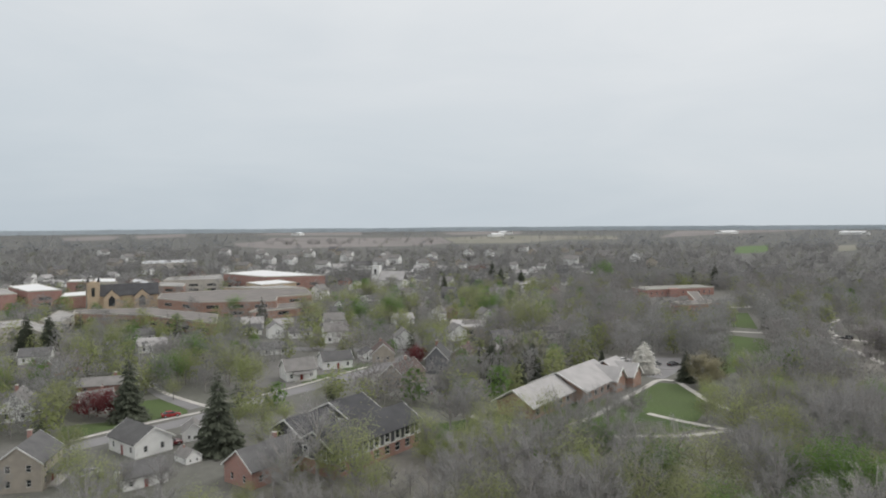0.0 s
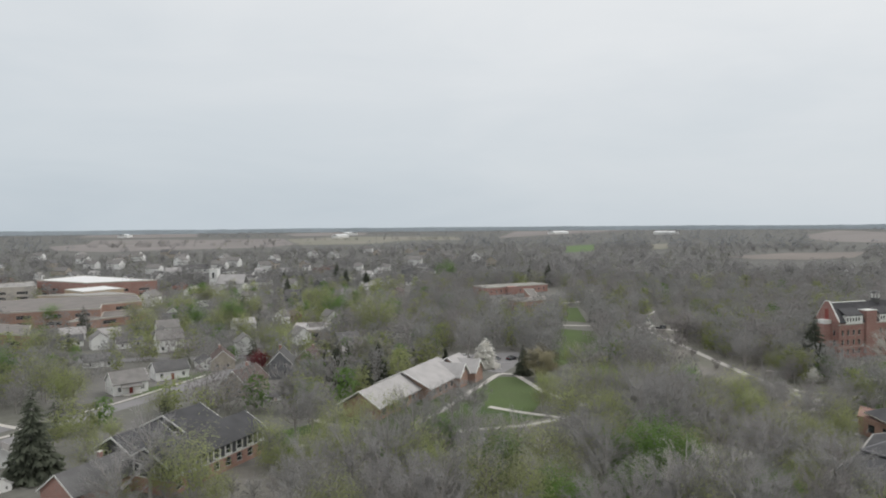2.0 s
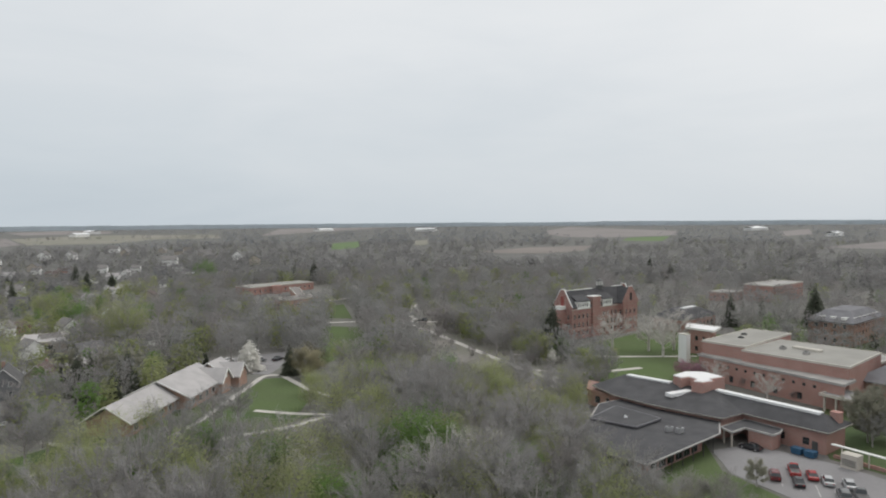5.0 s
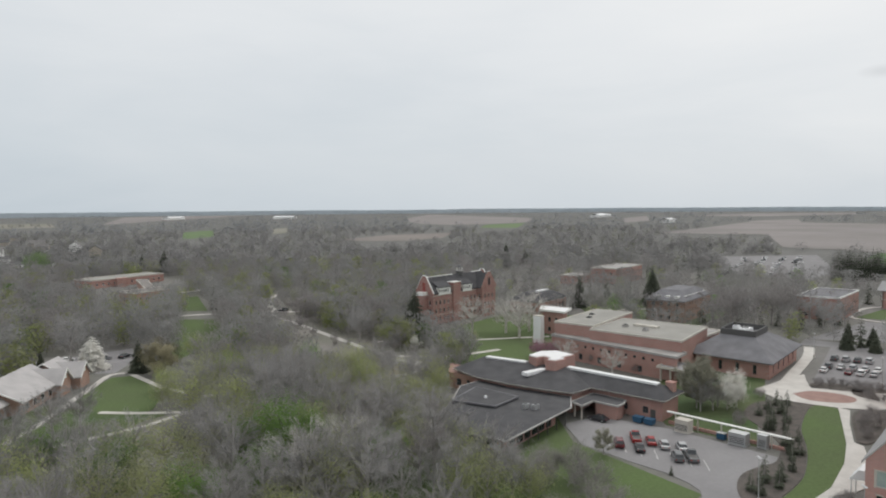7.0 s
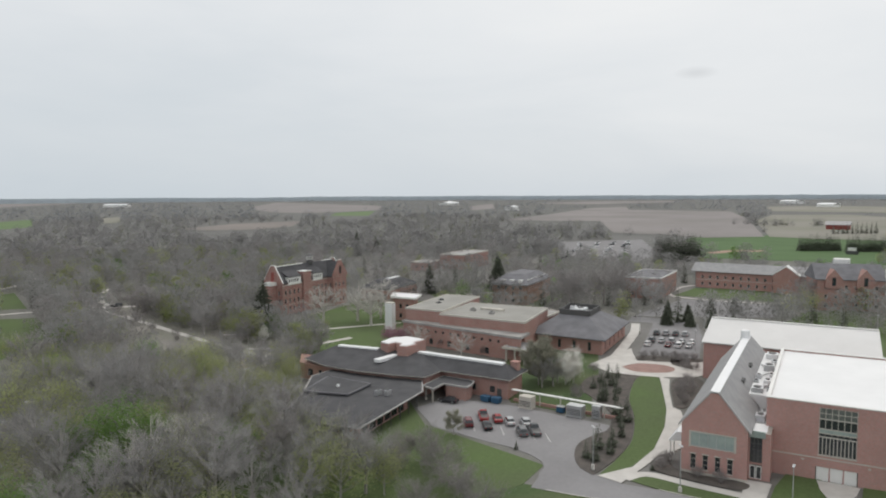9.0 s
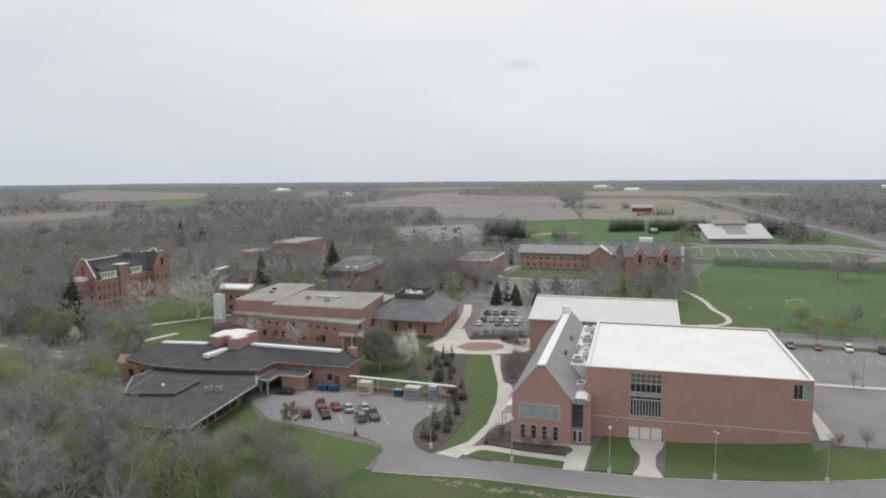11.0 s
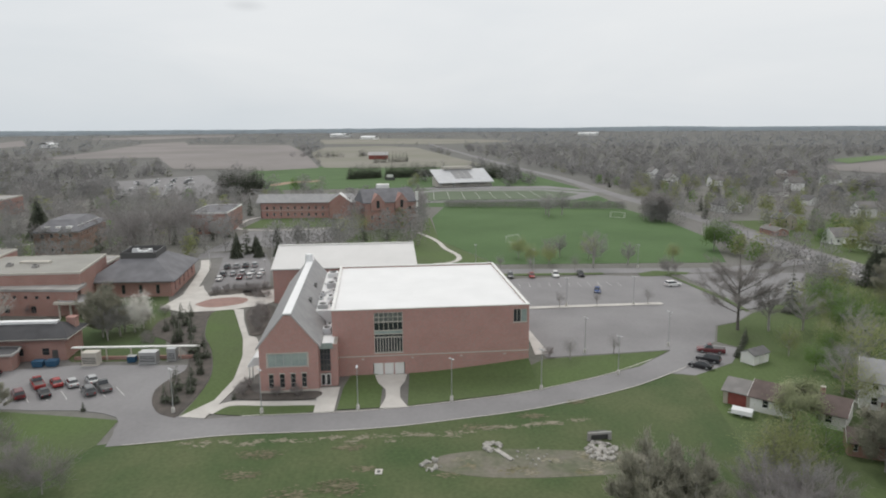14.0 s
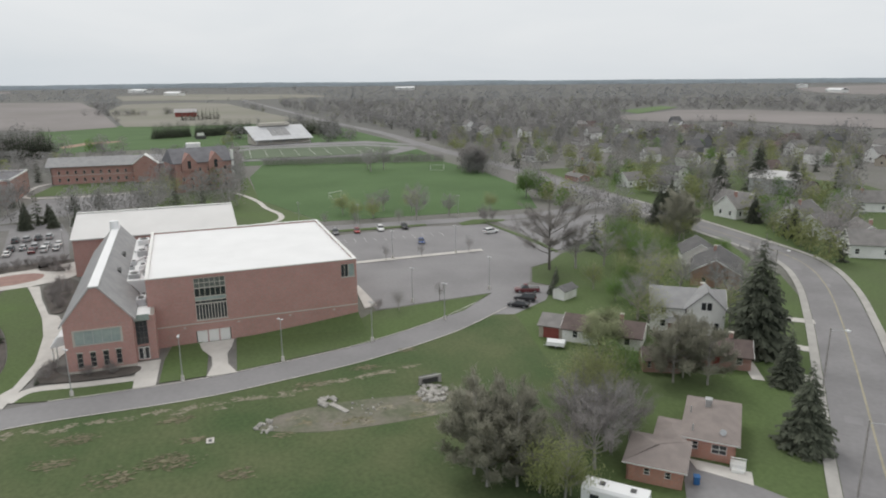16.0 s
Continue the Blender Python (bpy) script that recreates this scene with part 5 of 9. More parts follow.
for x in (-0.25, 47.75):
    part("gable_wall", across(bmesh.new(), [(-0.6, 13.4), (13.6, 13.4), (13.6, 14.2), (7.6, 21.2), (5.4, 21.2), (-0.6, 14.2)], x, x + 0.5), BRICK_HALL, HALL)
    part("gable_coping", across(bmesh.new(), [(-0.7, 14.2), (-0.7, 13.95), (5.3, 21.2), (7.7, 21.2), (13.7, 13.95), (13.7, 14.2), (7.75, 21.5), (5.25, 21.5)], x - 0.08, x + 0.58), TRIM, HALL, "white gable coping")
part("gable_wall", along(bmesh.new(), [(35.4, 13.4), (48.6, 13.4), (48.6, 14.2), (43.2, 20.9), (40.8, 20.9), (35.4, 14.2)], -4.25, -3.75), BRICK_HALL, HALL)
part("gable_coping", along(bmesh.new(), [(40.7, 20.9), (43.3, 20.9), (43.3, 21.15), (40.7, 21.15)], -4.33, -3.67), TRIM, HALL)
part("gable_window", boxes((41.2, 42.8, -4.34, -4.26, 14.6, 18.0)), GLASS, HALL)
part("gable_window", boxes((-0.36, -0.27, 5.4, 7.6, 14.0, 18.4)), SIDING_RED, HALL, "dark red gable infill")
part("ridge_flashing", boxes((0.5, 22, 6.1, 6.9, 20.45, 20.75)), TRIM, HALL)
part("ridge_flashing", boxes((38, 47, 6.1, 6.9, 20.45, 20.75)), TRIM, HALL)
part("stair_bay", boxes((15, 21, -1.2, 4, 0, 17.6)), BRICK_HALL, HALL)
part("bay_coping", boxes((14.8, 21.2, -1.4, 4.1, 17.6, 17.85)), TRIM, HALL)
for x0, x1 in ((4, 13.5), (23.5, 31)):
    d = part("dormer", boxes((x0, x1, -0.5, 3.4, 12.9, 16.0)), TRIM, HALL, "white painted dormer band")
    for k in range(int((x1 - x0) / 1.6)):
        part("pane", boxes((x0 + 0.5 + 1.6 * k, x0 + 1.2 + 1.6 * k, -0.54, -0.5, 13.9, 15.3)), GLASS, d)
    part("dormer_roof", across(bmesh.new(), [(-0.8, 15.95), (5.0, 18.6), (5.0, 18.8), (-0.8, 16.2)], x0 - 0.2, x1 + 0.2), SHINGLE_DARK, HALL)
c = part("lantern", tube(bmesh.new(), (28.2, 6.5, 19.8), (28.2, 6.5, 21.6), 1.9, 1.9, 8), FRAME_DARK, HALL, "dark octagonal roof lantern")
for k in range(8):
    w = k * math.pi / 4
    part("post", tube(bmesh.new(), (28.2 + 1.7 * math.cos(w), 6.5 + 1.7 * math.sin(w), 21.6), (28.2 + 1.7 * math.cos(w), 6.5 + 1.7 * math.sin(w), 23.4), 0.16, 0.16, 5), TRIM, c)
part("lantern_cap", tube(bmesh.new(), (28.2, 6.5, 23.4), (28.2, 6.5, 24.3), 2.2, 0.9, 8), FRAME_DARK, HALL)
part("string_course", boxes((-0.06, 37, -0.1, 0, 4.2, 4.4), (-0.06, 37, -0.1, 0, 12.6, 12.9)), LIMESTONE, HALL)
part("side_bay", boxes((-4.0, 0, 4, 9, 0, 13.0)), BRICK_HALL, HALL)
part("side_bay_cap", boxes((-4.2, 0, 3.8, 9.2, 13.0, 14.4)), TRIM, HALL)


def block(name, outline, h, material, floors, roof, label, edge=None, spacing=3.2, hip=None, w=1.2, hh=1.6):
    """A plain campus or town block with rows of windows and a flat or hipped roof."""
    cx, cy = sum(p[0] for p in outline) / len(outline), sum(p[1] for p in outline) / len(outline)
    b = thing(name, pose(cx, cy, 0), label, "building")
    walls_round(b, outline, 0, h, material, floors=floors, spacing=spacing, w=w, h=hh)
    if hip:
        big = [(cx + (x - cx) * 1.05, cy + (y - cy) * 1.05) for x, y in outline]
        top = [(cx + (x - cx) * 0.55, cy + (y - cy) * 0.55) if len(outline) == 4 else (cx, cy) for x, y in outline]
        n = len(outline)
        slopes(b, [(*p, h) for p in big] + [(*p, h + hip) for p in top], [(i, (i + 1) % n, n + (i + 1) % n, n + i) for i in range(n)] + [tuple(range(n, 2 * n))], roof, 0.3)
        wpart("cornice", prism(bmesh.new(), [(cx + (x - cx) * 1.03, cy + (y - cy) * 1.03) for x, y in outline], h - 0.5, h - 0.32), TRIM, b)
    else:
        flat_roof(b, outline, h + 0.3, roof, edge or LIMESTONE)
    return b


def rect(cx, cy, along_deg, length, depth):
    """Corners of a block whose near-left corner is (cx, cy)."""
    a = radians(along_deg)
    u, v = Vector((math.cos(a), math.sin(a))), Vector((-math.sin(a), math.cos(a)))
    c = Vector((cx, cy))
    return [tuple(p) for p in (c, c + u * length, c + u * length + v * depth, c + v * depth)]


SMALL = block("dark_roofed_pavilion", [(236.4, 185.2), (262.5, 190), (260, 205), (234.6, 200.4)], 5.6, BRICK_OLD, (1.0,), SHINGLE_DARK, "low brick building with dark roof and white skylight", hip=3.0, w=1.6, hh=2.4)
wpart("skylight", line_box((246, 194.4), (256, 196.3), 1.8, 8.2, 9.0), METAL_WHITE, SMALL, "white ridge skylight")
dorm = block("dormitory", rect(260, 130, 8, 33, 16), 8.8, BRICK_TAN, (1.0, 3.8, 6.4), SHINGLE_SLATE, "three-storey brick dormitory with dormers in a dark hipped roof", hip=3.6)
for k in range(6):
    x, y = 263.5 + 4.6 * k, 131.6 + 0.65 * k
    d = wpart("dormer", boxes((x, x + 1.8, y, y + 3, 8.9, 10.5)), TRIM, dorm, "white roof dormer")
    part("pane", boxes((x + 0.3, x + 1.5, y - 0.04, y, 9.3, 10.3)), GLASS, d)
for k in range(3):
    d = wpart("dormer", boxes((260.4, 263.4, 133 + 4 * k, 134.8 + 4 * k, 8.9, 10.5)), TRIM, dorm, "white roof dormer")
block("dormitory", rect(306, 87, 3.5, 34, 16), 9.2, BRICK_OLD, (1.2, 4.6), SHINGLE_SLATE, "two-storey flat-roofed brick dormitory", TRIM, 4.0)
long_d = thing("dormitory", pose(358, 55, 0), "long brick dormitory with a grey pitched roof", "building")
walls_round(long_d, [(357, 84), (357, 27), (371, 27), (371, 84)], 0, 8.0, BRICK, floors=(1.2, 4.6), spacing=3.6)
o = part("roof", along(bmesh.new(), [(355.8, 8.0), (364, 11.6), (372.2, 8.0), (372.2, 8.3), (364, 12.0), (355.8, 8.3)], 25, 86), SHINGLE_GREY, long_d, "grey pitched roof")
rooted(o, long_d)
wpart("gable_porch", across(bmesh.new(), [(37, 0), (48, 0), (48, 8.4), (42.5, 12.6), (37, 8.4)], 353.5, 357), BRICK_OLD, long_d, "projecting brick gable")
wpart("gable_coping", across(bmesh.new(), [(36.6, 8.3), (42.5, 12.7), (48.4, 8.3), (48.4, 8.7), (42.5, 13.1), (36.6, 8.7)], 353.2, 360), TRIM, long_d)
wpart("band", boxes((356.88, 357, 27, 84, 4.0, 4.25)), LIMESTONE, long_d)
tall = thing("dormitory", pose(318, 14, 0), "tall brick dormitory with twin gables and dark roof", "building")
walls_round(tall, [(312, 26), (320, 2.5), (336, 8), (328, 31.5)], 0, 12.6, BRICK_OLD, floors=(1.2, 4.8, 8.6), spacing=3.4)
slopes(tall, [(311.2, 26.6, 12.6), (319.5, 1.6, 12.6), (337, 7.6, 12.6), (328.6, 32.5, 12.6), (320.2, 29, 18.2), (328, 5, 18.2)], [(0, 1, 5, 4), (1, 2, 5), (2, 3, 4, 5), (3, 0, 4)], SHINGLE_SLATE, 0.3, "dark gabled roof")
for k in (0.24, 0.7):
    a, b = Vector((312, 26)), Vector((320, 2.5))
    p, d = a.lerp(b, k), (b - a).normalized()
    n = Vector((-d.y, d.x))
    bm = bmesh.new()
    ring = [(-3.2, 9), (3.2, 9), (3.2, 12.6), (0, 16.6), (-3.2, 12.6)]
    hull(bm, [[(*(p + d * u + n * q), z) for u, z in ring] for q in (-0.7, 5.0)])
    bmesh.ops.recalc_face_normals(bm, faces=bm.faces[:])
    wpart("gable", bm, BRICK_OLD, tall)
    wpart("gable_window", prism(bmesh.new(), [tuple(p + d * u + n * q) for u, q in ((-0.7, -0.76), (0.7, -0.76), (0.7, -0.71), (-0.7, -0.71))], 10, 13.4), GLASS, tall)
wpart("chimney", line_box((319.6, 2.2), (321.2, 2.7), 1.0, 0, 17.0), TRIM, tall, "white end chimney")
wpart("chimney", line_box((335.4, 7.2), (336.8, 7.7), 1.0, 0, 17.0), TRIM, tall, "white end chimney")
wpart("stair_tower", boxes((330, 336, 16, 22, 12, 19.4)), TRIM, tall)
block("far_hall", [(361, 224), (399, 229), (397, 246), (359, 241)], 9, BRICK_OLD, (1.5, 5.2), ROOF_TAR, "distant flat-roofed brick hall among trees", LIMESTONE, 4)
block("far_hall", [(344, 240), (360, 242), (358, 254), (342, 252)], 5, BRICK_OLD, (1.5,), ROOF_TAR, "distant low brick wing among trees", LIMESTONE, 4)
wing = block("far_hall", [(131, 440), (180, 455), (175, 472), (126, 457)], 4.8, BRICK_OLD, (1.5,), ROOF_OLIVE, "flat-roofed brick hall with a pale eaves band beyond the park", LIMESTONE, 4)
wpart("entrance_bay", boxes((146, 152, 440.5, 446, 0, 5.3)), BRICK_OLD, wing)
block("far_hall", [(124, 351), (146, 360), (143, 372), (121, 363)], 5.6, BRICK_TAN, (1.5,), ROOF_BROWN, "brick end wing of the hall beyond the park", LIMESTONE, 4)
block("far_hall", [(138, 371.5), (143, 373.5), (160, 430), (154, 432)], 4.2, BRICK_TAN, (1.4,), ROOF_BROWN, "low link wing with a brown flat roof", LIMESTONE, 5)

# long low hall with pale roofs, in its own frame
GREY = thing("park_hall", pose(17, 158, 0, 0, 0, 52.5), "long low brick hall with pale grey gabled roofs", "hall")
for x0, x1, hw, eave, ridge, y in ((7.6, 30.4, 6.2, 3.0, 6.7, 6.2), (29.5, 52.5, 9.0, 3.2, 7.3, 5.6), (52.5, 62, 6.5, 3.2, 7.2, 2.5)):
    a, b = x0 + 1.2, x1 - (0.6 if x1 < 61 else 1.2)
    bm = boxes((a, b, y - hw + 1.0, y - hw + 1.4, 0, eave + 0.4), (a, b, y + hw - 1.4, y + hw - 1.0, 0, eave + 0.4))
    for x in (a, b - 0.4):
        across(bm, [(y - hw + 1.4, 0), (y + hw - 1.4, 0), (y + hw - 1.4, eave + 0.3), (y, ridge - 0.4), (y - hw + 1.4, eave + 0.3)], x, x + 0.4)
    part("wall", bm, BRICK_TAN, GREY)
    part("roof", across(bmesh.new(), [(y - hw, eave), (y, ridge), (y + hw, eave), (y + hw, eave + 0.25), (y, ridge + 0.3), (y - hw, eave + 0.25)], x0, x1), SHINGLE_PALE, GREY, "pale grey shingled gable roof")
    for s in (-1, 1):
        part("verge_board", across(bmesh.new(), [(y, ridge + 0.08), (y + s * hw, eave + 0.02), (y + s * hw, eave + 0.34), (y, ridge + 0.4)] if s < 0 else [(y + s * hw, eave + 0.02), (y, ridge + 0.08), (y, ridge + 0.4), (y + s * hw, eave + 0.34)], x0 - 0.15, x0 - 0.01), TRIM, GREY)
    for k in range(int((b - a) / 4)):
        w = part("window", boxes((a + 1.5 + 4 * k, a + 3.1 + 4 * k, y - hw + 0.94, y - hw + 1.0, 0.9, 2.5)), TRIM, GREY)
        part("pane", boxes((a + 1.6 + 4 * k, a + 3.0 + 4 * k, y - hw + 0.9, y - hw + 0.94, 1.0, 2.4)), GLASS, w)
for x, f in ((49.5, -4.4), (57.5, -6.0)):
    part("cross_gable", along(bmesh.new(), [(x - 3, 0), (x + 3, 0), (x + 3, 3.4), (x, 6.4), (x - 3, 3.4)], f, f + 7.6), BRICK_TAN, GREY, "brick cross gable")
    part("gable_roof", along(bmesh.new(), [(x - 3.6, 3.0), (x, 6.5), (x + 3.6, 3.0), (x + 3.6, 3.3), (x, 6.85), (x - 3.6, 3.3)], f - 0.4, f + 8.6), SHINGLE_PALE, GREY)
    part("verge_board", along(bmesh.new(), [(x - 3.7, 2.9), (x, 6.4), (x + 3.7, 2.9), (x + 3.7, 3.35), (x, 6.95), (x - 3.7, 3.35)], f - 0.6, f - 0.41), TRIM, GREY)
    part("gable_vent", boxes((x - 0.5, x + 0.5, f - 0.06, f, 4.2, 5.0)), TRIM, GREY)

# ---- houses: built once a kind, then copied ----
def house(m, w, d, h, pitch, siding, roofing, label, storeys=1, porch=True, chimney=True, group="houses"):
    """A gabled house: walls with openings, gables, roof, verge boards, windows, door, porch and chimney. The ridge runs along local x."""
    t = thing("house", m, label, "house", group)
    rise = d / 2 * pitch
    rowsz = [0.95 + 2.7 * s for s in range(storeys)]
    front = [(x - 0.5, x + 0.5, z, z + 1.3) for z in rowsz for x in ([-w * 0.33, w * 0.33] if z < 2 else [-w * 0.33, 0, w * 0.33])]
    side = [(y - 0.45, y + 0.45, z, z + 1.3) for z in rowsz for y in (-d * 0.22, d * 0.22)]
    hole_door = (-0.5, 0.5, 0.0, 2.05)
    k = 0.22
    runs = [(pose(0, -d / 2, 0), w, front + [hole_door]), (pose(0, d / 2, 0, 0, 0, 180), w, front), (pose(w / 2, 0, 0, 0, 0, 90), d, side), (pose(-w / 2, 0, 0, 0, 0, -90), d, side)]
    for i, (place, length, holes) in enumerate(runs):
        cut = k if i > 1 else 0
        bm = pierced(bmesh.new(), -length / 2 + cut, length / 2 - cut, 0, h, 0, k, holes)
        if i > 1:
            along(bm, [(-length / 2, h), (length / 2, h), (0, h + rise)], 0, k)
        o = part("wall", bm, siding, t)
        o.matrix_basis = place
        for a, b, z0, z1 in holes:
            if (a, b, z0, z1) == hole_door:
                continue
            one, glass = window_meshes(round(b - a, 2), round(z1 - z0, 2), 1, 2, TRIM)
            win = piece("window", one, t, place @ pose(a, 0, z0))
            piece("pane", glass, win, Matrix())
    part("door", boxes((-0.47, 0.47, -d / 2 + 0.08, -d / 2 + 0.14, 0.02, 2.03)), SIDING_RED if siding is not SIDING_RED else TRIM, t)
    e = 0.45
    part("roof", across(bmesh.new(), [(-d / 2 - e, h - e * pitch), (0, h + rise), (d / 2 + e, h - e * pitch), (d / 2 + e, h - e * pitch + 0.16), (0, h + rise + 0.2), (-d / 2 - e, h - e * pitch + 0.16)], -w / 2 - 0.35, w / 2 + 0.35), roofing, t)
    for s in (-1, 1):
        x = s * (w / 2 + 0.36)
        part("verge_board", across(bmesh.new(), [(-d / 2 - e, h - e * pitch - 0.12), (0, h + rise - 0.1), (d / 2 + e, h - e * pitch - 0.12), (d / 2 + e, h - e * pitch + 0.18), (0, h + rise + 0.22), (-d / 2 - e, h - e * pitch + 0.18)], min(x, x + s * 0.06), max(x, x + s * 0.06)), TRIM, t)
    if chimney:
        c = part("chimney", boxes((w * 0.18, w * 0.18 + 0.7, 0.3, 1.0, h, h + rise + 1.0)), BRICK_OLD, t)
        part("chimney_cap", boxes((w * 0.18 - 0.06, w * 0.18 + 0.76, 0.24, 1.06, h + rise + 1.0, h + rise + 1.12)), LIMESTONE, c)
    if porch:
        part("porch_roof", across(bmesh.new(), [(-d / 2 - 2.1, 2.35), (-d / 2, 2.75), (-d / 2, 2.9), (-d / 2 - 2.1, 2.5)], -w * 0.3, w * 0.3), roofing, t)
        part("porch_floor", boxes((-w * 0.28, w * 0.28, -d / 2 - 1.9, -d / 2, 0, 0.25)), CONCRETE, t)
        for x in (-w * 0.27, w * 0.27):
            part("porch_post", boxes((x - 0.07, x + 0.07, -d / 2 - 1.9, -d / 2 - 1.76, 0.25, 2.4)), TRIM, t)
    return t


HOMES = [
    house(pose(-65.5, 146, 0, 0, 0, -38), 11, 8.4, 3.2, 0.6, SIDING_WHITE, HOUSE_GREY, "white single-storey house with a grey gabled roof", porch=False, chimney=False),
    house(pose(-78, 127, 0, 0, 0, 100), 10, 8, 5.4, 0.75, SIDING_TAN, HOUSE_GREY, "tan two-storey house with a steep grey roof", 2),
    house(pose(-12.4, 205, 0, 0, 0, 62), 12, 8.6, 3.4, 0.85, SIDING_TAN, SHINGLE_BROWN, "tan bungalow with a brown gabled roof", porch=False),
    house(pose(-2, 224, 0, 0, 0, 84), 10, 7, 5.0, 1.0, SIDING_GREY, HOUSE_GREY, "blue-grey two-storey gabled house", 2, porch=False),
    house(pose(-99, 198, 0, 0, 0, 20), 14, 8, 2.7, 0.4, BRICK_OLD, HOUSE_PALE, "long brick ranch house with a pale grey roof", porch=False),
    house(pose(-46, 214, 0, 0, 0, 28), 9.5, 8, 3.4, 0.7, SIDING_WHITE, HOUSE_PALE, "small white house with a front porch", chimney=False),
    house(pose(-126, 226, 0, 0, 0, 70), 12, 8, 2.9, 0.5, BRICK_OLD, HOUSE_PALE, "low brick house with a pale grey roof", chimney=False),
    house(pose(-108, 172, 0, 0, 0, 112), 11, 8, 3.4, 0.8, SIDING_WHITE, HOUSE_PALE, "white house with a pale weathered roof"),
]
TOWN_SPOTS = [  # kind, x, y, turn, size
    (0, -37, 231, 24, 0.92), (0, -27, 243, 110, 0.72), (2, -22, 243, 98, 0.9), (2, 8, 240, 60, 0.8), (7, -92, 179, 40, 0.75), (5, -57, 154, 112, 0.62), (7, -52.6, 138.6, 140, 0.42), (0, -57, 127, 40, 0.72),
    (0, -145, 242, 20, 0.9), (5, -101, 246, 35, 0.85), (0, -4, 193, 20, 0.34)]
for kind, x, y, turn, s in TOWN_SPOTS:
    copy_thing(HOMES[kind], pose(x, y, 0, 0, 0, turn)).scale = (s, s, s)
# plainer houses for the blocks further out: the parts that still show there
def far_house(w, d, h, pitch, siding, roofing, label):
    t = thing("house", Matrix(), label, "house", "houses")
    rise = d / 2 * pitch
    part("wall", across(bmesh.new(), [(-d / 2, 0), (d / 2, 0), (d / 2, h), (0, h + rise - 0.05), (-d / 2, h)], -w / 2, w / 2), siding, t)
    part("roof", across(bmesh.new(), [(-d / 2 - 0.4, h - 0.4 * pitch), (0, h + rise), (d / 2 + 0.4, h - 0.4 * pitch), (d / 2 + 0.4, h - 0.4 * pitch + 0.18), (0, h + rise + 0.22), (-d / 2 - 0.4, h - 0.4 * pitch + 0.18)], -w / 2 - 0.35, w / 2 + 0.35), roofing, t)
    for x in (-w * 0.3, w * 0.3):
        part("window", boxes((x - 0.5, x + 0.5, -d / 2 - 0.04, -d / 2, 1.0, 2.3)), GLASS, t)
    part("window", boxes((w / 2, w / 2 + 0.04, -0.5, 0.5, 1.0, 2.3)), GLASS, t)
    return t


FAR_HOMES = [far_house(12, 8, 2.9, 0.62, SIDING_WHITE, HOUSE_GREY, "white single-storey house with a grey roof"), far_house(10, 8, 5.2, 0.8, SIDING_WHITE, HOUSE_PALE, "white two-storey house with a pale roof"), far_house(13, 9, 3.0, 0.7, SIDING_TAN, SHINGLE_BROWN, "tan house with a brown roof"),
             far_house(11, 8, 5.2, 0.95, SIDING_GREY, HOUSE_GREY, "grey two-storey gabled house"), far_house(14, 8, 3.0, 0.55, BRICK_OLD, SHINGLE_BROWN, "long brick house with a brown roof"), far_house(11, 7.5, 3.1, 0.7, SIDING_WHITE, SHINGLE_PALE, "small white house with a faded roof")]
far_used = set()


def far_home(kind, x, y, turn, s):
    ob = copy_thing(FAR_HOMES[kind], pose(x, y, 0, 0, 0, turn)) if kind in far_used else FAR_HOMES[kind]
    far_used.add(kind)
    ob.matrix_basis = pose(x, y, 0, 0, 0, turn) @ Matrix.Diagonal((s, s, s, 1))


# the houses further out follow the street grid
rnd = random.Random(21)
spots = []
for row in range(-14, 14):
    for col in range(-16, 12):
        x = -70 + col * 30 * 0.94 + row * 42 * 0.34 + rnd.uniform(-5, 5)
        y = 420 + row * 42 * 0.94 - col * 30 * 0.34 + rnd.uniform(-6, 6)
        d, a = math.hypot(x, y), math.degrees(math.atan2(x, y))
        if 325 < d < 760 and -36 < a < 12 and not (-260 < x < -70 and 300 < y < 520) and rnd.random() < 0.62:
            spots.append((x, y))
for x, y in spots:
    far_home(rnd.choice((0, 0, 1, 1, 5, 2, 3, 4, 5)), x, y, rnd.choice((-20, 70, 160)) + rnd.uniform(-4, 4), rnd.uniform(0.68, 0.98))

for kind, x, y, turn, s in (
        (1, -73, 294, 110, 0.8), (0, -64, 256, 20, 0.8), (1, -16, 268, 100, 0.85), (1, 5, 284, 110, 0.8), (0, -43, 369, 20, 1.2), (1, -81, 445, 70, 1.1), (0, -58, 362, 20, 0.9), (1, -49, 424, 20, 1.0), (5, 59, 512, 20, 1.0), (1, -45, 281, 20, 0.95), (1, -51, 315, 20, 0.9), (1, -50, 300, 110, 0.8),
        (0, -62, 294, 20, 0.8), (5, -20, 330, 20, 0.9), (1, 20, 330, 110, 0.9), (5, -90, 320, 20, 0.9), (1, -3, 342, 70, 0.8), (5, -112, 262, 20, 0.9), (0, -128, 287, 30, 0.9), (3, 22, 262, 20, 0.8), (0, 46, 288, 15, 0.8), (5, 16, 246, 60, 0.85), (1, 12, 300, 15, 0.7), (5, -75, 318, 20, 0.8), (0, -86, 302, 20, 0.8), (1, -23, 752, 20, 1.2), (5, -109, 715, 20, 1.3), (0, -89, 740, 20, 1.6)):
    far_home(kind, x, y, turn, s)

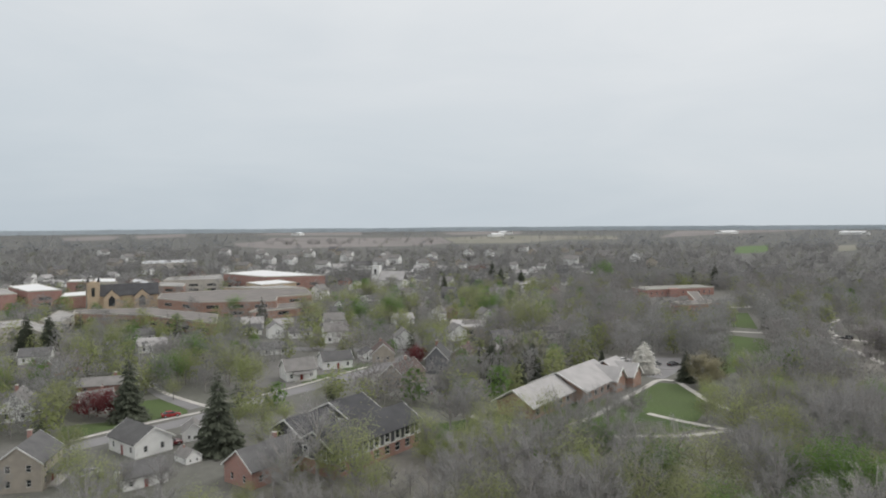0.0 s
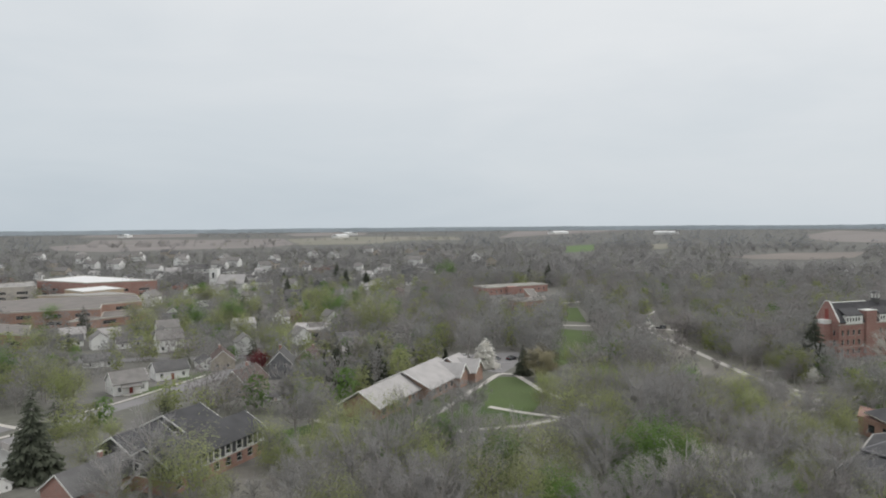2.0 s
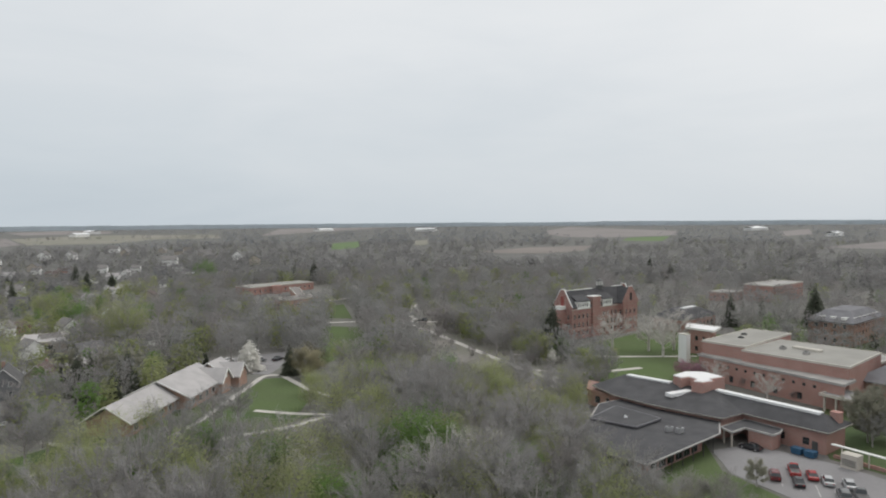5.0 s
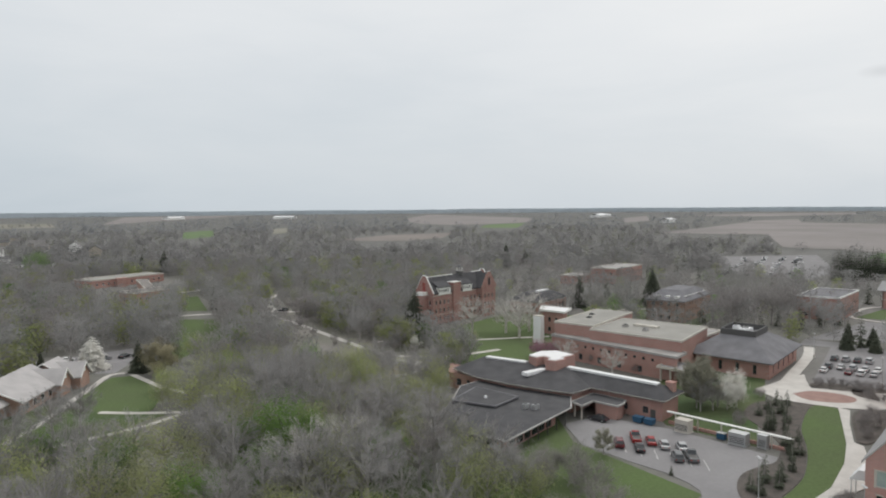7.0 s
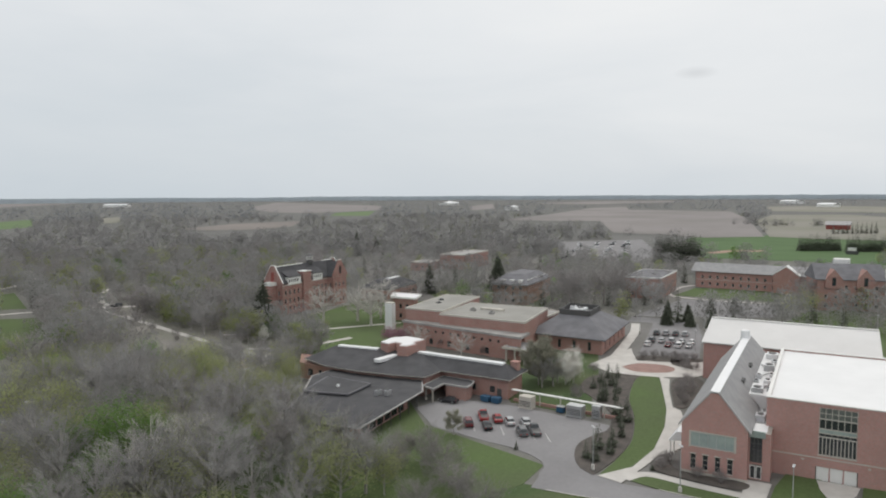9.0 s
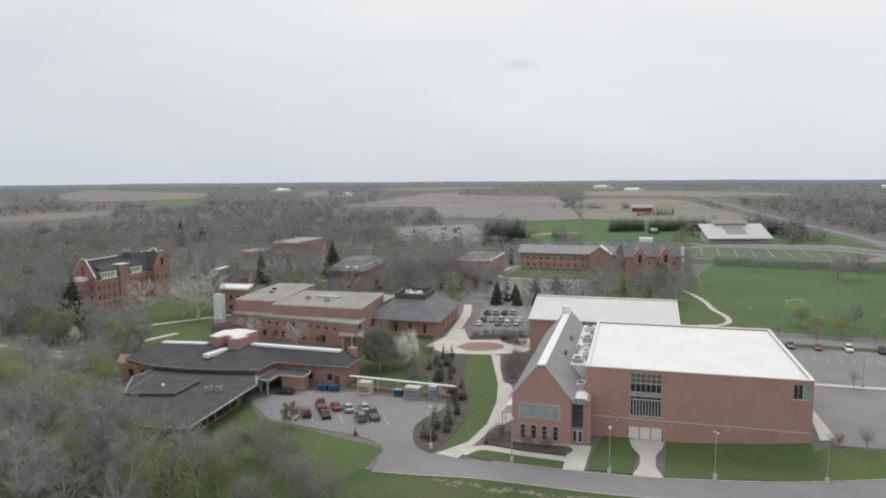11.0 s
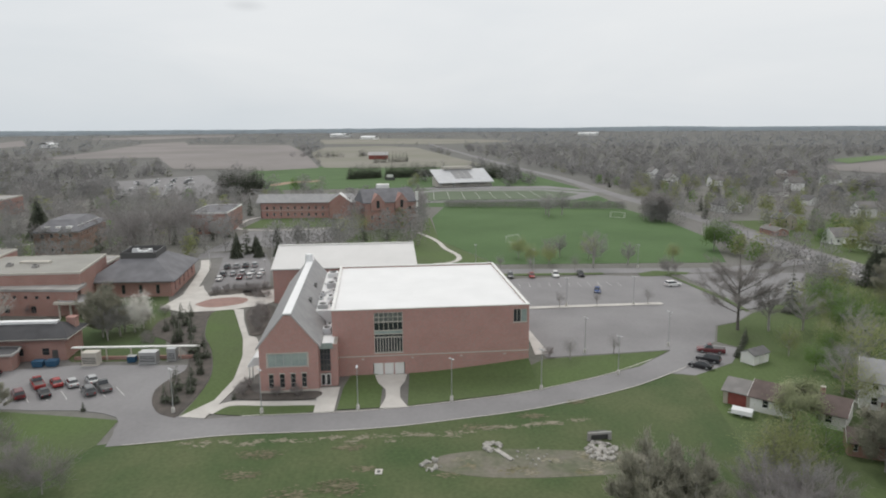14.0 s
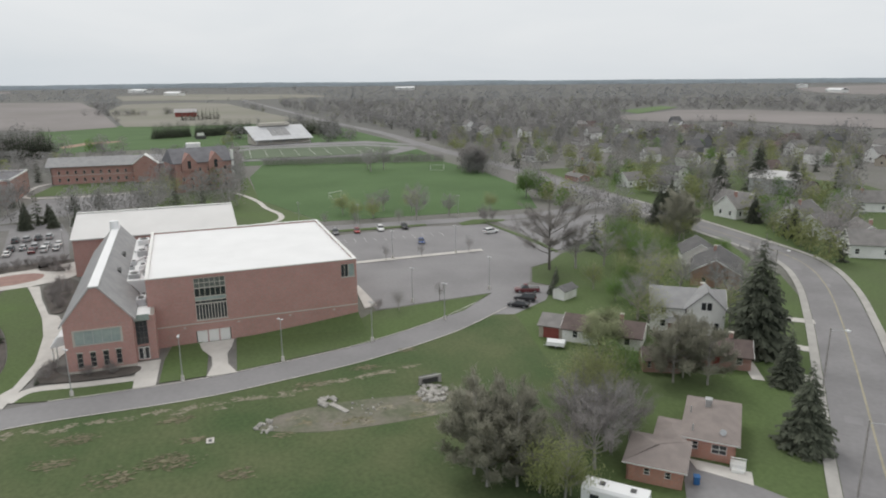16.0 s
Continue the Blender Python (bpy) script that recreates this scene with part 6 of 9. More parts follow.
# the last houses of the town, far out
def last_house(w, d, h, siding, roofing, label):
    t = thing("house", Matrix(), label, "house", "houses")
    part("wall", across(bmesh.new(), [(-d / 2, 0), (d / 2, 0), (d / 2, h), (0, h + d * 0.35), (-d / 2, h)], -w / 2, w / 2), siding, t)
    part("roof", across(bmesh.new(), [(-d / 2 - 0.4, h - 0.3), (0, h + d * 0.35), (d / 2 + 0.4, h - 0.3), (d / 2 + 0.4, h), (0, h + d * 0.35 + 0.3), (-d / 2 - 0.4, h)], -w / 2 - 0.3, w / 2 + 0.3), roofing, t)
    return t


LAST = [last_house(13, 9, 5.5, SIDING_WHITE, HOUSE_PALE, "distant white house with a pale roof"), last_house(15, 9, 4.0, SIDING_TAN, HOUSE_PALE, "distant tan house with a pale roof"), last_house(12, 9, 5.0, SIDING_TAN, HOUSE_GREY, "distant tan house with a grey roof")]
last_used = set()
for i in range(90):
    a, d = radians(rnd.uniform(-40, 32)), rnd.uniform(560, 1250)
    x, y = -math.sin(a) * d, math.cos(a) * d
    if any(math.hypot(x - p, y - q) < 30 for p, q in spots) or any(inside(x, y, o) for _, _, o in FIELDS) or (a < radians(-18) and rnd.random() < 0.97):
        continue
    spots.append((x, y))
    kind = rnd.choice((0, 0, 1, 2))
    ob = copy_thing(LAST[kind], Matrix()) if kind in last_used else LAST[kind]
    last_used.add(kind)
    s = rnd.uniform(1.0, 1.3)
    ob.matrix_basis = pose(x, y, 0, 0, 0, rnd.choice((-20, 70))) @ Matrix.Diagonal((s, s, s, 1))

# across the main road
for kind, x, y, turn, s in ((7, 193, -164, 100, 1.15), (5, 199, -168, 10, 1.2), (7, 176, -174, 110, 1.1), (5, 160, -166, 105, 1.1), (5, 138, -160, 60, 1.1), (7, 145, -166, 150, 1.1), (7, 187, -214, 60, 1.05), (0, 367, -166, 10, 1.2), (4, 288, -152, 5, 0.8), (1, 303, -164, 5, 0.9), (0, 246, -172, 5, 1.2),
                            (5, 264, -166, 95, 1.0), (4, 190, -232, 60, 0.9), (0, 158, -205, 60, 0.9)):
    copy_thing(HOMES[kind], pose(x, y, 0, 0, 0, turn)).scale = (s, s, s)
for i in range(54):
    x, y = rnd.uniform(190, 620), rnd.uniform(-440, -165)
    if y > -150 - 0.05 * x or any(math.hypot(x - p, y - q) < 18 for p, q in spots):
        continue
    spots.append((x, y))
    far_home(rnd.choice((0, 1, 1, 2, 3)), x, y, rnd.choice((5, 95, 185)) + rnd.uniform(-6, 6), rnd.uniform(0.8, 1.1))

# the grey apartment house below the street
APT = thing("apartment_house", pose(-14.5, 137.5, 0, 0, 0, 53), "grey two-storey apartment house with charcoal roofs and white windows", "house")


def surround(w, h):
    """A broad white board round a window, shared by all windows of that size."""
    if ("surround", w, h) not in SHARED:
        SHARED["surround", w, h] = as_mesh("surround", pierced(bmesh.new(), -0.2, w + 0.2, -0.2, h + 0.2, -0.06, -0.004, [(0.06, w - 0.06, 0.06, h - 0.06)]), TRIM)
    return SHARED["surround", w, h]


def apt_block(x0, x1, y0, y1, h, rise):
    hol = [(x, x + 1.6, z, z + 1.75) for z in (0.8, 3.3) for x in np.arange(x0 + 1.6, x1 - 1.6, 3.2)]
    for place, length, holes in ((pose(x0, y0, 0), x1 - x0, [(a - x0, b - x0, c, d) for a, b, c, d in hol]), (pose(x1, y1, 0, 0, 0, 180), x1 - x0, []), (pose(x1, y0, 0, 0, 0, 90), y1 - y0, [(2, 3.4, 3.3, 5.1), (y1 - y0 - 3.4, y1 - y0 - 2.0, 3.3, 5.1)]), (pose(x0, y1, 0, 0, 0, -90), y1 - y0, [(2, 3.4, 3.3, 5.1), (y1 - y0 - 3.4, y1 - y0 - 2.0, 3.3, 5.1)])):
        for z0, z1, material in ((0, 2.9, BRICK_OLD), (2.9, h, SIDING_CHARCOAL)):
            bm = pierced(bmesh.new(), 0, length, z0, z1, 0, 0.3, [tuple(float(v) for v in q) for q in holes if z0 <= q[2] < z1])
            part("wall", bm, material, APT).matrix_basis = place
        part("band", boxes((0, length, -0.08, -0.002, 2.8, 3.0)), TRIM, APT).matrix_basis = place
        for a, b, z0, z1 in holes:
            one, glass = window_meshes(round(float(b - a), 2), round(float(z1 - z0), 2), 1, 2, TRIM)
            win = piece("window", one, APT, place @ pose(float(a), 0, z0))
            piece("pane", glass, win, Matrix())
            if z0 > 2:
                piece("surround", surround(round(float(b - a), 2), round(float(z1 - z0), 2)), win, Matrix())
    m2 = (y0 + y1) / 2
    part("roof", across(bmesh.new(), [(y0 - 0.5, h - 0.2), (m2, h + rise), (y1 + 0.5, h - 0.2), (y1 + 0.5, h), (m2, h + rise + 0.22), (y0 - 0.5, h)], x0 - 0.4, x1 + 0.4), SHINGLE_DARK, APT, "charcoal shingled roof")
    for x in (x0, x1 - 0.3):
        part("gable", across(bmesh.new(), [(y0, h), (y1, h), (m2, h + rise - 0.05)], x, x + 0.3), SIDING_CHARCOAL, APT)
    for x in (x0 - 0.5, x1 + 0.4):
        part("verge_board", across(bmesh.new(), [(y0 - 0.5, h - 0.35), (m2, h + rise - 0.15), (y1 + 0.5, h - 0.35), (y1 + 0.5, h + 0.02), (m2, h + rise + 0.24), (y0 - 0.5, h + 0.02)], x, x + 0.1), TRIM, APT)


apt_block(-12, 14, -1, 9.5, 5.4, 2.9)
apt_block(-9, 2, 11.5, 21, 5.2, 2.7)
apt_block(5, 15, 11.5, 24, 5.4, 2.9)
for x in (-6, 7):
    part("link_roof", boxes((x, x + 5, 9.6, 13, 5.2, 5.5)), SHINGLE_DARK, APT)
    part("link_wall", boxes((x + 0.3, x + 4.7, 9.9, 12.6, 0, 5.2)), SIDING_CHARCOAL, APT)
house(pose(-34.4, 130, 0, 0, 0, 54), 13, 8, 3.6, 0.75, BRICK_OLD, HOUSE_GREY, "brick house with a grey roof under the trees", porch=False)

# near houses on the right
RANCH = thing("brick_ranch_house", pose(66, -51, 0, 0, 0, -130.4), "single-storey red-brick ranch house with low brown roofs", "house")
for x0, x1, y0, y1, h, rise in ((0.5, 6.7, 0.6, 12.1, 2.9, 0.9), (-5.2, 1.2, -7.7, -0.7, 2.6, 1.0), (-2.6, 0.48, -0.68, 4.6, 2.62, 0.6)):
    hol = [(0.9, 1.8, 1.2, 2.3), (3.4, 5.2, 1.0, 2.3)] if x1 > 5 else [(2.0, 2.7, 1.1, 2.0), (4.4, 5.1, 1.1, 2.0)] if x0 < -5 else []
    for place, length, holes in ((pose(x0, y0, 0), x1 - x0, hol), (pose(x1, y0, 0, 0, 0, 90), y1 - y0, []), (pose(x1, y1, 0, 0, 0, 180), x1 - x0, []), (pose(x0, y1, 0, 0, 0, -90), y1 - y0, [])):
        o = part("wall", pierced(bmesh.new(), 0, length, 0, h, 0, 0.25, holes), BRICK_RANCH, RANCH)
        o.matrix_basis = place
        for a, b, z0, z1 in holes:
            one, glass = window_meshes(round(b - a, 2), round(z1 - z0, 2), 2 if b - a > 1.5 else 1, 2, TRIM)
            win = piece("window", one, RANCH, place @ pose(a, 0, z0))
            piece("pane", glass, win, Matrix())
    e = 0.5
    bm = bmesh.new()
    a = min(x1 - x0, y1 - y0) / 2 + e
    ends = ((x0 + a, (y0 + y1) / 2), (x1 - a, (y0 + y1) / 2)) if x1 - x0 > y1 - y0 else (((x0 + x1) / 2, y0 + a), ((x0 + x1) / 2, y1 - a + 0.02))
    ring = ((x0 - e, y0 - e), (x1 + e, y0 - e), (x1 + e, y1 + e), (x0 - e, y1 + e))
    vs = [bm.verts.new((*p, h)) for p in ring] + [bm.verts.new((*p, h + rise)) for p in ends]
    order = ((0, 1, 5, 4), (1, 2, 5), (2, 3, 4, 5), (3, 0, 4)) if x1 - x0 > y1 - y0 else ((0, 1, 4), (1, 2, 5, 4), (2, 3, 5), (3, 0, 4, 5))
    for f in order + ((3, 2, 1, 0),):
        bm.faces.new([vs[i] for i in f])
    part("roof", bm, SHINGLE_RANCH, RANCH, "low brown shingled hipped roof")
    part("eave_board", boxes((x0 - e, x1 + e, y0 - e, y1 + e, h - 0.16, h - 0.02)), TRIM, RANCH)
part("chimney", boxes((2.6, 3.3, 8.2, 9.0, 3.2, 4.6), (2.5, 3.4, 8.1, 9.1, 4.6, 4.72)), STEEL, RANCH)
for x, y, r in ((3.3, 9.6, 0.12), (0.9, 6.8, 0.08), (1.5, 1.6, 0.1)):
    part("vent_pipe", tube(bmesh.new(), (x, y, 3.1), (x, y, 4.1), r, r), STEEL, RANCH)
part("satellite_dish", tube(bmesh.new(), (5.0, 1.9, 3.5), (5.1, 1.6, 3.65), 0.12, 0.42, 12), STEEL, RANCH)
part("porch_step", boxes((6.2, 8.0, -0.8, 0.5, 0, 0.9), (6.4, 7.8, -1.4, -0.8, 0, 0.5)), TRIM, RANCH)
for k in range(6):
    part("rail_post", boxes((6.2 + 0.34 * k, 6.26 + 0.34 * k, -0.8, -0.74, 0.9, 1.8)), TRIM, RANCH)
part("rail", boxes((6.2, 8.0, -0.82, -0.72, 1.8, 1.88)), TRIM, RANCH)
BIN = thing("wheeled_bin", pose(60, -49.4, 0.1, 0, 0, -120), "blue plastic wheeled bin beside the brick garage", "bin")
part("body", boxes((-0.33, 0.33, -0.38, 0.38, 0.08, 1.0)), BIN_BLUE, BIN)
part("lid", boxes((-0.37, 0.37, -0.42, 0.42, 1.0, 1.08)), BIN_BLUE, BIN)
slab("driveway_ranch", [(64.4, -51.6), (61.2, -48.6), (57, -46), (48, -36), (40, -42), (50, -60), (57.4, -56)], 0.1, ASPHALT_DARK, "dark asphalt driveway of the ranch house", "driveway")
slab("patio_ranch", [(65, -52), (60, -57.3), (57.6, -55.6), (62.6, -51.4)], 0.16, CONCRETE, "concrete terrace at the ranch house", "patio")
slab("steps_front", [(92, -74), (88, -79), (82, -76), (81, -77.6), (88.6, -81.4), (94, -76)], 0.16, CONCRETE, "angled concrete front walk", "path")
for a, b in (((82, -82.6), (79, -85)), ((104, -101), (100, -106)), ((92, -91), (88.5, -95))):
    strip("drive_apron", [a, ((a[0] + b[0]) / 2, (a[1] + b[1]) / 2), b], 2.6, 0.15, CONCRETE, "concrete driveway apron", "driveway")
RV = thing("caravan", pose(58.4, -37.6, 0.06, 0, 0, -132.7), "white travel trailer parked behind the garage", "caravan")
part("body", across(bmesh.new(), [(-1.2, 0.5), (1.2, 0.5), (1.25, 2.6), (1.0, 2.9), (-1.0, 2.9), (-1.25, 2.6)], -3.6, 3.6), METAL_WHITE, RV)
for x in (-1.8, 1.6):
    part("roof_hatch", boxes((x, x + 0.6, -0.3, 0.3, 2.9, 3.05)), FRAME_DARK, RV)
for x in (-2.6, 0.3, 1.9):
    part("window", boxes((x, x + 1.0, -1.29, -1.22, 1.4, 2.1)), GLASS, RV)
for y in (-1.15, 0.95):
    part("wheel", tube(bmesh.new(), (0, y, 0.35), (0, y + 0.2, 0.35), 0.35, 0.35, 12), RUBBER, RV)
house(pose(104.6, -62.4, 0, 0, 0, -130.6), 14, 7.4, 2.6, 0.42, SIDING_WHITE, SHINGLE_BROWN, "low white house with a dark brown roof", porch=False)
WHITE = house(pose(106.5, -81, 0, 0, 0, -122), 13, 8.5, 5.0, 0.6, SIDING_WHITE, SHINGLE_GREY, "white two-storey house with a pale roof and a tall front gable", 2)
part("front_gable", along(bmesh.new(), [(-0.2, 0), (6.4, 0), (6.4, 5.4), (3.1, 8.5), (-0.2, 5.4)], -5.6, 0), SIDING_WHITE, WHITE)
part("gable_roof", along(bmesh.new(), [(-0.8, 4.95), (3.1, 8.6), (7.0, 4.95), (7.0, 5.15), (3.1, 8.85), (-0.8, 5.15)], -6.0, 0.2), SHINGLE_GREY, WHITE)
for x, z in ((2.2, 5.2), (3.2, 5.2), (0.8, 1.4), (2.7, 1.4), (4.6, 1.4)):
    part("window", boxes((x, x + 0.8, -5.66, -5.6, z, z + 1.4)), GLASS, WHITE)
part("red_door", boxes((-3.4, -1.8, -4.34, -4.26, 0.05, 2.4)), SIDING_RED, WHITE, "wide dark red door")
BROWN = house(pose(90.4, -75.5, 0, 0, 0, -125), 10.5, 6.8, 2.5, 0.45, BRICK_OLD, SHINGLE_BROWN, "low brick house with a dark brown roof under pines", porch=False)
house(pose(131, -107, 0, 0, 0, -40), 15, 10.5, 3.6, 0.55, BRICK_TAN, HOUSE_GREY, "tan brick house with a grey shingled roof", porch=False)
copy_thing(HOMES[0], pose(146, -113, 0, 0, 0, -30))
copy_thing(BROWN, pose(90.8, -64.8, 0, 0, 0, -115)).scale = (0.56, 0.7, 0.86)
GAR = thing("garage", pose(110.7, -55.5, 0, 0, 0, -130), "small tan garage with a wide dark red door", "garage")
part("wall", boxes((-2.3, -1.5, -3.4, -3.2, 0, 2.5), (1.5, 2.3, -3.4, -3.2, 0, 2.5), (-1.5, 1.5, -3.4, -3.2, 2.15, 2.5), (-2.3, -2.1, -3.2, 3.2, 0, 2.5), (2.1, 2.3, -3.2, 3.2, 0, 2.5), (-2.3, 2.3, 3.2, 3.4, 0, 2.5)), SIDING_TAN, GAR)
part("garage_door", boxes((-1.5, 1.5, -3.32, -3.26, 0.02, 2.15)), SIDING_RED, GAR, "wide dark red door")
part("roof", across(bmesh.new(), [(-3.8, 2.3), (0, 3.6), (3.8, 2.3), (3.8, 2.45), (0, 3.8), (-3.8, 2.45)], -2.6, 2.6), HOUSE_PALE, GAR)
for x in (-2.3, 2.15):
    part("gable", across(bmesh.new(), [(-3.4, 2.5), (3.4, 2.5), (0, 3.55)], x, x + 0.15), SIDING_TAN, GAR)
BOAT = thing("covered_boat", pose(104, -52.4, 0.1, 0, 0, -125), "boat under a white cover beside the garage", "boat")
part("cover", across(bmesh.new(), [(-1.1, 0.5), (1.1, 0.5), (0.9, 1.1), (0, 1.5), (-0.9, 1.1)], -1.6, 1.6), METAL_WHITE, BOAT, "white tarpaulin cover")
part("trailer", boxes((-2.2, 1.7, -0.7, -0.6, 0.3, 0.42), (-2.2, 1.7, 0.6, 0.7, 0.3, 0.42), (-0.1, 0.1, -1.1, 1.1, 0.1, 0.42)), STEEL, BOAT)
SHED = thing("garden_shed", pose(129.6, -66.8, 0, 0, 0, -60), "white garden shed with a grey gabled roof", "shed")
part("wall", boxes((-2.4, 2.4, -1.5, 1.5, 0, 2.1)), SIDING_WHITE, SHED)
part("roof", across(bmesh.new(), [(-1.8, 2.0), (0, 2.9), (1.8, 2.0), (1.8, 2.12), (0, 3.05), (-1.8, 2.12)], -2.6, 2.6), HOUSE_GREY, SHED)
for x in (-2.4, 2.3):
    part("gable", across(bmesh.new(), [(-1.5, 2.1), (1.5, 2.1), (0, 2.85)], x, x + 0.1), SIDING_WHITE, SHED)
part("door", boxes((-0.7, 0.7, -1.56, -1.5, 0.05, 1.9)), TRIM, SHED)
BARN = thing("pole_barn", pose(231, -213, 0, 0, 0, 38) @ Matrix.Diagonal((1.25, 1.15, 1, 1)), "grey metal barn with a pale roof", "barn")
part("wall", boxes((-7, 7, -5, 5, 0, 6)), METAL_GREY, BARN)
part("roof", across(bmesh.new(), [(-5.5, 5.8), (0, 8.6), (5.5, 5.8), (5.5, 6.0), (0, 8.85), (-5.5, 6.0)], -7.4, 7.4), FIELD_ROOF, BARN)
for x in (-7, 6.8):
    part("gable", across(bmesh.new(), [(-5, 6), (5, 6), (0, 8.5)], x, x + 0.2), METAL_GREY, BARN)
part("barn_door", boxes((-2, 2, -5.1, -5.0, 0.1, 4)), TRIM, BARN)

# ---- town centre blocks ----
CH = thing("church", pose(-197.5, 399, 0, 0, 0, 24) @ Matrix.Diagonal((1.08, 1.0, 0.84, 1)), "yellow stone church with a square tower and dark roofs", "church")
part("nave", boxes((-4, 26, 0, 14, 0, 9)), STONE_TAN, CH)
part("roof", across(bmesh.new(), [(-0.6, 8.8), (7, 16), (14.6, 8.8), (14.6, 9.2), (7, 16.5), (-0.6, 9.2)], -4.5, 26.5), SHINGLE_DARK, CH)
tw = part("tower", boxes((-9, -3, -1, 5, 0, 19)), STONE_TAN, CH, "square yellow stone tower")
for x, y in ((-9, -1), (-3.9, -1), (-9, 4.1), (-3.9, 4.1)):
    part("pinnacle", tube(bmesh.new(), (x + 0.45, y + 0.45, 19), (x + 0.45, y + 0.45, 22), 0.7, 0.05, 6), SHINGLE_DARK, tw)
part("belfry_window", boxes((-6.8, -5.2, -1.08, -1.0, 9, 15)), GLASS, tw)
for x in (3, 18):
    part("transept", along(bmesh.new(), [(x - 4, 0), (x + 4, 0), (x + 4, 8), (x, 13), (x - 4, 8)], -3, 4), STONE_TAN, CH)
    part("transept_roof", along(bmesh.new(), [(x - 4.5, 7.8), (x, 13.2), (x + 4.5, 7.8), (x + 4.5, 8.2), (x, 13.7), (x - 4.5, 8.2)], -2.6, 7), SHINGLE_DARK, CH)
    w = part("window", along(bmesh.new(), [(x - 1.6, 2), (x + 1.6, 2), (x + 1.6, 7), (x, 9.4), (x - 1.6, 7)], -3.08, -3.0), GLASS, CH)
WC = thing("white_church", pose(-50, 512, 0, 0, 0, -15) @ Matrix.Diagonal((0.72, 0.72, 1.0, 1)), "white chapel with a square tower and grey roof", "church")
part("tower", boxes((-4, 4, -4, 4, 0, 17)), SIDING_WHITE, WC)
part("tower_cap", boxes((-4.3, 4.3, -4.3, 4.3, 17, 17.5)), TRIM, WC)
part("nave", boxes((4, 30, -6, 8, 0, 7)), SIDING_WHITE, WC)
part("roof", across(bmesh.new(), [(-7, 6.8), (1, 13), (9, 6.8), (9, 7.2), (1, 13.5), (-7, 7.2)], 4, 31), SHINGLE_PALE, WC)
part("window", boxes((-1, 1, -4.1, -4.0, 11, 15)), GLASS, WC)
TOWN_OUTLINES = []
for outline, h, mat, roof_m, words in (
    ([(-182, 335), (-144, 327), (-99, 296), (-108, 326), (-153, 353), (-187, 346)], 5.5, BRICK_TAN, ROOF_BROWN, "long orange-brick school wing with a worn brown flat roof"),
    ([(-158, 377), (-129, 357), (-89, 362), (-93, 382), (-76, 393), (-86, 428), (-136, 424), (-166, 402)], 8.0, BRICK_TAN, ROOF_BROWN, "two-storey orange-brick school block"),
    ([(-99, 345), (-78, 362), (-71, 376), (-75.6, 391), (-92, 381), (-88.6, 361.6), (-98, 359)], 4.0, BRICK_TAN, ROOF_BROWN, "single-storey orange-brick school wing"),
    ([(-170, 528), (-128, 490), (-87, 502), (-149, 565)], 11.0, BRICK_OLD, MEMBRANE, "brick block with a bright white flat roof"),
    ([(-135, 467), (-119, 446), (-100, 464), (-117, 487)], 9.0, STONE_TAN, MEMBRANE, "pale block with a white roof"),
    ([(-142, 441), (-112, 431), (-88, 436), (-110, 456)], 8.0, STONE_TAN, ROOF_TAR, "pale school block with tall windows"),
    ([(-193, 457), (-172, 451), (-180, 477), (-202, 488)], 8.0, BRICK_TAN, ROOF_TAR, "pinkish brick shop block with a grey roof"),
    ([(-200, 488), (-161, 498), (-177, 543), (-208, 518)], 9.0, LIMESTONE, ROOF_TAR, "grey flat-roofed commercial block"),
    ([(-266, 482), (-249, 485.6), (-260, 506), (-274, 502)], 9.0, BRICK_OLD, MEMBRANE, "old brick shop block with a white parapet"),
    ([(-240, 468), (-223, 467), (-239, 497), (-254, 499)], 10.0, LIMESTONE, MEMBRANE, "pale stone shop block"),
    ([(-231, 503), (-211, 487), (-215, 502), (-241, 535)], 7.0, LIMESTONE, METAL_GREY, "pale shed with a grey roof behind the church"),
    ([(-245, 402), (-230, 411), (-272, 457), (-278, 436)], 10.0, BRICK_OLD, MEMBRANE, "old brick shop block with a white roof"),
    ([(-223, 397), (-213, 406), (-226, 431), (-234, 422)], 7.0, BRICK_OLD, MEMBRANE, "low brick shop with a white roof"),
    ([(-256, 394), (-250, 400), (-278, 432), (-288, 428)], 9.0, BRICK_OLD, ROOF_TAR, "old brick row of town shops"),
    ([(-180, 303), (-165, 291), (-177, 327), (-192, 341)], 6.0, LIMESTONE, ROOF_TAR, "pale flat-roofed block beside the car deck"),
    ([(-188, 279), (-178, 288), (-156, 267), (-167, 287), (-189, 308), (-200, 298)], 6.0, LIMESTONE, ROOF_TAR, "pale two-storey car deck with dark bands"),
    ([(-335, 757), (-286, 795), (-313, 861), (-363, 829)], 6.0, LIMESTONE, METAL_GREY, "long pale industrial shed"),
    ([(2, 292), (17, 287), (19, 309), (4, 313)], 4.0, SIDING_TAN, SHINGLE_PALE, "long low tan apartment building"),
):
    TOWN_OUTLINES.append(outline)
    block("town_block", outline, h, mat, (1.2, 4.6) if h > 6 else (1.4,), roof_m, words, LIMESTONE, 12.5, w=6.5, hh=1.8)

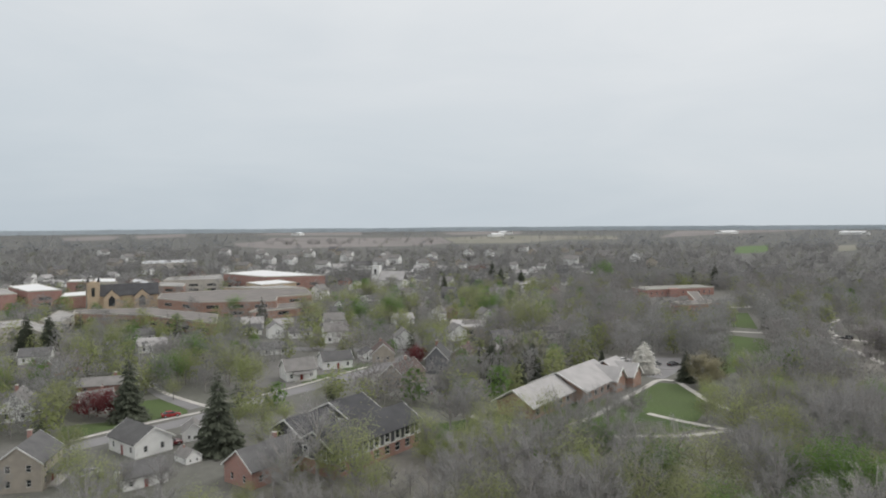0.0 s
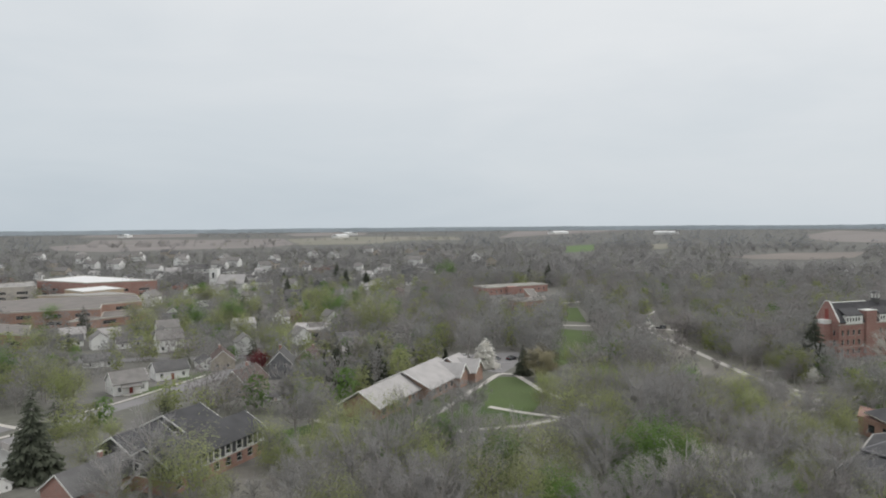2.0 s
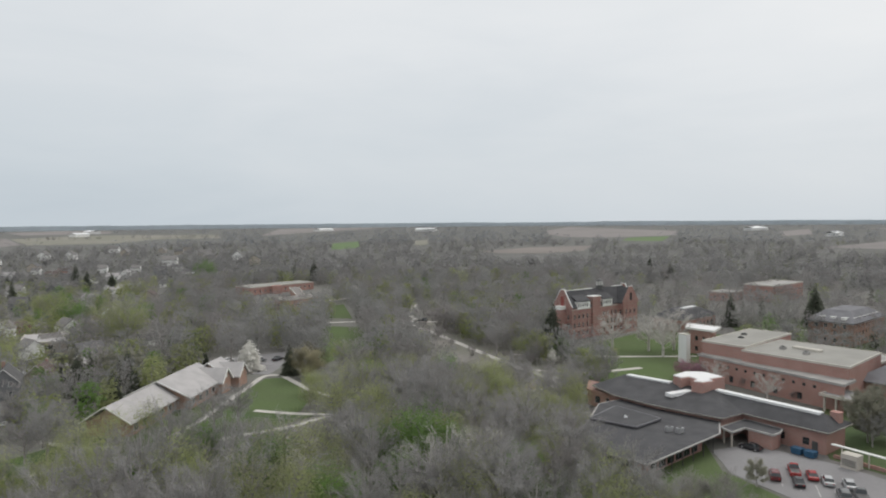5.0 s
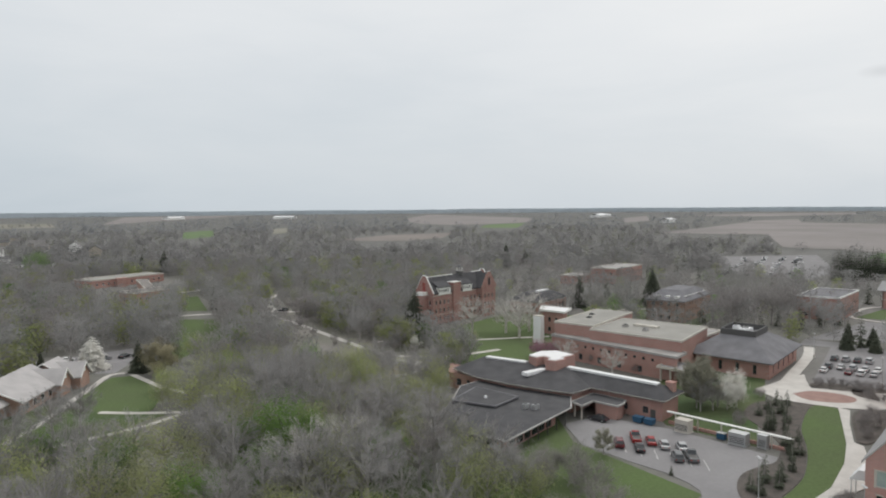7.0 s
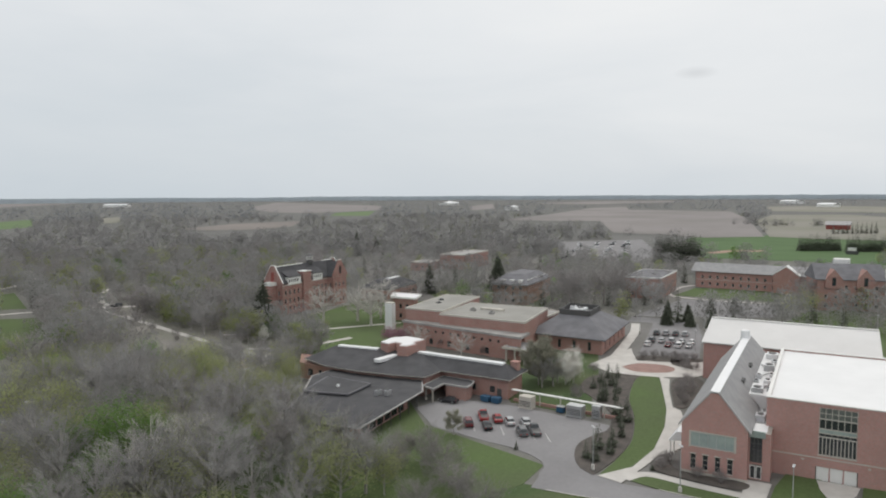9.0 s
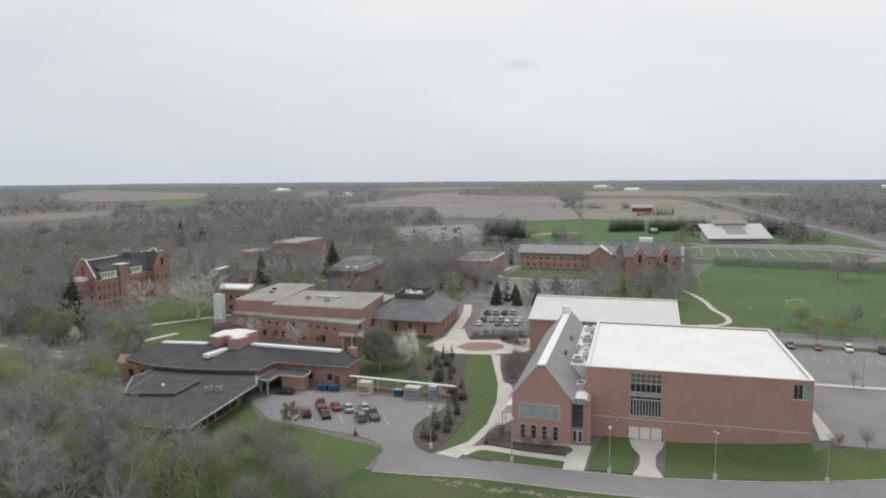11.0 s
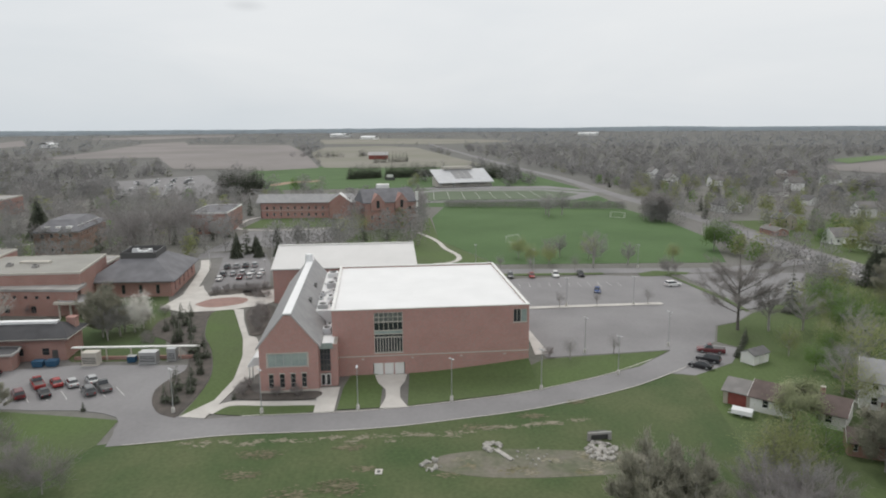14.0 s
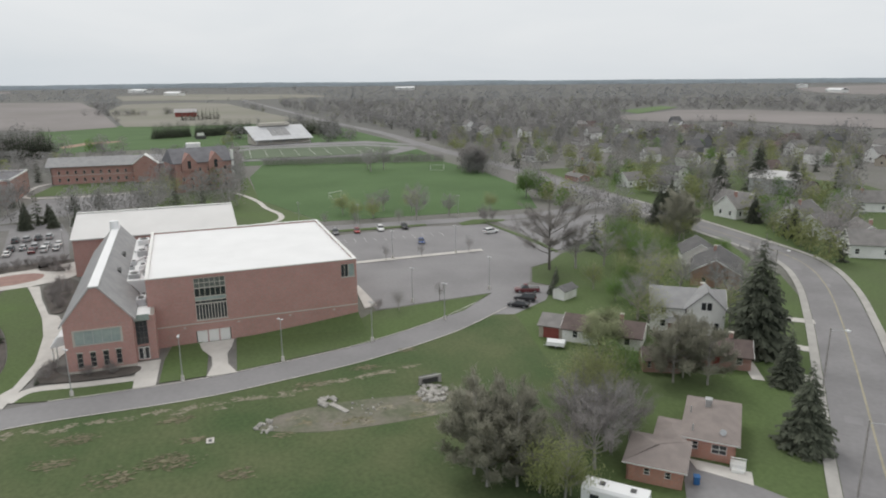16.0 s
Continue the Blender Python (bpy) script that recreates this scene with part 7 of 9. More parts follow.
# ---- parked cars ----
CAR_PAINT = {}
for word, colour in (("black", (0.02, 0.02, 0.025)), ("red", (0.30, 0.03, 0.03)), ("silver", (0.45, 0.46, 0.47)), ("white", (0.78, 0.78, 0.78)), ("blue", (0.03, 0.07, 0.22)), ("grey", (0.13, 0.135, 0.14)), ("maroon", (0.13, 0.03, 0.035))):
    CAR_PAINT[word] = paint(word + "_car_paint", colour, 0.25, amount=0.05, bump=0, spec=0.6)
TAIL = paint("red_tail_light", (0.35, 0.02, 0.02), 0.3, bump=0)
LAMP = paint("clear_headlight", (0.7, 0.7, 0.68), 0.2, bump=0)


def car(style, colour, plain=False):
    """Body with wheel bays, glazed cabin, wheels with rims, lights. Nose along +x."""
    t = thing("car" if style != "pickup" else "pickup_truck", Matrix(), colour + (" pickup truck" if style == "pickup" else " estate car" if style == "suv" else " saloon car") + " parked on asphalt", "car", "parked cars")
    L, W, H = {"saloon": (4.6, 1.8, 1.45), "suv": (4.7, 1.9, 1.72), "pickup": (5.6, 1.95, 1.85)}[style]
    w = W / 2
    belt = 0.92 if style == "saloon" else 1.05
    rings = []
    for x, lo, hi, k in ((-L / 2, 0.45, belt - 0.06, 0.9), (-L / 2 + 0.15, 0.28, belt, 0.98), (-L * 0.2, 0.25, belt, 1), (L * 0.18, 0.25, belt, 1), (L * 0.42, 0.28, belt - 0.14, 0.97), (L / 2, 0.4, belt - 0.28, 0.86)):
        rings.append([(x, -w * k, lo), (x, w * k, lo), (x, w * k, hi - 0.12), (x, w * k * 0.9, hi), (x, -w * k * 0.9, hi), (x, -w * k, hi - 0.12)])
    part("body", hull(bmesh.new(), rings), CAR_PAINT[colour], t)
    x0, x1 = {"saloon": (-L * 0.40, L * 0.24), "suv": (-L * 0.47, L * 0.22), "pickup": (-L * 0.06, L * 0.25)}[style]
    top0, top1 = (x0 + (0.7 if style == "saloon" else 0.2), x1 - 0.75)
    part("cabin_glass", hull(bmesh.new(), [[(x0, -w * 0.88, belt - 0.02), (x1, -w * 0.88, belt - 0.02), (x1, w * 0.88, belt - 0.02), (x0, w * 0.88, belt - 0.02)], [(top0, -w * 0.7, H - 0.08), (top1, -w * 0.7, H - 0.08), (top1, w * 0.7, H - 0.08), (top0, w * 0.7, H - 0.08)]]), GLASS, t)
    part("roof_panel", hull(bmesh.new(), [[(top0 - 0.06, -w * 0.72, H - 0.1), (top1 + 0.06, -w * 0.72, H - 0.1), (top1 + 0.06, w * 0.72, H - 0.1), (top0 - 0.06, w * 0.72, H - 0.1)], [(top0 + 0.1, -w * 0.62, H), (top1 - 0.1, -w * 0.62, H), (top1 - 0.1, w * 0.62, H), (top0 + 0.1, w * 0.62, H)]]), CAR_PAINT[colour], t)
    if style == "pickup":
        part("bed", boxes((-L / 2 + 0.2, -L * 0.09, -w * 0.8, w * 0.8, belt - 0.01, belt + 0.03)), FRAME_DARK, t)
    for x in (-L * 0.30, L * 0.31) if not plain else ():
        for y in (-w - 0.01, w - 0.19):
            q = part("wheel", tube(bmesh.new(), (x, y, 0.33), (x, y + 0.2, 0.33), 0.33, 0.33, 12), RUBBER, t)
            part("rim", tube(bmesh.new(), (x, y - 0.01, 0.33), (x, y + 0.21, 0.33), 0.2, 0.2, 10), STEEL, q)
    for y in (-w * 0.75, w * 0.5) if not plain else ():
        part("headlight", boxes((L / 2 - 0.1, L / 2 + 0.02, y, y + w * 0.28, 0.56, 0.68)), LAMP, t)
        part("tail_light", boxes((-L / 2 - 0.02, -L / 2 + 0.1, y, y + w * 0.28, 0.62, 0.8)), TAIL, t)
    return t


CARS = {}


def park(style, colour, x, y, turn, z=0.08, plain=False):
    key = (style, colour, plain)
    if key not in CARS:
        CARS[key] = car(style, colour, plain)
        CARS[key].matrix_basis = pose(x, y, z, 0, 0, turn)
    else:
        copy_thing(CARS[key], pose(x, y, z, 0, 0, turn))


for style, colour, x, y in (("suv", "maroon", 117.6, 72.2), ("pickup", "red", 122.8, 71.6), ("saloon", "black", 118.2, 68.0), ("saloon", "red", 123.2, 68.4), ("saloon", "silver", 123, 65.4), ("suv", "grey", 118.8, 60.4), ("saloon", "silver", 124.4, 62.4), ("pickup", "grey", 120.8, 58.6)):
    park(style, colour, x, y, 37)
park("saloon", "black", 128.2, 84, 95)
for style, colour, x, y in (("suv", "grey", 209.2, -27.6), ("saloon", "red", 209.4, -34.4), ("suv", "white", 209.8, -42), ("suv", "black", 210, -50)):
    park(style, colour, x, y, 176, 0.07)
park("saloon", "blue", 189, -50, 168, 0.07)
park("suv", "white", 195, -74, -75, 0.07)
park("pickup", "maroon", 135.6, -60.4, 73, 0.095)
park("suv", "black", 130, -57.6, 52, 0.095)
park("saloon", "black", 126.6, -54.6, 52, 0.095)
lot = random.Random(3)
for row, (x0, y0) in enumerate(((211, 57.5), (217, 58), (229, 60))):
    for k in range(5):
        if lot.random() < 0.85:
            park(lot.choice(("saloon", "suv")), lot.choice(("black", "silver", "white", "grey", "maroon", "silver")), x0 + 0.9 * k, y0 - 2.9 * k + 6, 8, 0.08)
for style, colour, x, y, turn in (("saloon", "red", -69, 171, 30), ("suv", "maroon", -60, 148.4, 40), ("saloon", "white", -68.5, 130.6, 60), ("saloon", "white", 62, 236, 20), ("saloon", "black", 71, 234, 20), ("saloon", "grey", 66, 231, 20), ("saloon", "black", 122, 300, 165), ("saloon", "black", 77, 228.6, 30), ("saloon", "grey", 71, 229, 30), ("suv", "black", 163.8, 277, 137), ("saloon", "white", 10, 246, 30), ("saloon", "silver", 30, 318, 10)):
    park(style, colour, x, y, turn)
slab("far_car_park", [(455, 150), (480, 212), (612, 276), (690, 216), (580, 172), (520, 150)], 0.07, ASPHALT_DARK, "distant car park full of parked vehicles", "car park")
for k in range(62):
    u, v = (k % 16) / 16 + lot.uniform(0, 0.05), (k // 16) / 4 + lot.uniform(0, 0.08)
    x, y = 470 + 170 * u - 20 * v, 160 + 52 * u + 50 * v
    park(lot.choice(("saloon", "suv")), lot.choice(("white", "silver", "white", "grey", "black")), x, y, lot.choice((20, 110)), 0.08, True)

# painted bays
bays = thing("bay_lines", pose(120, 60, 0), "white painted parking bay lines", "road marking", kind="structure")
for k in range(7):
    y = 73.4 - 3.1 * k
    wpart("line", line_box((114.6 + 0.5 * k, y - 1.2), (118.8 + 0.5 * k, y + 2.0), 0.14, 0.085, 0.094), LINE_WHITE, bays)
for k in range(12):
    y = -26 - 3.0 * k
    wpart("line", boxes((196, 201, y - 0.06, y + 0.06, 0.075, 0.084)), LINE_WHITE, bays)

# ---- lamp posts ----
def lamp_post(x, y, h=7.6, turn=0):
    t = thing("street_lamp", pose(x, y, 0.05, 0, 0, turn), "grey steel lamp post on a concrete foot", "lamp post", "lamp posts")
    part("foot", tube(bmesh.new(), (0, 0, 0), (0, 0, 0.9), 0.32, 0.28, 10), CONCRETE, t)
    part("pole", tube(bmesh.new(), (0, 0, 0.9), (0, 0, h), 0.09, 0.06, 8), STEEL, t)
    part("arm", boxes((-0.5, 0.5, -0.04, 0.04, h - 0.06, h + 0.02)), STEEL, t)
    for s in (-1, 1):
        part("lamp_head", boxes((min(s * 0.12, s * 0.62), max(s * 0.12, s * 0.62), -0.17, 0.17, h + 0.021, h + 0.12)), METAL_GREY, t)
    return t


FIRST = lamp_post(109.3, 11)
for x, y in ((108.6, 27), (112.4, -5), (116.6, -21.4), (123.6, -37.4), (109.6, 42), (136.4, -34), (140, -53), (174, -38), (174.6, -56), (216, -36), (222, -72), (204, 47.5), (228, 71.5), (244, 54), (260, 4), (226, -18)):
    copy_thing(FIRST, pose(x, y, 0.05, 0, 0, 40))
for x, y, h in ((76, -84, 10), (52, -65, 10), (118, -112, 10)):
    t = thing("utility_pole", pose(x, y, 0), "slim grey roadside lamp pole with one arm", "pole", "roadside poles")
    part("pole", tube(bmesh.new(), (0, 0, 0), (0, 0, h), 0.14, 0.1, 8), BARK, t)
    part("arm", tube(bmesh.new(), (0, 0, h - 0.4), (-1.6, -1.2, h), 0.05, 0.04, 6), STEEL, t)
    part("lamp_head", boxes((-2.1, -1.5, -1.6, -1.1, h - 0.08, h + 0.12)), METAL_WHITE, t)

# ---- sports ground ----
STAND = thing("grandstand", pose(522, -13, 0, 0, 0, -72), "pale roofed grandstand with solar panels beside the track", "grandstand")
part("seating", across(bmesh.new(), [(0, 0.5), (16, 0.5), (16, 7.5), (0, 1.2)], 0, 44), LIMESTONE, STAND)
part("roof", across(bmesh.new(), [(-2, 3.6), (20, 12.6), (20, 13.0), (-2, 4.0)], -1, 45), METAL_GREY, STAND, "sloping pale metal roof")
for k in range(3):
    part("solar_panel", across(bmesh.new(), [(4, 6.5), (16, 11.4), (16, 11.55), (4, 6.65)], 15 + 5 * k, 19.6 + 5 * k), SHINGLE_GREY, STAND)
for k in range(5):
    part("post", boxes((1 + 10.4 * k, 1.4 + 10.4 * k, -1, -0.6, 0, 4.0)), STEEL, STAND)
part("press_box", boxes((10, 34, 17, 24, 12.9, 15)), LIMESTONE, STAND)


def goal(x, y, turn):
    t = thing("football_goal", pose(x, y, 0.06, 0, 0, turn), "white tubular football goal on the grass", "goal", "football goals")
    for s in (-3.66, 3.66):
        part("post", tube(bmesh.new(), (s, 0, 0), (s, 0, 2.44), 0.08, 0.08), TRIM, t)
        part("stay", tube(bmesh.new(), (s, 0, 2.44), (s, 2.2, 0), 0.05, 0.05), TRIM, t)
    part("crossbar", tube(bmesh.new(), (-3.74, 0, 2.44), (3.74, 0, 2.44), 0.08, 0.08), TRIM, t)
    part("ground_bar", tube(bmesh.new(), (-3.66, 2.2, 0.06), (3.66, 2.2, 0.06), 0.06, 0.06), TRIM, t)
    return t


for x, y, turn in ((277, -37, 130), (295, -126, 120), (348, -101, 60)):
    goal(x, y, turn)
# track fence
fence = thing("track_fence", pose(425, -50, 0), "dark mesh fence along the running track", "fence")
for k in range(40):
    y = 4 - 2.9 * k
    wpart("post", boxes((419.9, 420.05, y, y + 0.1, 0, 2.0)), FRAME_DARK, fence)
for z in (0.3, 1.1, 1.9):
    wpart("rail", boxes((419.95, 420.0, -112, 4, z, z + 0.12)), FRAME_DARK, fence)
DUG = thing("dugout", pose(601, 28, 0) @ Matrix.Diagonal((0.7, 0.7, 0.8, 1)), "small dark dugout with a white scoreboard", "dugout")
part("body", boxes((0, 4, -6, 6, 0, 3.4)), FRAME_DARK, DUG)
part("scoreboard", boxes((-0.3, 0, -4, 4, 3.5, 6.5)), TRIM, DUG)
FARM = thing("red_barn", pose(985, 62, 0), "distant low red barn with a pale roof", "barn")
part("wall", boxes((-8, 8, -13, 13, 0, 6)), SIDING_RED, FARM)
part("roof", along(bmesh.new(), [(-9, 5.8), (0, 10), (9, 5.8), (9, 6.2), (0, 10.5), (-9, 6.2)], -14, 14), SHINGLE_PALE, FARM)
for k, (x, y, w, d, h) in enumerate(((2300, 1500, 90, 40, 9), (2480, 1620, 60, 30, 9), (3000, 350, 120, 40, 10), (2400, 180, 60, 30, 8), (2900, -700, 80, 40, 9), (-700, 3300, 80, 40, 10), (300, 3300, 100, 40, 10), (1500, 2500, 90, 40, 9), (2200, -2100, 90, 40, 9), (1800, -2300, 80, 40, 9), (1500, -1550, 60, 24, 8), (1700, 900, 50, 24, 8), (1200, 2900, 90, 40, 9), (200, 2600, 60, 30, 9))):
    t = thing("farm_shed", pose(x, y, 0, 0, 0, 17 * k), "distant long white farm shed", "shed", "farm sheds")
    part("wall", boxes((-w / 2, w / 2, -d / 2, d / 2, 0, h)), SIDING_WHITE, t)
    part("roof", across(bmesh.new(), [(-d / 2 - 1, h - 0.3), (0, h + 4), (d / 2 + 1, h - 0.3), (d / 2 + 1, h), (0, h + 4.5), (-d / 2 - 1, h)], -w / 2 - 1, w / 2 + 1), METAL_WHITE, t)

# ---- stones and drain on the slope ----
STONE_GREY = paint("pale_rubble", (0.44, 0.425, 0.40), 0.9, (0.30, 0.29, 0.27), 1.0, 6.0, 0.2, own=0.4)
rub = random.Random(17)
stone_meshes = []
for k in range(4):
    bm = bmesh.new()
    bmesh.ops.create_icosphere(bm, subdivisions=1, radius=0.5)
    for v in bm.verts:
        v.co = Vector((v.co.x * 1.3, v.co.y, v.co.z * 0.7)) * rub.uniform(0.75, 1.2)
    stone_meshes.append(as_mesh("stone", bm, STONE_GREY))


def stones(name, x, y, n, spread, label, size=(0.4, 1.0)):
    t = thing(name, pose(x, y, 0.08), label, "rocks")
    for k in range(n):
        a, r = rub.uniform(0, 6.28), spread * math.sqrt(rub.random())
        s = rub.uniform(*size)
        o = piece("stone", rub.choice(stone_meshes), t, pose(r * math.cos(a), r * math.sin(a) * 0.8, 0.12 * s, rub.uniform(-20, 20), 0, rub.uniform(0, 360)))
        o.scale = (s, s, s)


stones("stone_outlet", 92.8, -26.2, 70, 3.0, "heap of pale riprap stones below the drain outlet")
stones("stone_heap", 95, -10.2, 26, 1.7, "small heap of pale stones on the grass")
stones("stone_heap", 89.4, -1.2, 22, 2.0, "scattered pale stones at the basin edge", (0.3, 0.8))
stones("stone_heap", 91.6, -16, 14, 3.2, "few pale stones in the silt", (0.2, 0.5))
t = thing("drain_outlet", pose(96.2, -26.8, 0.05, 0, 0, 8), "concrete drain headwall with a dark opening", "drain")
part("headwall", pierced(bmesh.new(), -1.9, 1.9, 0, 1.3, 0, 0.3, [(-1.4, 1.4, 0.0, 0.95)]), ROOF_TAR, t).matrix_basis = pose(0, 0, 0, 0, 0, -90)
part("pipe", boxes((0.31, 1.2, -1.5, 1.5, 0, 1.05)), FRAME_DARK, t)
t = thing("drain_chute", pose(92.4, -11.6, 0.09, 0, 0, 30), "short sloping concrete chute", "drain")
part("slab", boxes((-2.2, 1.8, -0.4, 0.4, 0, 0.12)), STONE_GREY, t)
t = thing("manhole", pose(88, 6.2, 0.06), "square concrete manhole frame in the grass", "manhole")
part("frame", pierced(bmesh.new(), -0.7, 0.7, -0.5, 0.5, 0, 0.12, [(-0.4, 0.4, -0.25, 0.25)]), CONCRETE, t).matrix_basis = pose(0, 0, 0.1, -90, 0, 0)
part("lid", boxes((-0.4, 0.4, -0.25, 0.25, 0.0, 0.06)), FRAME_DARK, t)
def worn_ground(x, y, rx, ry, n, material, label):
    """One worn spot: many small ragged scraps of dead grass and soil."""
    bm = bmesh.new()
    for k in range(n):
        w, r = rub.uniform(0, 6.28), math.sqrt(rub.random()) * rub.uniform(0.5, 1.15)
        cx, cy, size = x + rx * r * math.cos(w), y + ry * r * math.sin(w), rub.uniform(0.05, 0.3) * (1.3 - 0.6 * r)
        z = 0.075 + 0.0006 * k
        f = bm.faces.new([bm.verts.new((cx + size * rub.uniform(0.5, 1.1) * math.cos(a) * 0.8, cy + size * rub.uniform(0.5, 1.4) * math.sin(a) * 1.5, z)) for a in np.linspace(0, 5.5, 8)])
        if f.normal.z < 0:
            f.normal_flip()
    return solo("bare_patch", bm, material, label, "ground", "structure")


for k in range(34):
    u = k / 33
    worn_ground(98.2 + 5.8 * u * u + rub.uniform(-2.6, 0.2) * rub.random(), 36 - 62 * u + rub.uniform(-1, 1), 0.9, 1.6, rub.randint(12, 30), STRAW, "worn pale scraps of dead grass along the drive")
for x, y, rx, ry, n in ((93.8, 23.9, 1.6, 3.2, 60), (84, 10.9, 2.2, 3.6, 80), (78.7, 2.8, 1.6, 2.6, 40), (82, 17.3, 2.6, 3.0, 60), (89, 8.5, 1.0, 2.2, 26), (95.6, 11.2, 1.2, 2.4, 34), (101.9, -8.6, 1.2, 2.6, 30), (105.4, -18, 1.2, 2.4, 40), (111, -26.5, 1.0, 2.2, 30), (118.6, 10.6, 1.6, 1.6, 34), (112.4, 11.6, 1.4, 1.6, 30), (88, 25, 1.8, 3, 40), (75, 20, 2.4, 4, 60), (76, 33, 2.4, 4, 50)):
    worn_ground(x, y, rx * 1.2, ry * 1.2, int(n * 2.2), SCRAPS, "patch of thin dry grass and bare soil")
for k in range(14):
    worn_ground(89.6 + rub.uniform(-3, 3), -16 + rub.uniform(-14, 14), 1.2, 2.0, 26, SCRAPS if k % 2 else STRAW, "dead reeds and soil in the silt basin")

# ---- trees ----
def mesh_from(name, verts, tris, material):
    data = bpy.data.meshes.new(name)
    v, f = np.asarray(verts, np.float32), np.asarray(tris, np.int32)
    data.vertices.add(len(v))
    data.vertices.foreach_set("co", v.ravel())
    data.loops.add(f.size)
    data.loops.foreach_set("vertex_index", f.ravel())
    data.polygons.add(len(f))
    data.polygons.foreach_set("loop_start", np.arange(0, f.size, 3, dtype=np.int32))
    data.update(calc_edges=True)
    data.materials.append(material)
    return data


def unit(v):
    return v / (np.linalg.norm(v, axis=1, keepdims=True) + 1e-6)


def outward(rng, p, rough):
    """The way out of the crown at each point, a little uneven: leaves and sprays lie across it, towards the light."""
    middle = np.array([p[:, 0].mean(), p[:, 1].mean(), np.quantile(p[:, 2], 0.3)])
    return unit(unit(p - middle) + (0, 0, 0.5) + rng.normal(0, rough, p.shape))


def limb(rng, verts, tris, a, b, r0, r1, sides):
    d = b - a
    d = d / (np.linalg.norm(d) + 1e-9)
    s = np.cross(d, (0.3, 0.5, 0.8))
    s /= np.linalg.norm(s) + 1e-9
    t = np.cross(d, s)
    k = len(verts)
    for p, r in ((a, r0), (b, r1)):
        for i in range(sides):
            w = 2 * math.pi * i / sides
            verts.append(p + r * (math.cos(w) * s + math.sin(w) * t))
    for i in range(sides):
        j = (i + 1) % sides
        tris += [(k + i, k + j, k + sides + j), (k + i, k + sides + j, k + sides + i)]


def branching(rng, height, spread, sides=4, low=0.22, limbs=15, stout=1.0):
    """Trunk and ascending limbs that reach a rounded crown; gives also the outer limbs, from which twigs grow."""
    verts, tris, tips = [], [], []
    r = 0.02 * height * stout
    lean = np.append(rng.normal(0, 0.03, 2), 1.0)
    mid, half = height * (0.5 + low / 2), height * (0.5 - low / 2)
    limb(rng, verts, tris, np.zeros(3), lean * height * low, r, r * 0.85, sides + 2)
    limb(rng, verts, tris, lean * height * low, lean * height * 0.6, r * 0.85, r * 0.4, sides + 1)
    limb(rng, verts, tris, lean * height * 0.6, lean * height * 0.95, r * 0.4, r * 0.1, sides)
    tips.append((lean * height * 0.6, lean * height * 0.95))
    for i in range(limbs):
        rise = -0.55 + 1.5 * (i + rng.random()) / limbs
        w = i * 2.4 + rng.normal(0, 0.3)
        flat = math.sqrt(max(0.02, 1 - min(1, abs(rise)) ** 2)) * rng.uniform(0.8, 1.12)
        b = lean * mid + np.array([math.cos(w) * spread * flat, math.sin(w) * spread * flat, half * rise * rng.uniform(0.85, 1.05)])
        start = max(low * 0.8, min(0.72, (b[2] / height) * rng.uniform(0.42, 0.66)))
        a = lean * height * start
        m = a + (b - a) * 0.5 + np.array([0, 0, -0.05 * spread])
        limb(rng, verts, tris, a, m, r * 0.4, r * 0.24, sides)
        limb(rng, verts, tris, m, b, r * 0.24, r * 0.06, 3)
        tips.append((m, b))
        for j in range(4):
            f = rng.uniform(0.35, 0.95)
            c = a + (b - a) * f
            w2 = w + rng.normal(0, 0.9)
            l = spread * rng.uniform(0.25, 0.5)
            e = c + np.array([math.cos(w2) * l, math.sin(w2) * l, l * rng.uniform(0.1, 0.9)])
            limb(rng, verts, tris, c, e, r * 0.14, r * 0.04, 3)
            tips.append((c, e))
    return verts, tris, tips


def blades(rng, tips, count, length, width, up=0.35, jitter=0.35):
    """Many slim pieces that stand out from the limbs."""
    tips_a, tips_b = np.array([a for a, _ in tips]), np.array([b for _, b in tips])
    pick = rng.integers(0, len(tips), count)
    f = rng.uniform(0.2, 1.05, (count, 1))
    base = tips_a[pick] + (tips_b[pick] - tips_a[pick]) * f + rng.normal(0, jitter, (count, 3))
    way = (tips_b - tips_a)[pick]
    way = way / np.linalg.norm(way, axis=1, keepdims=True) * 0.6 + rng.normal(0, 0.6, (count, 3)) + (0, 0, up)
    way /= np.linalg.norm(way, axis=1, keepdims=True)
    side = unit(np.cross(way, outward(rng, base, 0.2)))
    l, w = length * rng.uniform(0.6, 1.3, (count, 1)), width * rng.uniform(0.6, 1.3, (count, 1))
    v = np.stack([base - side * w, base + side * w, base + way * l], 1).reshape(-1, 3)
    return v, np.arange(3 * count).reshape(-1, 3)


def clumps(rng, centres, count, size, scatter, lift=0.0):
    """Small leaf pieces scattered round points; lift turns them towards the sky."""
    c = centres[rng.integers(0, len(centres), count)] + rng.normal(0, scatter, (count, 3))
    n = unit(outward(rng, c, 0.2) + (0, 0, lift))
    a = unit(np.cross(n, rng.normal(0, 1, (count, 3))))
    b = np.cross(n, a)
    s = size * rng.uniform(0.6, 1.3, (count, 1))
    v = np.stack([c - a * s, c + a * s * 0.8 - b * s * 0.7, c + b * s], 1).reshape(-1, 3)
    return v, np.arange(3 * count).reshape(-1, 3)


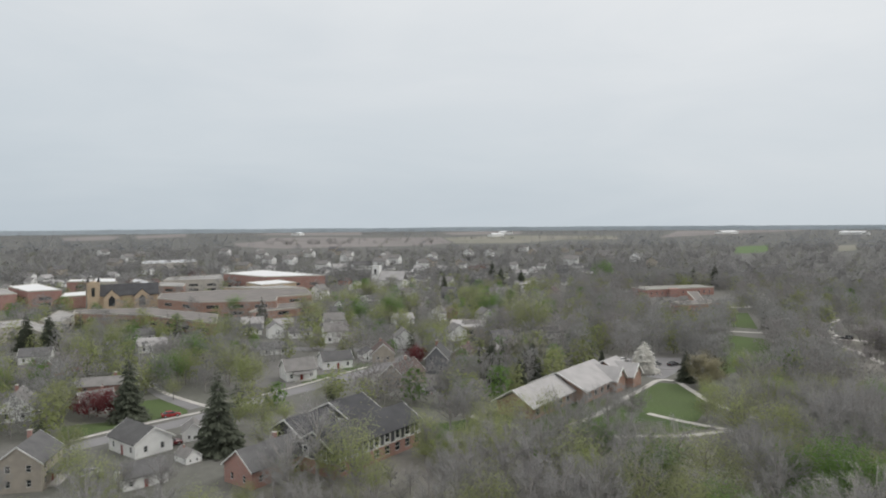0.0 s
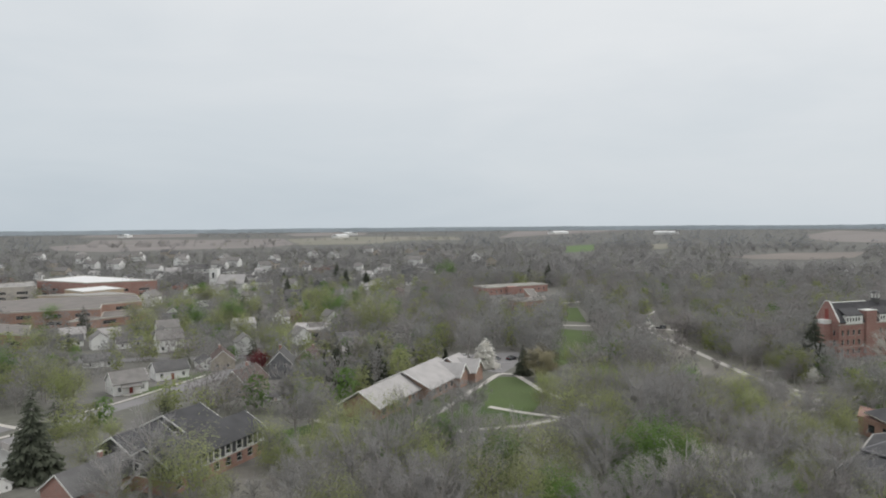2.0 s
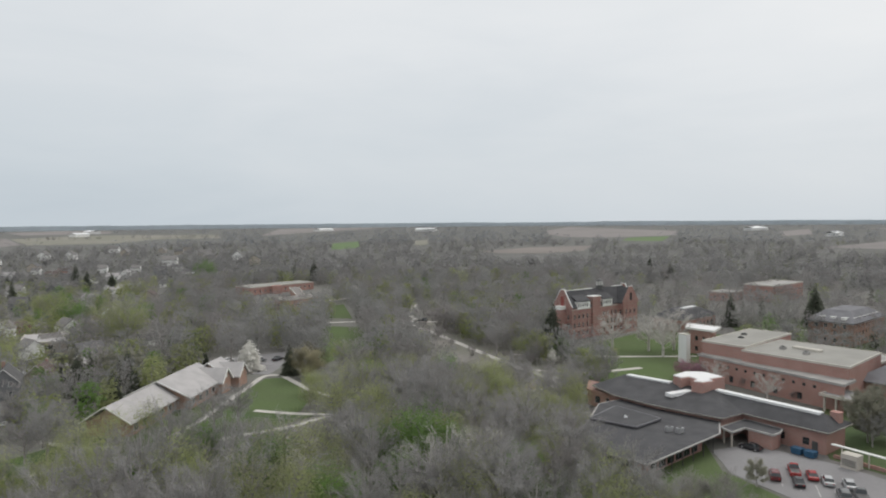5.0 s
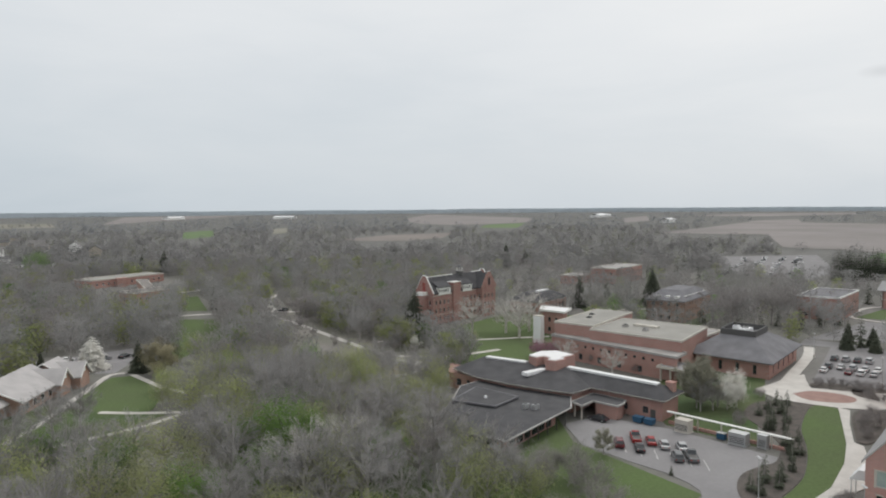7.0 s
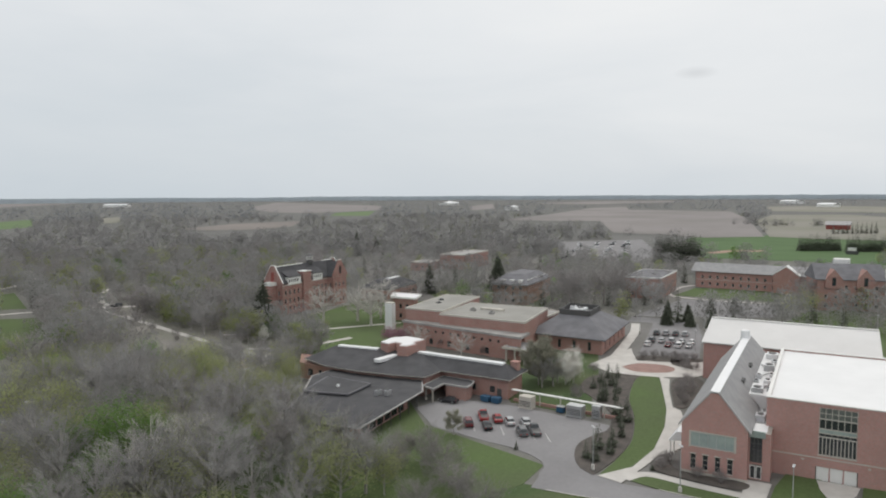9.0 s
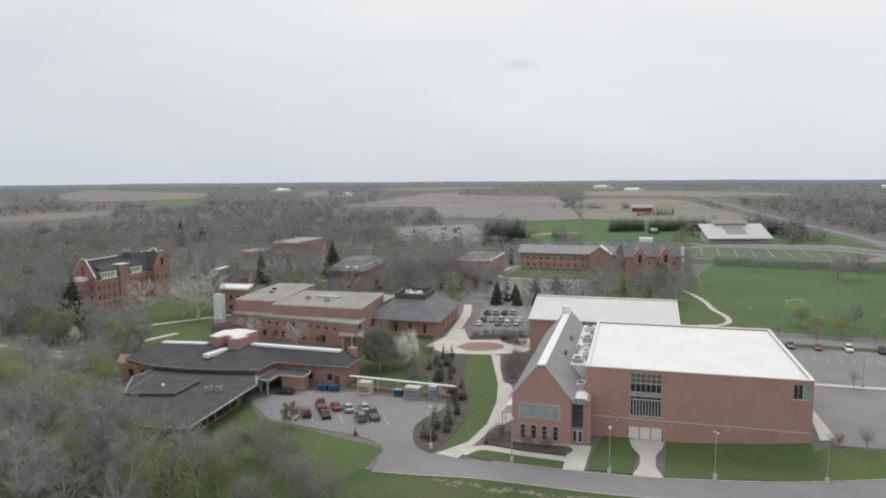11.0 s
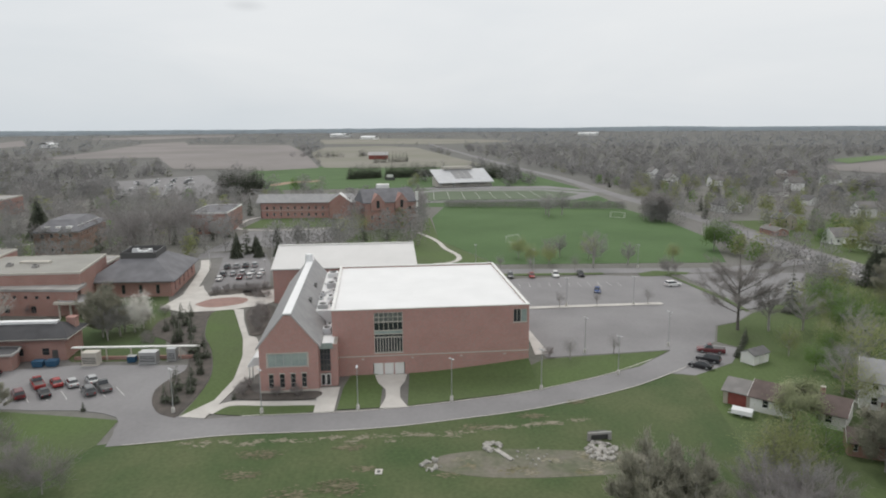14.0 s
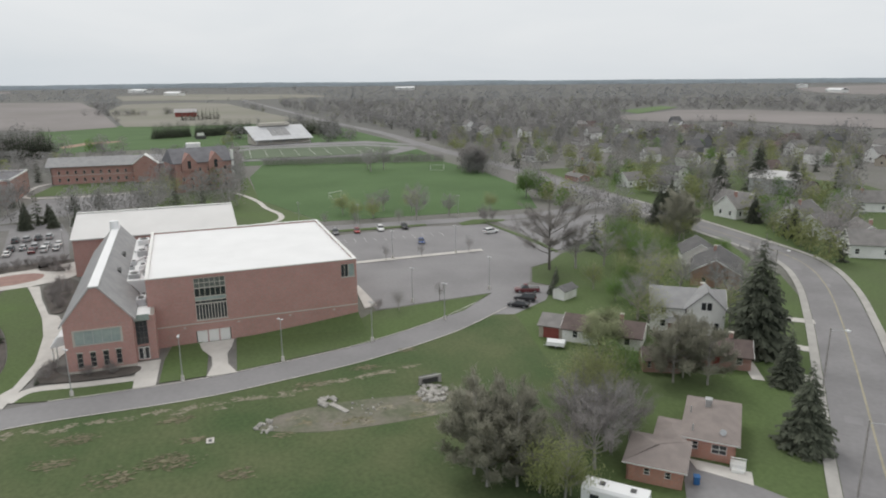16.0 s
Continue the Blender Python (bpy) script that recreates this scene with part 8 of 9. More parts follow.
def broadleaf(seed, height, spread, twigs, leaves, leaf_size, blade=(1.0, 0.035), low=0.22, spread_out=0.085, stout=1.0):
    """Arrays of a deciduous tree: wood, and crown of twigs or leaves."""
    rng = np.random.default_rng(seed)
    verts, tris, tips = branching(rng, height, spread, low=low, stout=stout)
    if leaves:
        ends = np.array([p for a, b in tips for p in (b, a * 0.4 + b * 0.6)])
        crown = clumps(rng, ends, leaves, leaf_size, spread_out * height)
    else:
        crown = blades(rng, tips, twigs, *blade)
    return (np.array(verts), np.array(tris)), crown


def conifer(seed, height, radius, tiers, per, leaf, columnar=1.0):
    """Arrays of a spruce: a straight trunk, and tiers of drooping needle sprays."""
    rng = np.random.default_rng(seed)
    wood, tris = [], []
    limb(rng, wood, tris, np.zeros(3), np.array([0, 0, height * 0.97]), 0.02 * height, 0.02, 6)
    v = []
    for i in range(tiers):
        s = 0.06 + 0.94 * i / tiers
        rad = radius * (1 - s) ** columnar * rng.uniform(0.82, 1.1) + 0.12
        for j in range(max(5, int(per * (1 - s) + 4))):
            w = rng.uniform(0, 2 * math.pi)
            reach = rad * rng.uniform(0.7, 1.12)
            c, sn = math.cos(w), math.sin(w)
            z = height * s + rng.normal(0, 0.012 * height)
            tip = np.array([c * reach, sn * reach, z - reach * 0.28])
            root = np.array([c * reach * 0.12, sn * reach * 0.12, z])
            side = np.array([-sn, c, 0])
            for q in range(leaf):
                f0 = q / leaf
                a = root + (tip - root) * f0
                b = root + (tip - root) * min(1, f0 + 1.4 / leaf)
                wd = reach * 0.24 * (1.15 - f0)
                sag = np.array([0, 0, -wd * rng.uniform(0.3, 0.9)])
                v += [a, b + side * wd + sag, b, a, b, b - side * wd + sag]
    v = np.array(v)
    return (np.array(wood), np.array(tris)), (v, np.arange(len(v)).reshape(-1, 3))


KINDS = {}


def plant(kind, x, y, size=1.0, turn=None, z=0.0):
    """Sets a tree of a kind at a place; the first of each kind carries the meshes, the others are copies."""
    name, arrays, wood, crown, label, group = BOTANY[kind]
    m = pose(x, y, z, 0, 0, random.uniform(0, 360) if turn is None else turn) @ Matrix.Diagonal((size, size, size * random.uniform(0.92, 1.08), 1))
    if kind not in KINDS:
        root = KINDS[kind] = thing(name, m, label, "tree", group)
        for part_name, (v, f), material in (("trunk", arrays[0], wood), ("crown", arrays[1], crown)):
            o = new(part_name, mesh_from(part_name, v, f, material))
            o.parent = root
        return root
    ob = copy_thing(KINDS[kind], Matrix())
    ob.matrix_basis = m
    return ob

# ---- planting ----
BOTANY = {}
for i in range(5):
    h = (15, 17, 13, 16, 14)[i]
    BOTANY["bare%d" % i] = ("bare_tree", broadleaf(20 + i, h, h * 0.36, 1900, 0, 0, (1.25, 0.042), low=0.28, stout=1.35), BARK, TWIG if i < 4 else TWIG_RED, "tall bare grey-brown tree in early spring", "bare woodland trees")
for i in range(3):
    h = (13, 11, 14)[i]
    BOTANY["lime%d" % i] = ("budding_tree", broadleaf(40 + i, h, h * 0.36, 0, 2250, 0.195), BARK, LEAF_LIME, "tree with thin yellow-green new leaves", "leafing trees")
for i in range(2):
    h = (12, 10)[i]
    BOTANY["green%d" % i] = ("leafy_tree", broadleaf(50 + i, h, h * 0.4, 0, 3200, 0.22), BARK, LEAF_GREEN, "rounded tree in fresh bright green leaf", "leafing trees")
for i in range(2):
    BOTANY["spruce%d" % i] = ("spruce", conifer(60 + i, (18, 13)[i], (5.3, 4.3)[i], 34, 24, 3, 0.85), BARK, NEEDLE, "dense dark green spruce with drooping boughs", "spruces")
BOTANY["pine"] = ("pine", broadleaf(77, 13, 4.3, 5600, 0, 0, (0.85, 0.085), low=0.03), BARK, PINE, "broad dull green-brown pine", "pines")
BOTANY["pale"] = ("budding_tree", broadleaf(82, 8, 3.5, 0, 9000, 0.17, low=0.1, spread_out=0.07), BARK, LEAF_PALE, "rounded tree in pale grey-green bud by the low house", "leafing trees")
BOTANY["olive"] = ("yew", broadleaf(81, 11.5, 6.0, 0, 6200, 0.26, low=0.04, spread_out=0.07), BARK, OLIVE, "dense rounded olive-brown evergreen", "pines")
BOTANY["cedar"] = ("young_conifer", conifer(66, 3.6, 1.0, 12, 9, 2, 0.7), BARK, NEEDLE, "small young dark conifer in a mulch bed", "young conifers")
BOTANY["white_cone"] = ("blossom_tree", conifer(83, 10.5, 5.8, 30, 26, 3, 0.6), BARK_PALE, BLOSSOM, "cone-shaped ornamental tree covered in white blossom", "blossom trees")
BOTANY["white"] = ("blossom_tree", broadleaf(70, 12, 2.7, 0, 3900, 0.24, low=0.06, spread_out=0.06), BARK_PALE, BLOSSOM, "ornamental tree covered in white blossom", "blossom trees")
BOTANY["pink"] = ("redbud_tree", broadleaf(71, 6, 2.6, 0, 1200, 0.2, low=0.15), BARK, BLOSSOM_PINK, "low tree in pink-purple blossom", "blossom trees")
BOTANY["red"] = ("red_leaf_tree", broadleaf(72, 6, 3.2, 0, 1800, 0.2, low=0.12), BARK, LEAF_RED, "small tree with dark red leaves", "blossom trees")
BOTANY["sycamore"] = ("sycamore", broadleaf(73, 15, 6.8, 2200, 0, 0, (1.3, 0.04), stout=1.7), BARK_PALE, BARK_PALE, "bare sycamore with pale bark", "bare woodland trees")
BOTANY["oak"] = ("bare_tree", broadleaf(79, 20, 9.0, 7600, 0, 0, (1.5, 0.038), low=0.16, stout=1.0), BARK_DARK, TWIG_DARK, "wide bare spreading tree beside the car park", "bare woodland trees")
BOTANY["bush"] = ("bare_shrub", broadleaf(74, 5.0, 2.8, 1700, 0, 0, (0.9, 0.03), low=0.05), BARK, TWIG_RED, "low bare brown shrub", "shrubs")
BOTANY["sapling"] = ("sapling", broadleaf(75, 4.6, 1.3, 500, 0, 0, (0.6, 0.02), low=0.3), BARK, TWIG, "young bare street tree", "young trees")

SET_TREES = (  # kind, size, places
    ("spruce0", 1.06, ((-78, 168),)), ("spruce0", 1.12, ((167, 189),)), ("spruce0", 1.0, ((-154, 266), (312, 173))), ("spruce0", 1.22, ((92, -85),)), ("spruce0", 0.9, ((-163, 266), (226, -181), (250, -201), (222.7, -215), (190, -134.5))), ("spruce0", 1.2, ((236, -209),)),
    ("spruce1", 1.3, ((-48, 144),)), ("spruce1", 0.72, ((22, 199), (28, 204), (16, 206))), ("spruce1", 0.98, ((63, -68),)), ("pine", 1.0, ((174, -126), (168, -123), (179, -131))), ("spruce0", 0.8, ((186, -133.6), (191, -131.4), (181, -130.6))), ("pine", 0.85, ((152.6, 73), (158, 74.5), (14, 229), (23, 222), (30, 226))), ("pine", 0.82, ((70, -25), (73.5, -31), (66, -29), (67, -25.6), (72.5, -26), (69.4, -30.5), (85, -63.5), (82.5, -68), (88, -68), (86, -66))), ("spruce1", 0.8, ((79, -80), (181.8, -161), (161, -157.5), (72.8, 205), (19, 224))),
    ("spruce1", 0.6, ((249, 60), (248, 68), (250, 53))), ("spruce1", 0.5, ((250, 46),)), ("pine", 0.42, ((111, 71.5),)), ("pine", 0.5, ((155, 73), (68, -31), (71.6, -28))), ("bare2", 0.58, ((153.5, 69.5), (150.4, 71), (157, 70))), ("lime1", 0.8, ((90, 206),)), ("olive", 0.95, ((76.3, 196),)), ("spruce1", 0.38, ((54.2, 234),)), ("spruce1", 0.72, ((12, 226), (17, 231), (26, 219), (29, 224))), ("lime2", 0.55, ((66, 166), (70, 172), (63, 163), (69, 178))), ("green1", 1.1, ((251, -110),)),
    ("white_cone", 1.0, ((64, 218),)), ("white", 0.75, ((156.4, 67.4), (159.5, 66.6))), ("white", 0.52, ((149.8, 169.8),)), ("pink", 0.9, ((170, 134), (173, 131))), ("red", 1.2, ((-84, 170), (-89, 170), (-9.5, 233))),
    ("bare4", 1.1, ((266, 121), (273, 116), (274, 108), (281, 104), (287, 100), (262, 112))), ("bare1", 0.95, ((290, 93), (252, 152), (248, 166), (300, 118), (316, 108))), ("bare2", 0.9, ((276, 80.5), (283, 86), (296, 82), (226, 122))), ("bare4", 1.0, ((331, -113), (337, -118), (343, -119), (349, -121), (327, -119), (356, -122), (340, -123))), ("sycamore", 1.0, ((184, 176), (194, 168), (203, 164), (190, 158))), ("sycamore", 0.5, ((167, 121), (165.5, 104))), ("oak", 0.9, ((150.8, -73.1),)), ("bare0", 0.8, ((222, -57), (352, -66), (361, -66), (358, -74), (150, -80))),
    ("lime1", 0.8, ((237, -59), (240, -34.5))), ("bare2", 0.62, ((233.3, -44.3), (243, -50), (226, -69.8))), ("pale", 1.0, ((99.1, -58.8),)), ("lime1", 0.62, ((229, -37), (227, -43), (231, -87))), ("lime0", 0.8, ((293, 26), (290, 34), (328, 98))), ("green0", 0.85, ((143, -94), (150, -98), (165, -102), (-81.6, 201))),
    ("lime2", 0.9, ((-58, 197), (-65, 206), (22, 356), (40, 316), (-28, 358), (119, -83))), ("lime0", 0.62, ((-12, 118), (-1, 131), (3, 138), (-27, 119), (-36, 140))), ("lime0", 0.78, ((81, -47.5),)), ("bare3", 0.6, ((75, -41), (70, -43), (150, -88), (136, -92), (112, -74))), ("lime0", 0.6, ((64, -31), (61.5, -33), (80, -46.5), (77.5, -44), (104.8, -90), (132, -84), (82, -49))), ("green0", 0.5, ((124, -76), (91, -55.5), (87, -56), (146, -120))), ("bare4", 0.66, ((66.5, -39.5), (69.5, -43.5), (72, -40), (74, -45))), ("bare4", 0.58, ((67.5, -36.5), (71.5, -47.5))), ("lime2", 0.72, ((80.4, -47), (78.6, -44))), ("lime1", 0.5, ((63.4, -31.4), (62.4, -34.2))), ("bush", 0.42, ((131.1, -14.1), (133.2, -18.5))),
    ("lime0", 0.85, ((-56, 199), (-61, 330), (-28, 338))), ("green0", 0.9, ((-86, 231), (-111, 362))), ("lime0", 0.75, ((-42, 156), (-120, 185), (-56, 193), (-2, 270), (31, 355), (-58, 397))), ("lime2", 1.15, ((-118, 220),)),
    ("lime0", 0.62, ((-21, 124),)), ("lime2", 1.1, ((-16.5, 121),)), ("bare1", 0.85, ((-27, 116), (-24, 127))), ("lime2", 0.75, ((10, 150), (16, 153), (24, 157), (-4, 140))), ("bare2", 0.85, ((0.5, 178.8), (7, 190.6), (13.7, 197), (4.7, 168), (30, 151), (5, 156), (38, 157), (44, 160))), ("bare2", 0.55, ((-16, 127), (-3, 137), (150, 160), (156, 172), (161, 185), (152, 186), (168, 182), (144, 174), (172, 172))), ("lime1", 0.5, ((160, 164), (170, 162), (178, 176))),
    ("lime2", 1.0, ((35, 285), (18, 392))), ("spruce1", 0.95, ((-23, 382), (14.7, 214), (-2, 567))), ("spruce0", 1.1, ((40, 563), (297, 165))), ("spruce0", 0.8, ((268, 186), (432, 353), (493, 426))), ("spruce1", 0.6, ((260, 71), (281, 60), (290, 53), (260, 63.6))), ("bare2", 0.8, ((-98, 243), (-68, 232), (-32, 288), (-16, 280))),
    ("bush", 1.0, ((210, -78), (199, 75))), ("bush", 0.45, ((193.6, 59.6), (195.4, 57), (196.6, 54.4), (197.4, 51.8), (198.2, 49), (199, 46.6), (188, 43.6), (187.6, 46))), ("bush", 0.4, ((134.5, -26), (134, -19), (131, -13), (117, 32.4), (120.5, 32.6), (116, 26), (116, 22.6))), ("sapling", 1.0, ((173, -36), (173.6, -46), (175, -60), (136, -40), (132, -30), (222, -26), (221, -36), (218, -50))),
    ("lime1", 0.75, ((82, 66), (74, 74), (120, 128), (114, 122))), ("bush", 1.15, ((88, 56), (92, 62), (84, 50), (88, 70), (96, 68), (80, 58), (90, 78), (94, 72), (84, 78))), ("green0", 1.05, ((60.7, 108.7), (63, 105))), ("green0", 0.8, ((74, 92),)), ("lime2", 0.8, ((93, 112), (96, 116), (104, 138))), ("sycamore", 0.8, ((62.8, 99), (67, 97), (58, 96))), ("bush", 0.6, ((176, 92), (178, 108), (173, 100), (174, 116), (172, 86))),
    ("cedar", 0.8, ((132.4, -64.6), (134.2, -65.8), (136, -66.9), (137.8, -68), (139.6, -69.2), (141.4, -70.2), (143.4, -71.4))), ("cedar", 0.5, ((111, 57.6), (115, 33.4))), ("bush", 0.5, ((157, 39), (163, 41), (169, 42), (174, 42), (166, 39.5), (192, 47.4), (194, 50), (150, 62), (146, 60), (172, 66), (164, 68))),
)
random.seed(31)
for kind, size, places in SET_TREES:
    for x, y in places:
        plant(kind, x, y, size * random.uniform(0.93, 1.07))
YOUNG = ((114, 44.9), (113.5, 43.2), (119.2, 44.7), (118.1, 41.9), (122.1, 43), (127.8, 43.2), (137.3, 45), (136.4, 46.4), (140.6, 48.7), (150.5, 52.4), (148.5, 54.3), (161.5, 57.3), (169.5, 58.8), (159.7, 58.9), (157, 60.5), (148.1, 55.1), (145, 48), (167.6, 60.4), (133, 45), (153, 56), (156, 54), (163, 61))
for x, y in YOUNG:
    plant("cedar", x, y, random.uniform(0.85, 1.35), z=0.13)
TOWN_TREES = (
    ("lime0", 0.9, ((77.5, 164.7), (100.9, 131.7), (110.9, 149.7), (189.6, 242.0), (88.7, 132.2),)), ("lime2", 0.85, ((70.9, 158.5), (90.4, 113.0),)), ("lime1", 0.85, ((101.4, 119.2), (73.3, 144.3),)), ("green0", 0.68, ((80.3, 133.5),)), ("lime2", 1.09, ((258.4, 385.3),)), ("spruce0", 1.03, ((206.6, 520.6),)), ("spruce1", 1.15, ((185.0, 506.1),)), ("green1", 0.68, ((59.3, 106.7),)),
    ("bare0", 0.86, ((84.8, 88),)), ("bare3", 0.82, ((83.5, 81),)), ("bare1", 0.7, ((84, 75),)), ("bare2", 0.85, ((81, 69), (75.5, 76))), ("lime0", 0.85, ((75, 69),)),
    ("lime0", 1.5, ((36.2, 277.7),)), ("lime2", 1.1, ((36.7, 336.3), (-51.7, 368.3), (-17.6, 350.5))), ("green0", 1.25, ((23.2, 347.4), (-26.2, 337.9))), ("lime0", 0.9, ((-2.4, 251.3),)), ("lime1", 1.3, ((-46, 422.6),)),
    ("lime2", 0.58, ((-147, 286), (-139, 296), (-132, 284), (-152, 292))), ("bare2", 0.62, ((-56, 116), (-50, 119), (-62, 117))), ("lime2", 1.0, ((-64, 372), (-72, 356), (-35, 392), (12, 396), (-8, 262), (30, 300))), ("lime0", 1.0, ((-20, 300), (-30, 312), (-88, 270), (-118, 244))), ("green0", 0.9, ((52, 340), (-40, 330))), ("spruce0", 0.9, ((45.7, 545), (58, 512))), ("spruce1", 1.0, ((0.4, 494), (-20.7, 366), (-88, 330))), ("green0", 1.6, ((129.9, 554.5),)), ("bare2", 1.15, ((21.4, 283.8), (61.4, 230.2))), ("bare3", 1.0, ((44.8, 257),)),
)
for kind, size, places in TOWN_TREES:
    for x, y in places:
        plant(kind, x, y, size)

OPEN_STREET = [(-56, 172), (-30, 186), (-4, 198), (-6, 246), (-50, 246), (-64, 214), (-68, 196)]
KEEP_CLEAR = [
    [(97, 48), (104, 84), (90, 84), (90, 101), (106, 109), (122, 130), (150, 135), (170, 150), (222, 160), (250, 110), (262, 0), (225, -112), (212, -126), (180, -108), (150, -76), (136, -82), (100, -95), (40, -60), (40, 56), (60, 44)],
    [(225, 0), (360, 0), (400, -13), (384, -114), (330, -130), (229, -105)], [(440, 108), (462, 128), (505, 132), (532, 8), (440, 8)], [(420, 10), (520, 12), (540, -125), (430, -112)], [(505, 130), (517, 125), (527, 10), (820, 0), (817, 191)],
    [(50, 200), (90, 200), (84, 246), (48, 246)], [(300, 90), (365, 90), (365, 38), (300, 38)], [(420, 140), (455, 150), (480, 212), (612, 276), (690, 216), (580, 172), (520, 146)], [(256, 90), (318, 82), (318, 36), (284, 34)], [(176, 192), (230, 188), (230, 212), (176, 212)], [(256, 126), (298, 126), (298, 154), (256, 154)], [(230, 182), (265, 182), (265, 208), (230, 208)],
    [(8, 152), (26, 146), (66, 154), (84, 166), (86, 214), (68, 218), (44, 216), (4, 172)], [(-30, 140), (-20, 128), (-6, 148), (-16, 172), (-36, 160)], [(150, 132), (205, 136), (240, 160), (232, 188), (176, 192), (178, 214), (166, 200), (158, 176)],
    [(40, -50), (140, -60), (190, -128), (330, -128), (330, -158), (180, -160), (110, -135), (40, -85)], [(510, 2), (570, 4), (580, -60), (524, -66)], [(80, 186), (87, 212), (100, 250), (121, 293), (134, 318), (150, 362), (164, 362), (145, 310), (133, 276), (120, 250), (104, 214), (94, 190)], [(150, 262), (186, 256), (200, 338), (184, 334), (168, 296), (150, 296)],
    [(106, 352), (120, 335), (150, 350), (196, 450), (186, 476), (112, 458)], [(262, 150), (300, 140), (310, 178), (276, 196)], [(112, 176), (126, 150), (150, 150), (150, 210), (162, 290), (148, 292), (134, 236)], [(-90, 150), (-56, 168), (-30, 206), (-62, 212), (-96, 176)], OPEN_STREET,
]


def keep_clear(x, y):
    return any(inside(x, y, o) for o in KEEP_CLEAR)


def near_home(x, y, r=6.5):
    return bool((((HOME_SPOTS - (x, y)) ** 2).sum(axis=1) < r * r).any())


HOME_SPOTS = np.array([tuple(o.matrix_basis.translation[:2]) for o in scene.objects if o.name.split(".")[0] == "house"])
random.seed(11)
nprng = np.random.default_rng(11)
BELOW_APARTMENTS = [(-30, 134), (-19, 98), (-4, 100), (2, 140), (-6, 146)]
taken = []
tries = 0
while len(taken) < 270 and tries < 20000:
    tries += 1
    a, d = radians(random.uniform(-46, 17)), random.uniform(84, 215)
    x, y = -math.sin(a) * d, math.cos(a) * d
    edge = d > (104 if x < -26 and len(taken) < 200 else 124 if x < 4 else 138 if x < 62 else 215)
    if keep_clear(x, y) or edge or near_home(x, y) or any((x - p) ** 2 + (y - q) ** 2 < 21 for p, q in taken):
        continue
    taken.append((x, y))
    kind = random.choices(["bare0", "bare1", "bare2", "bare3", "bare4", "lime0", "lime1", "lime2", "green0"], [10, 10, 9, 9, 5, 8, 8, 7, 2])[0]
    low = d < 100 or x < 4 or (x > 88 and d > 125)
    size = random.uniform(0.45, 0.68) if low else random.uniform(0.62, 0.95)
    plant(kind, x, y, size * (0.62 if inside(x, y, BELOW_APARTMENTS) else 1.0))

garden = [(100, -66), (130, -74), (150, -84), (176, -124), (150, -122), (128, -118), (110, -100)]
for x, y in [(random.uniform(100, 178), random.uniform(-126, -66)) for _ in range(120)]:
    if inside(x, y, garden) and not near_home(x, y, 8.5) and all((x - p) ** 2 + (y - q) ** 2 > 20 for p, q in taken):
        taken.append((x, y))
        plant(random.choices(["lime0", "lime2", "green0", "bare2", "bare3"], [4, 4, 2, 3, 3])[0], x, y, random.uniform(0.42, 0.68))

street = [(-106, 124), (-76, 153), (-55, 179), (-38, 203), (-19, 234), (-8, 262)]
added, tries = 0, 0
while added < 34 and tries < 4000:
    tries += 1
    a, d = radians(random.uniform(-4, 37)), random.uniform(108, 232)
    x, y = -math.sin(a) * d, math.cos(a) * d
    if near_home(x, y, 9) or any(near_home(x * k, y * k, 6) for k in (1.06, 1.14)) or any(math.hypot(x - p - (r - p) * k / 8, y - q - (s - q) * k / 8) < 6.5 for (p, q), (r, s) in zip(street, street[1:]) for k in range(9)):
        continue
    if any((x - p) ** 2 + (y - q) ** 2 < 40 for p, q in taken) or inside(x, y, [(-32, 134), (-10, 128), (2, 150), (-14, 174), (-40, 162)]) or inside(x, y, OPEN_STREET) or inside(x, y, [(6, 160), (40, 150), (80, 166), (80, 214), (60, 214)]):
        continue
    taken.append((x, y))
    added += 1
    plant(random.choices(["lime0", "lime1", "lime2", "green0", "bare0", "bare2", "bare3"], [5, 5, 4, 3, 3, 3, 3])[0], x, y, random.uniform(0.5, 0.8))


BESIDE_ROAD = [(112, 176), (124, 160), (139, 166), (147, 210), (152, 250), (160, 290), (186, 300), (180, 262), (188, 252), (170, 210), (160, 196), (140, 150), (120, 140)]
CAMPUS_WAYS = ((137.4, 168), (140.3, 186.5), (143, 202), (146, 218.6), (149, 236), (152, 253), (153, 270), (154, 285.5), (143.7, 161.3), (154.5, 153.7), (132.6, 147.8), (122.2, 147), (167.3, 273.5), (184, 260), (160, 280), (166.5, 292.5), (179.5, 316.2))
low_growth, tries = [], 0
while len(low_growth) < 74 and tries < 4000:
    tries += 1
    x, y = random.uniform(108, 190), random.uniform(140, 320)
    if not inside(x, y, BESIDE_ROAD) or any((x - p) ** 2 + (y - q) ** 2 < 60 for p, q in CAMPUS_WAYS) or any((x - p) ** 2 + (y - q) ** 2 < 22 for p, q in low_growth) or 168 < x < 240 and 180 < y < 214:
        continue
    low_growth.append((x, y))
    beyond = x > 146 + (y - 210) * 0.1
    plant(random.choices(["bare2", "bare3", "bare4", "bush", "lime1", "lime0"], [6, 5, 5, 4, 2, 2])[0], x, y, random.uniform(0.5, 0.75) if beyond else random.uniform(0.3, 0.46))


# low shrubs along both verges of the campus road
for (x0, y0), (x1, y1) in zip(CAMPUS_WAYS[:7], CAMPUS_WAYS[1:8]):
    for k in range(4):
        u, off = random.random(), random.choice((-1, 1, 1)) * random.uniform(3.2, 7.5)
        plant(random.choice(("bush", "bush", "bare4", "bare2")), x0 + (x1 - x0) * u - off, y0 + (y1 - y0) * u + 0.2 * off, random.uniform(0.26, 0.36))


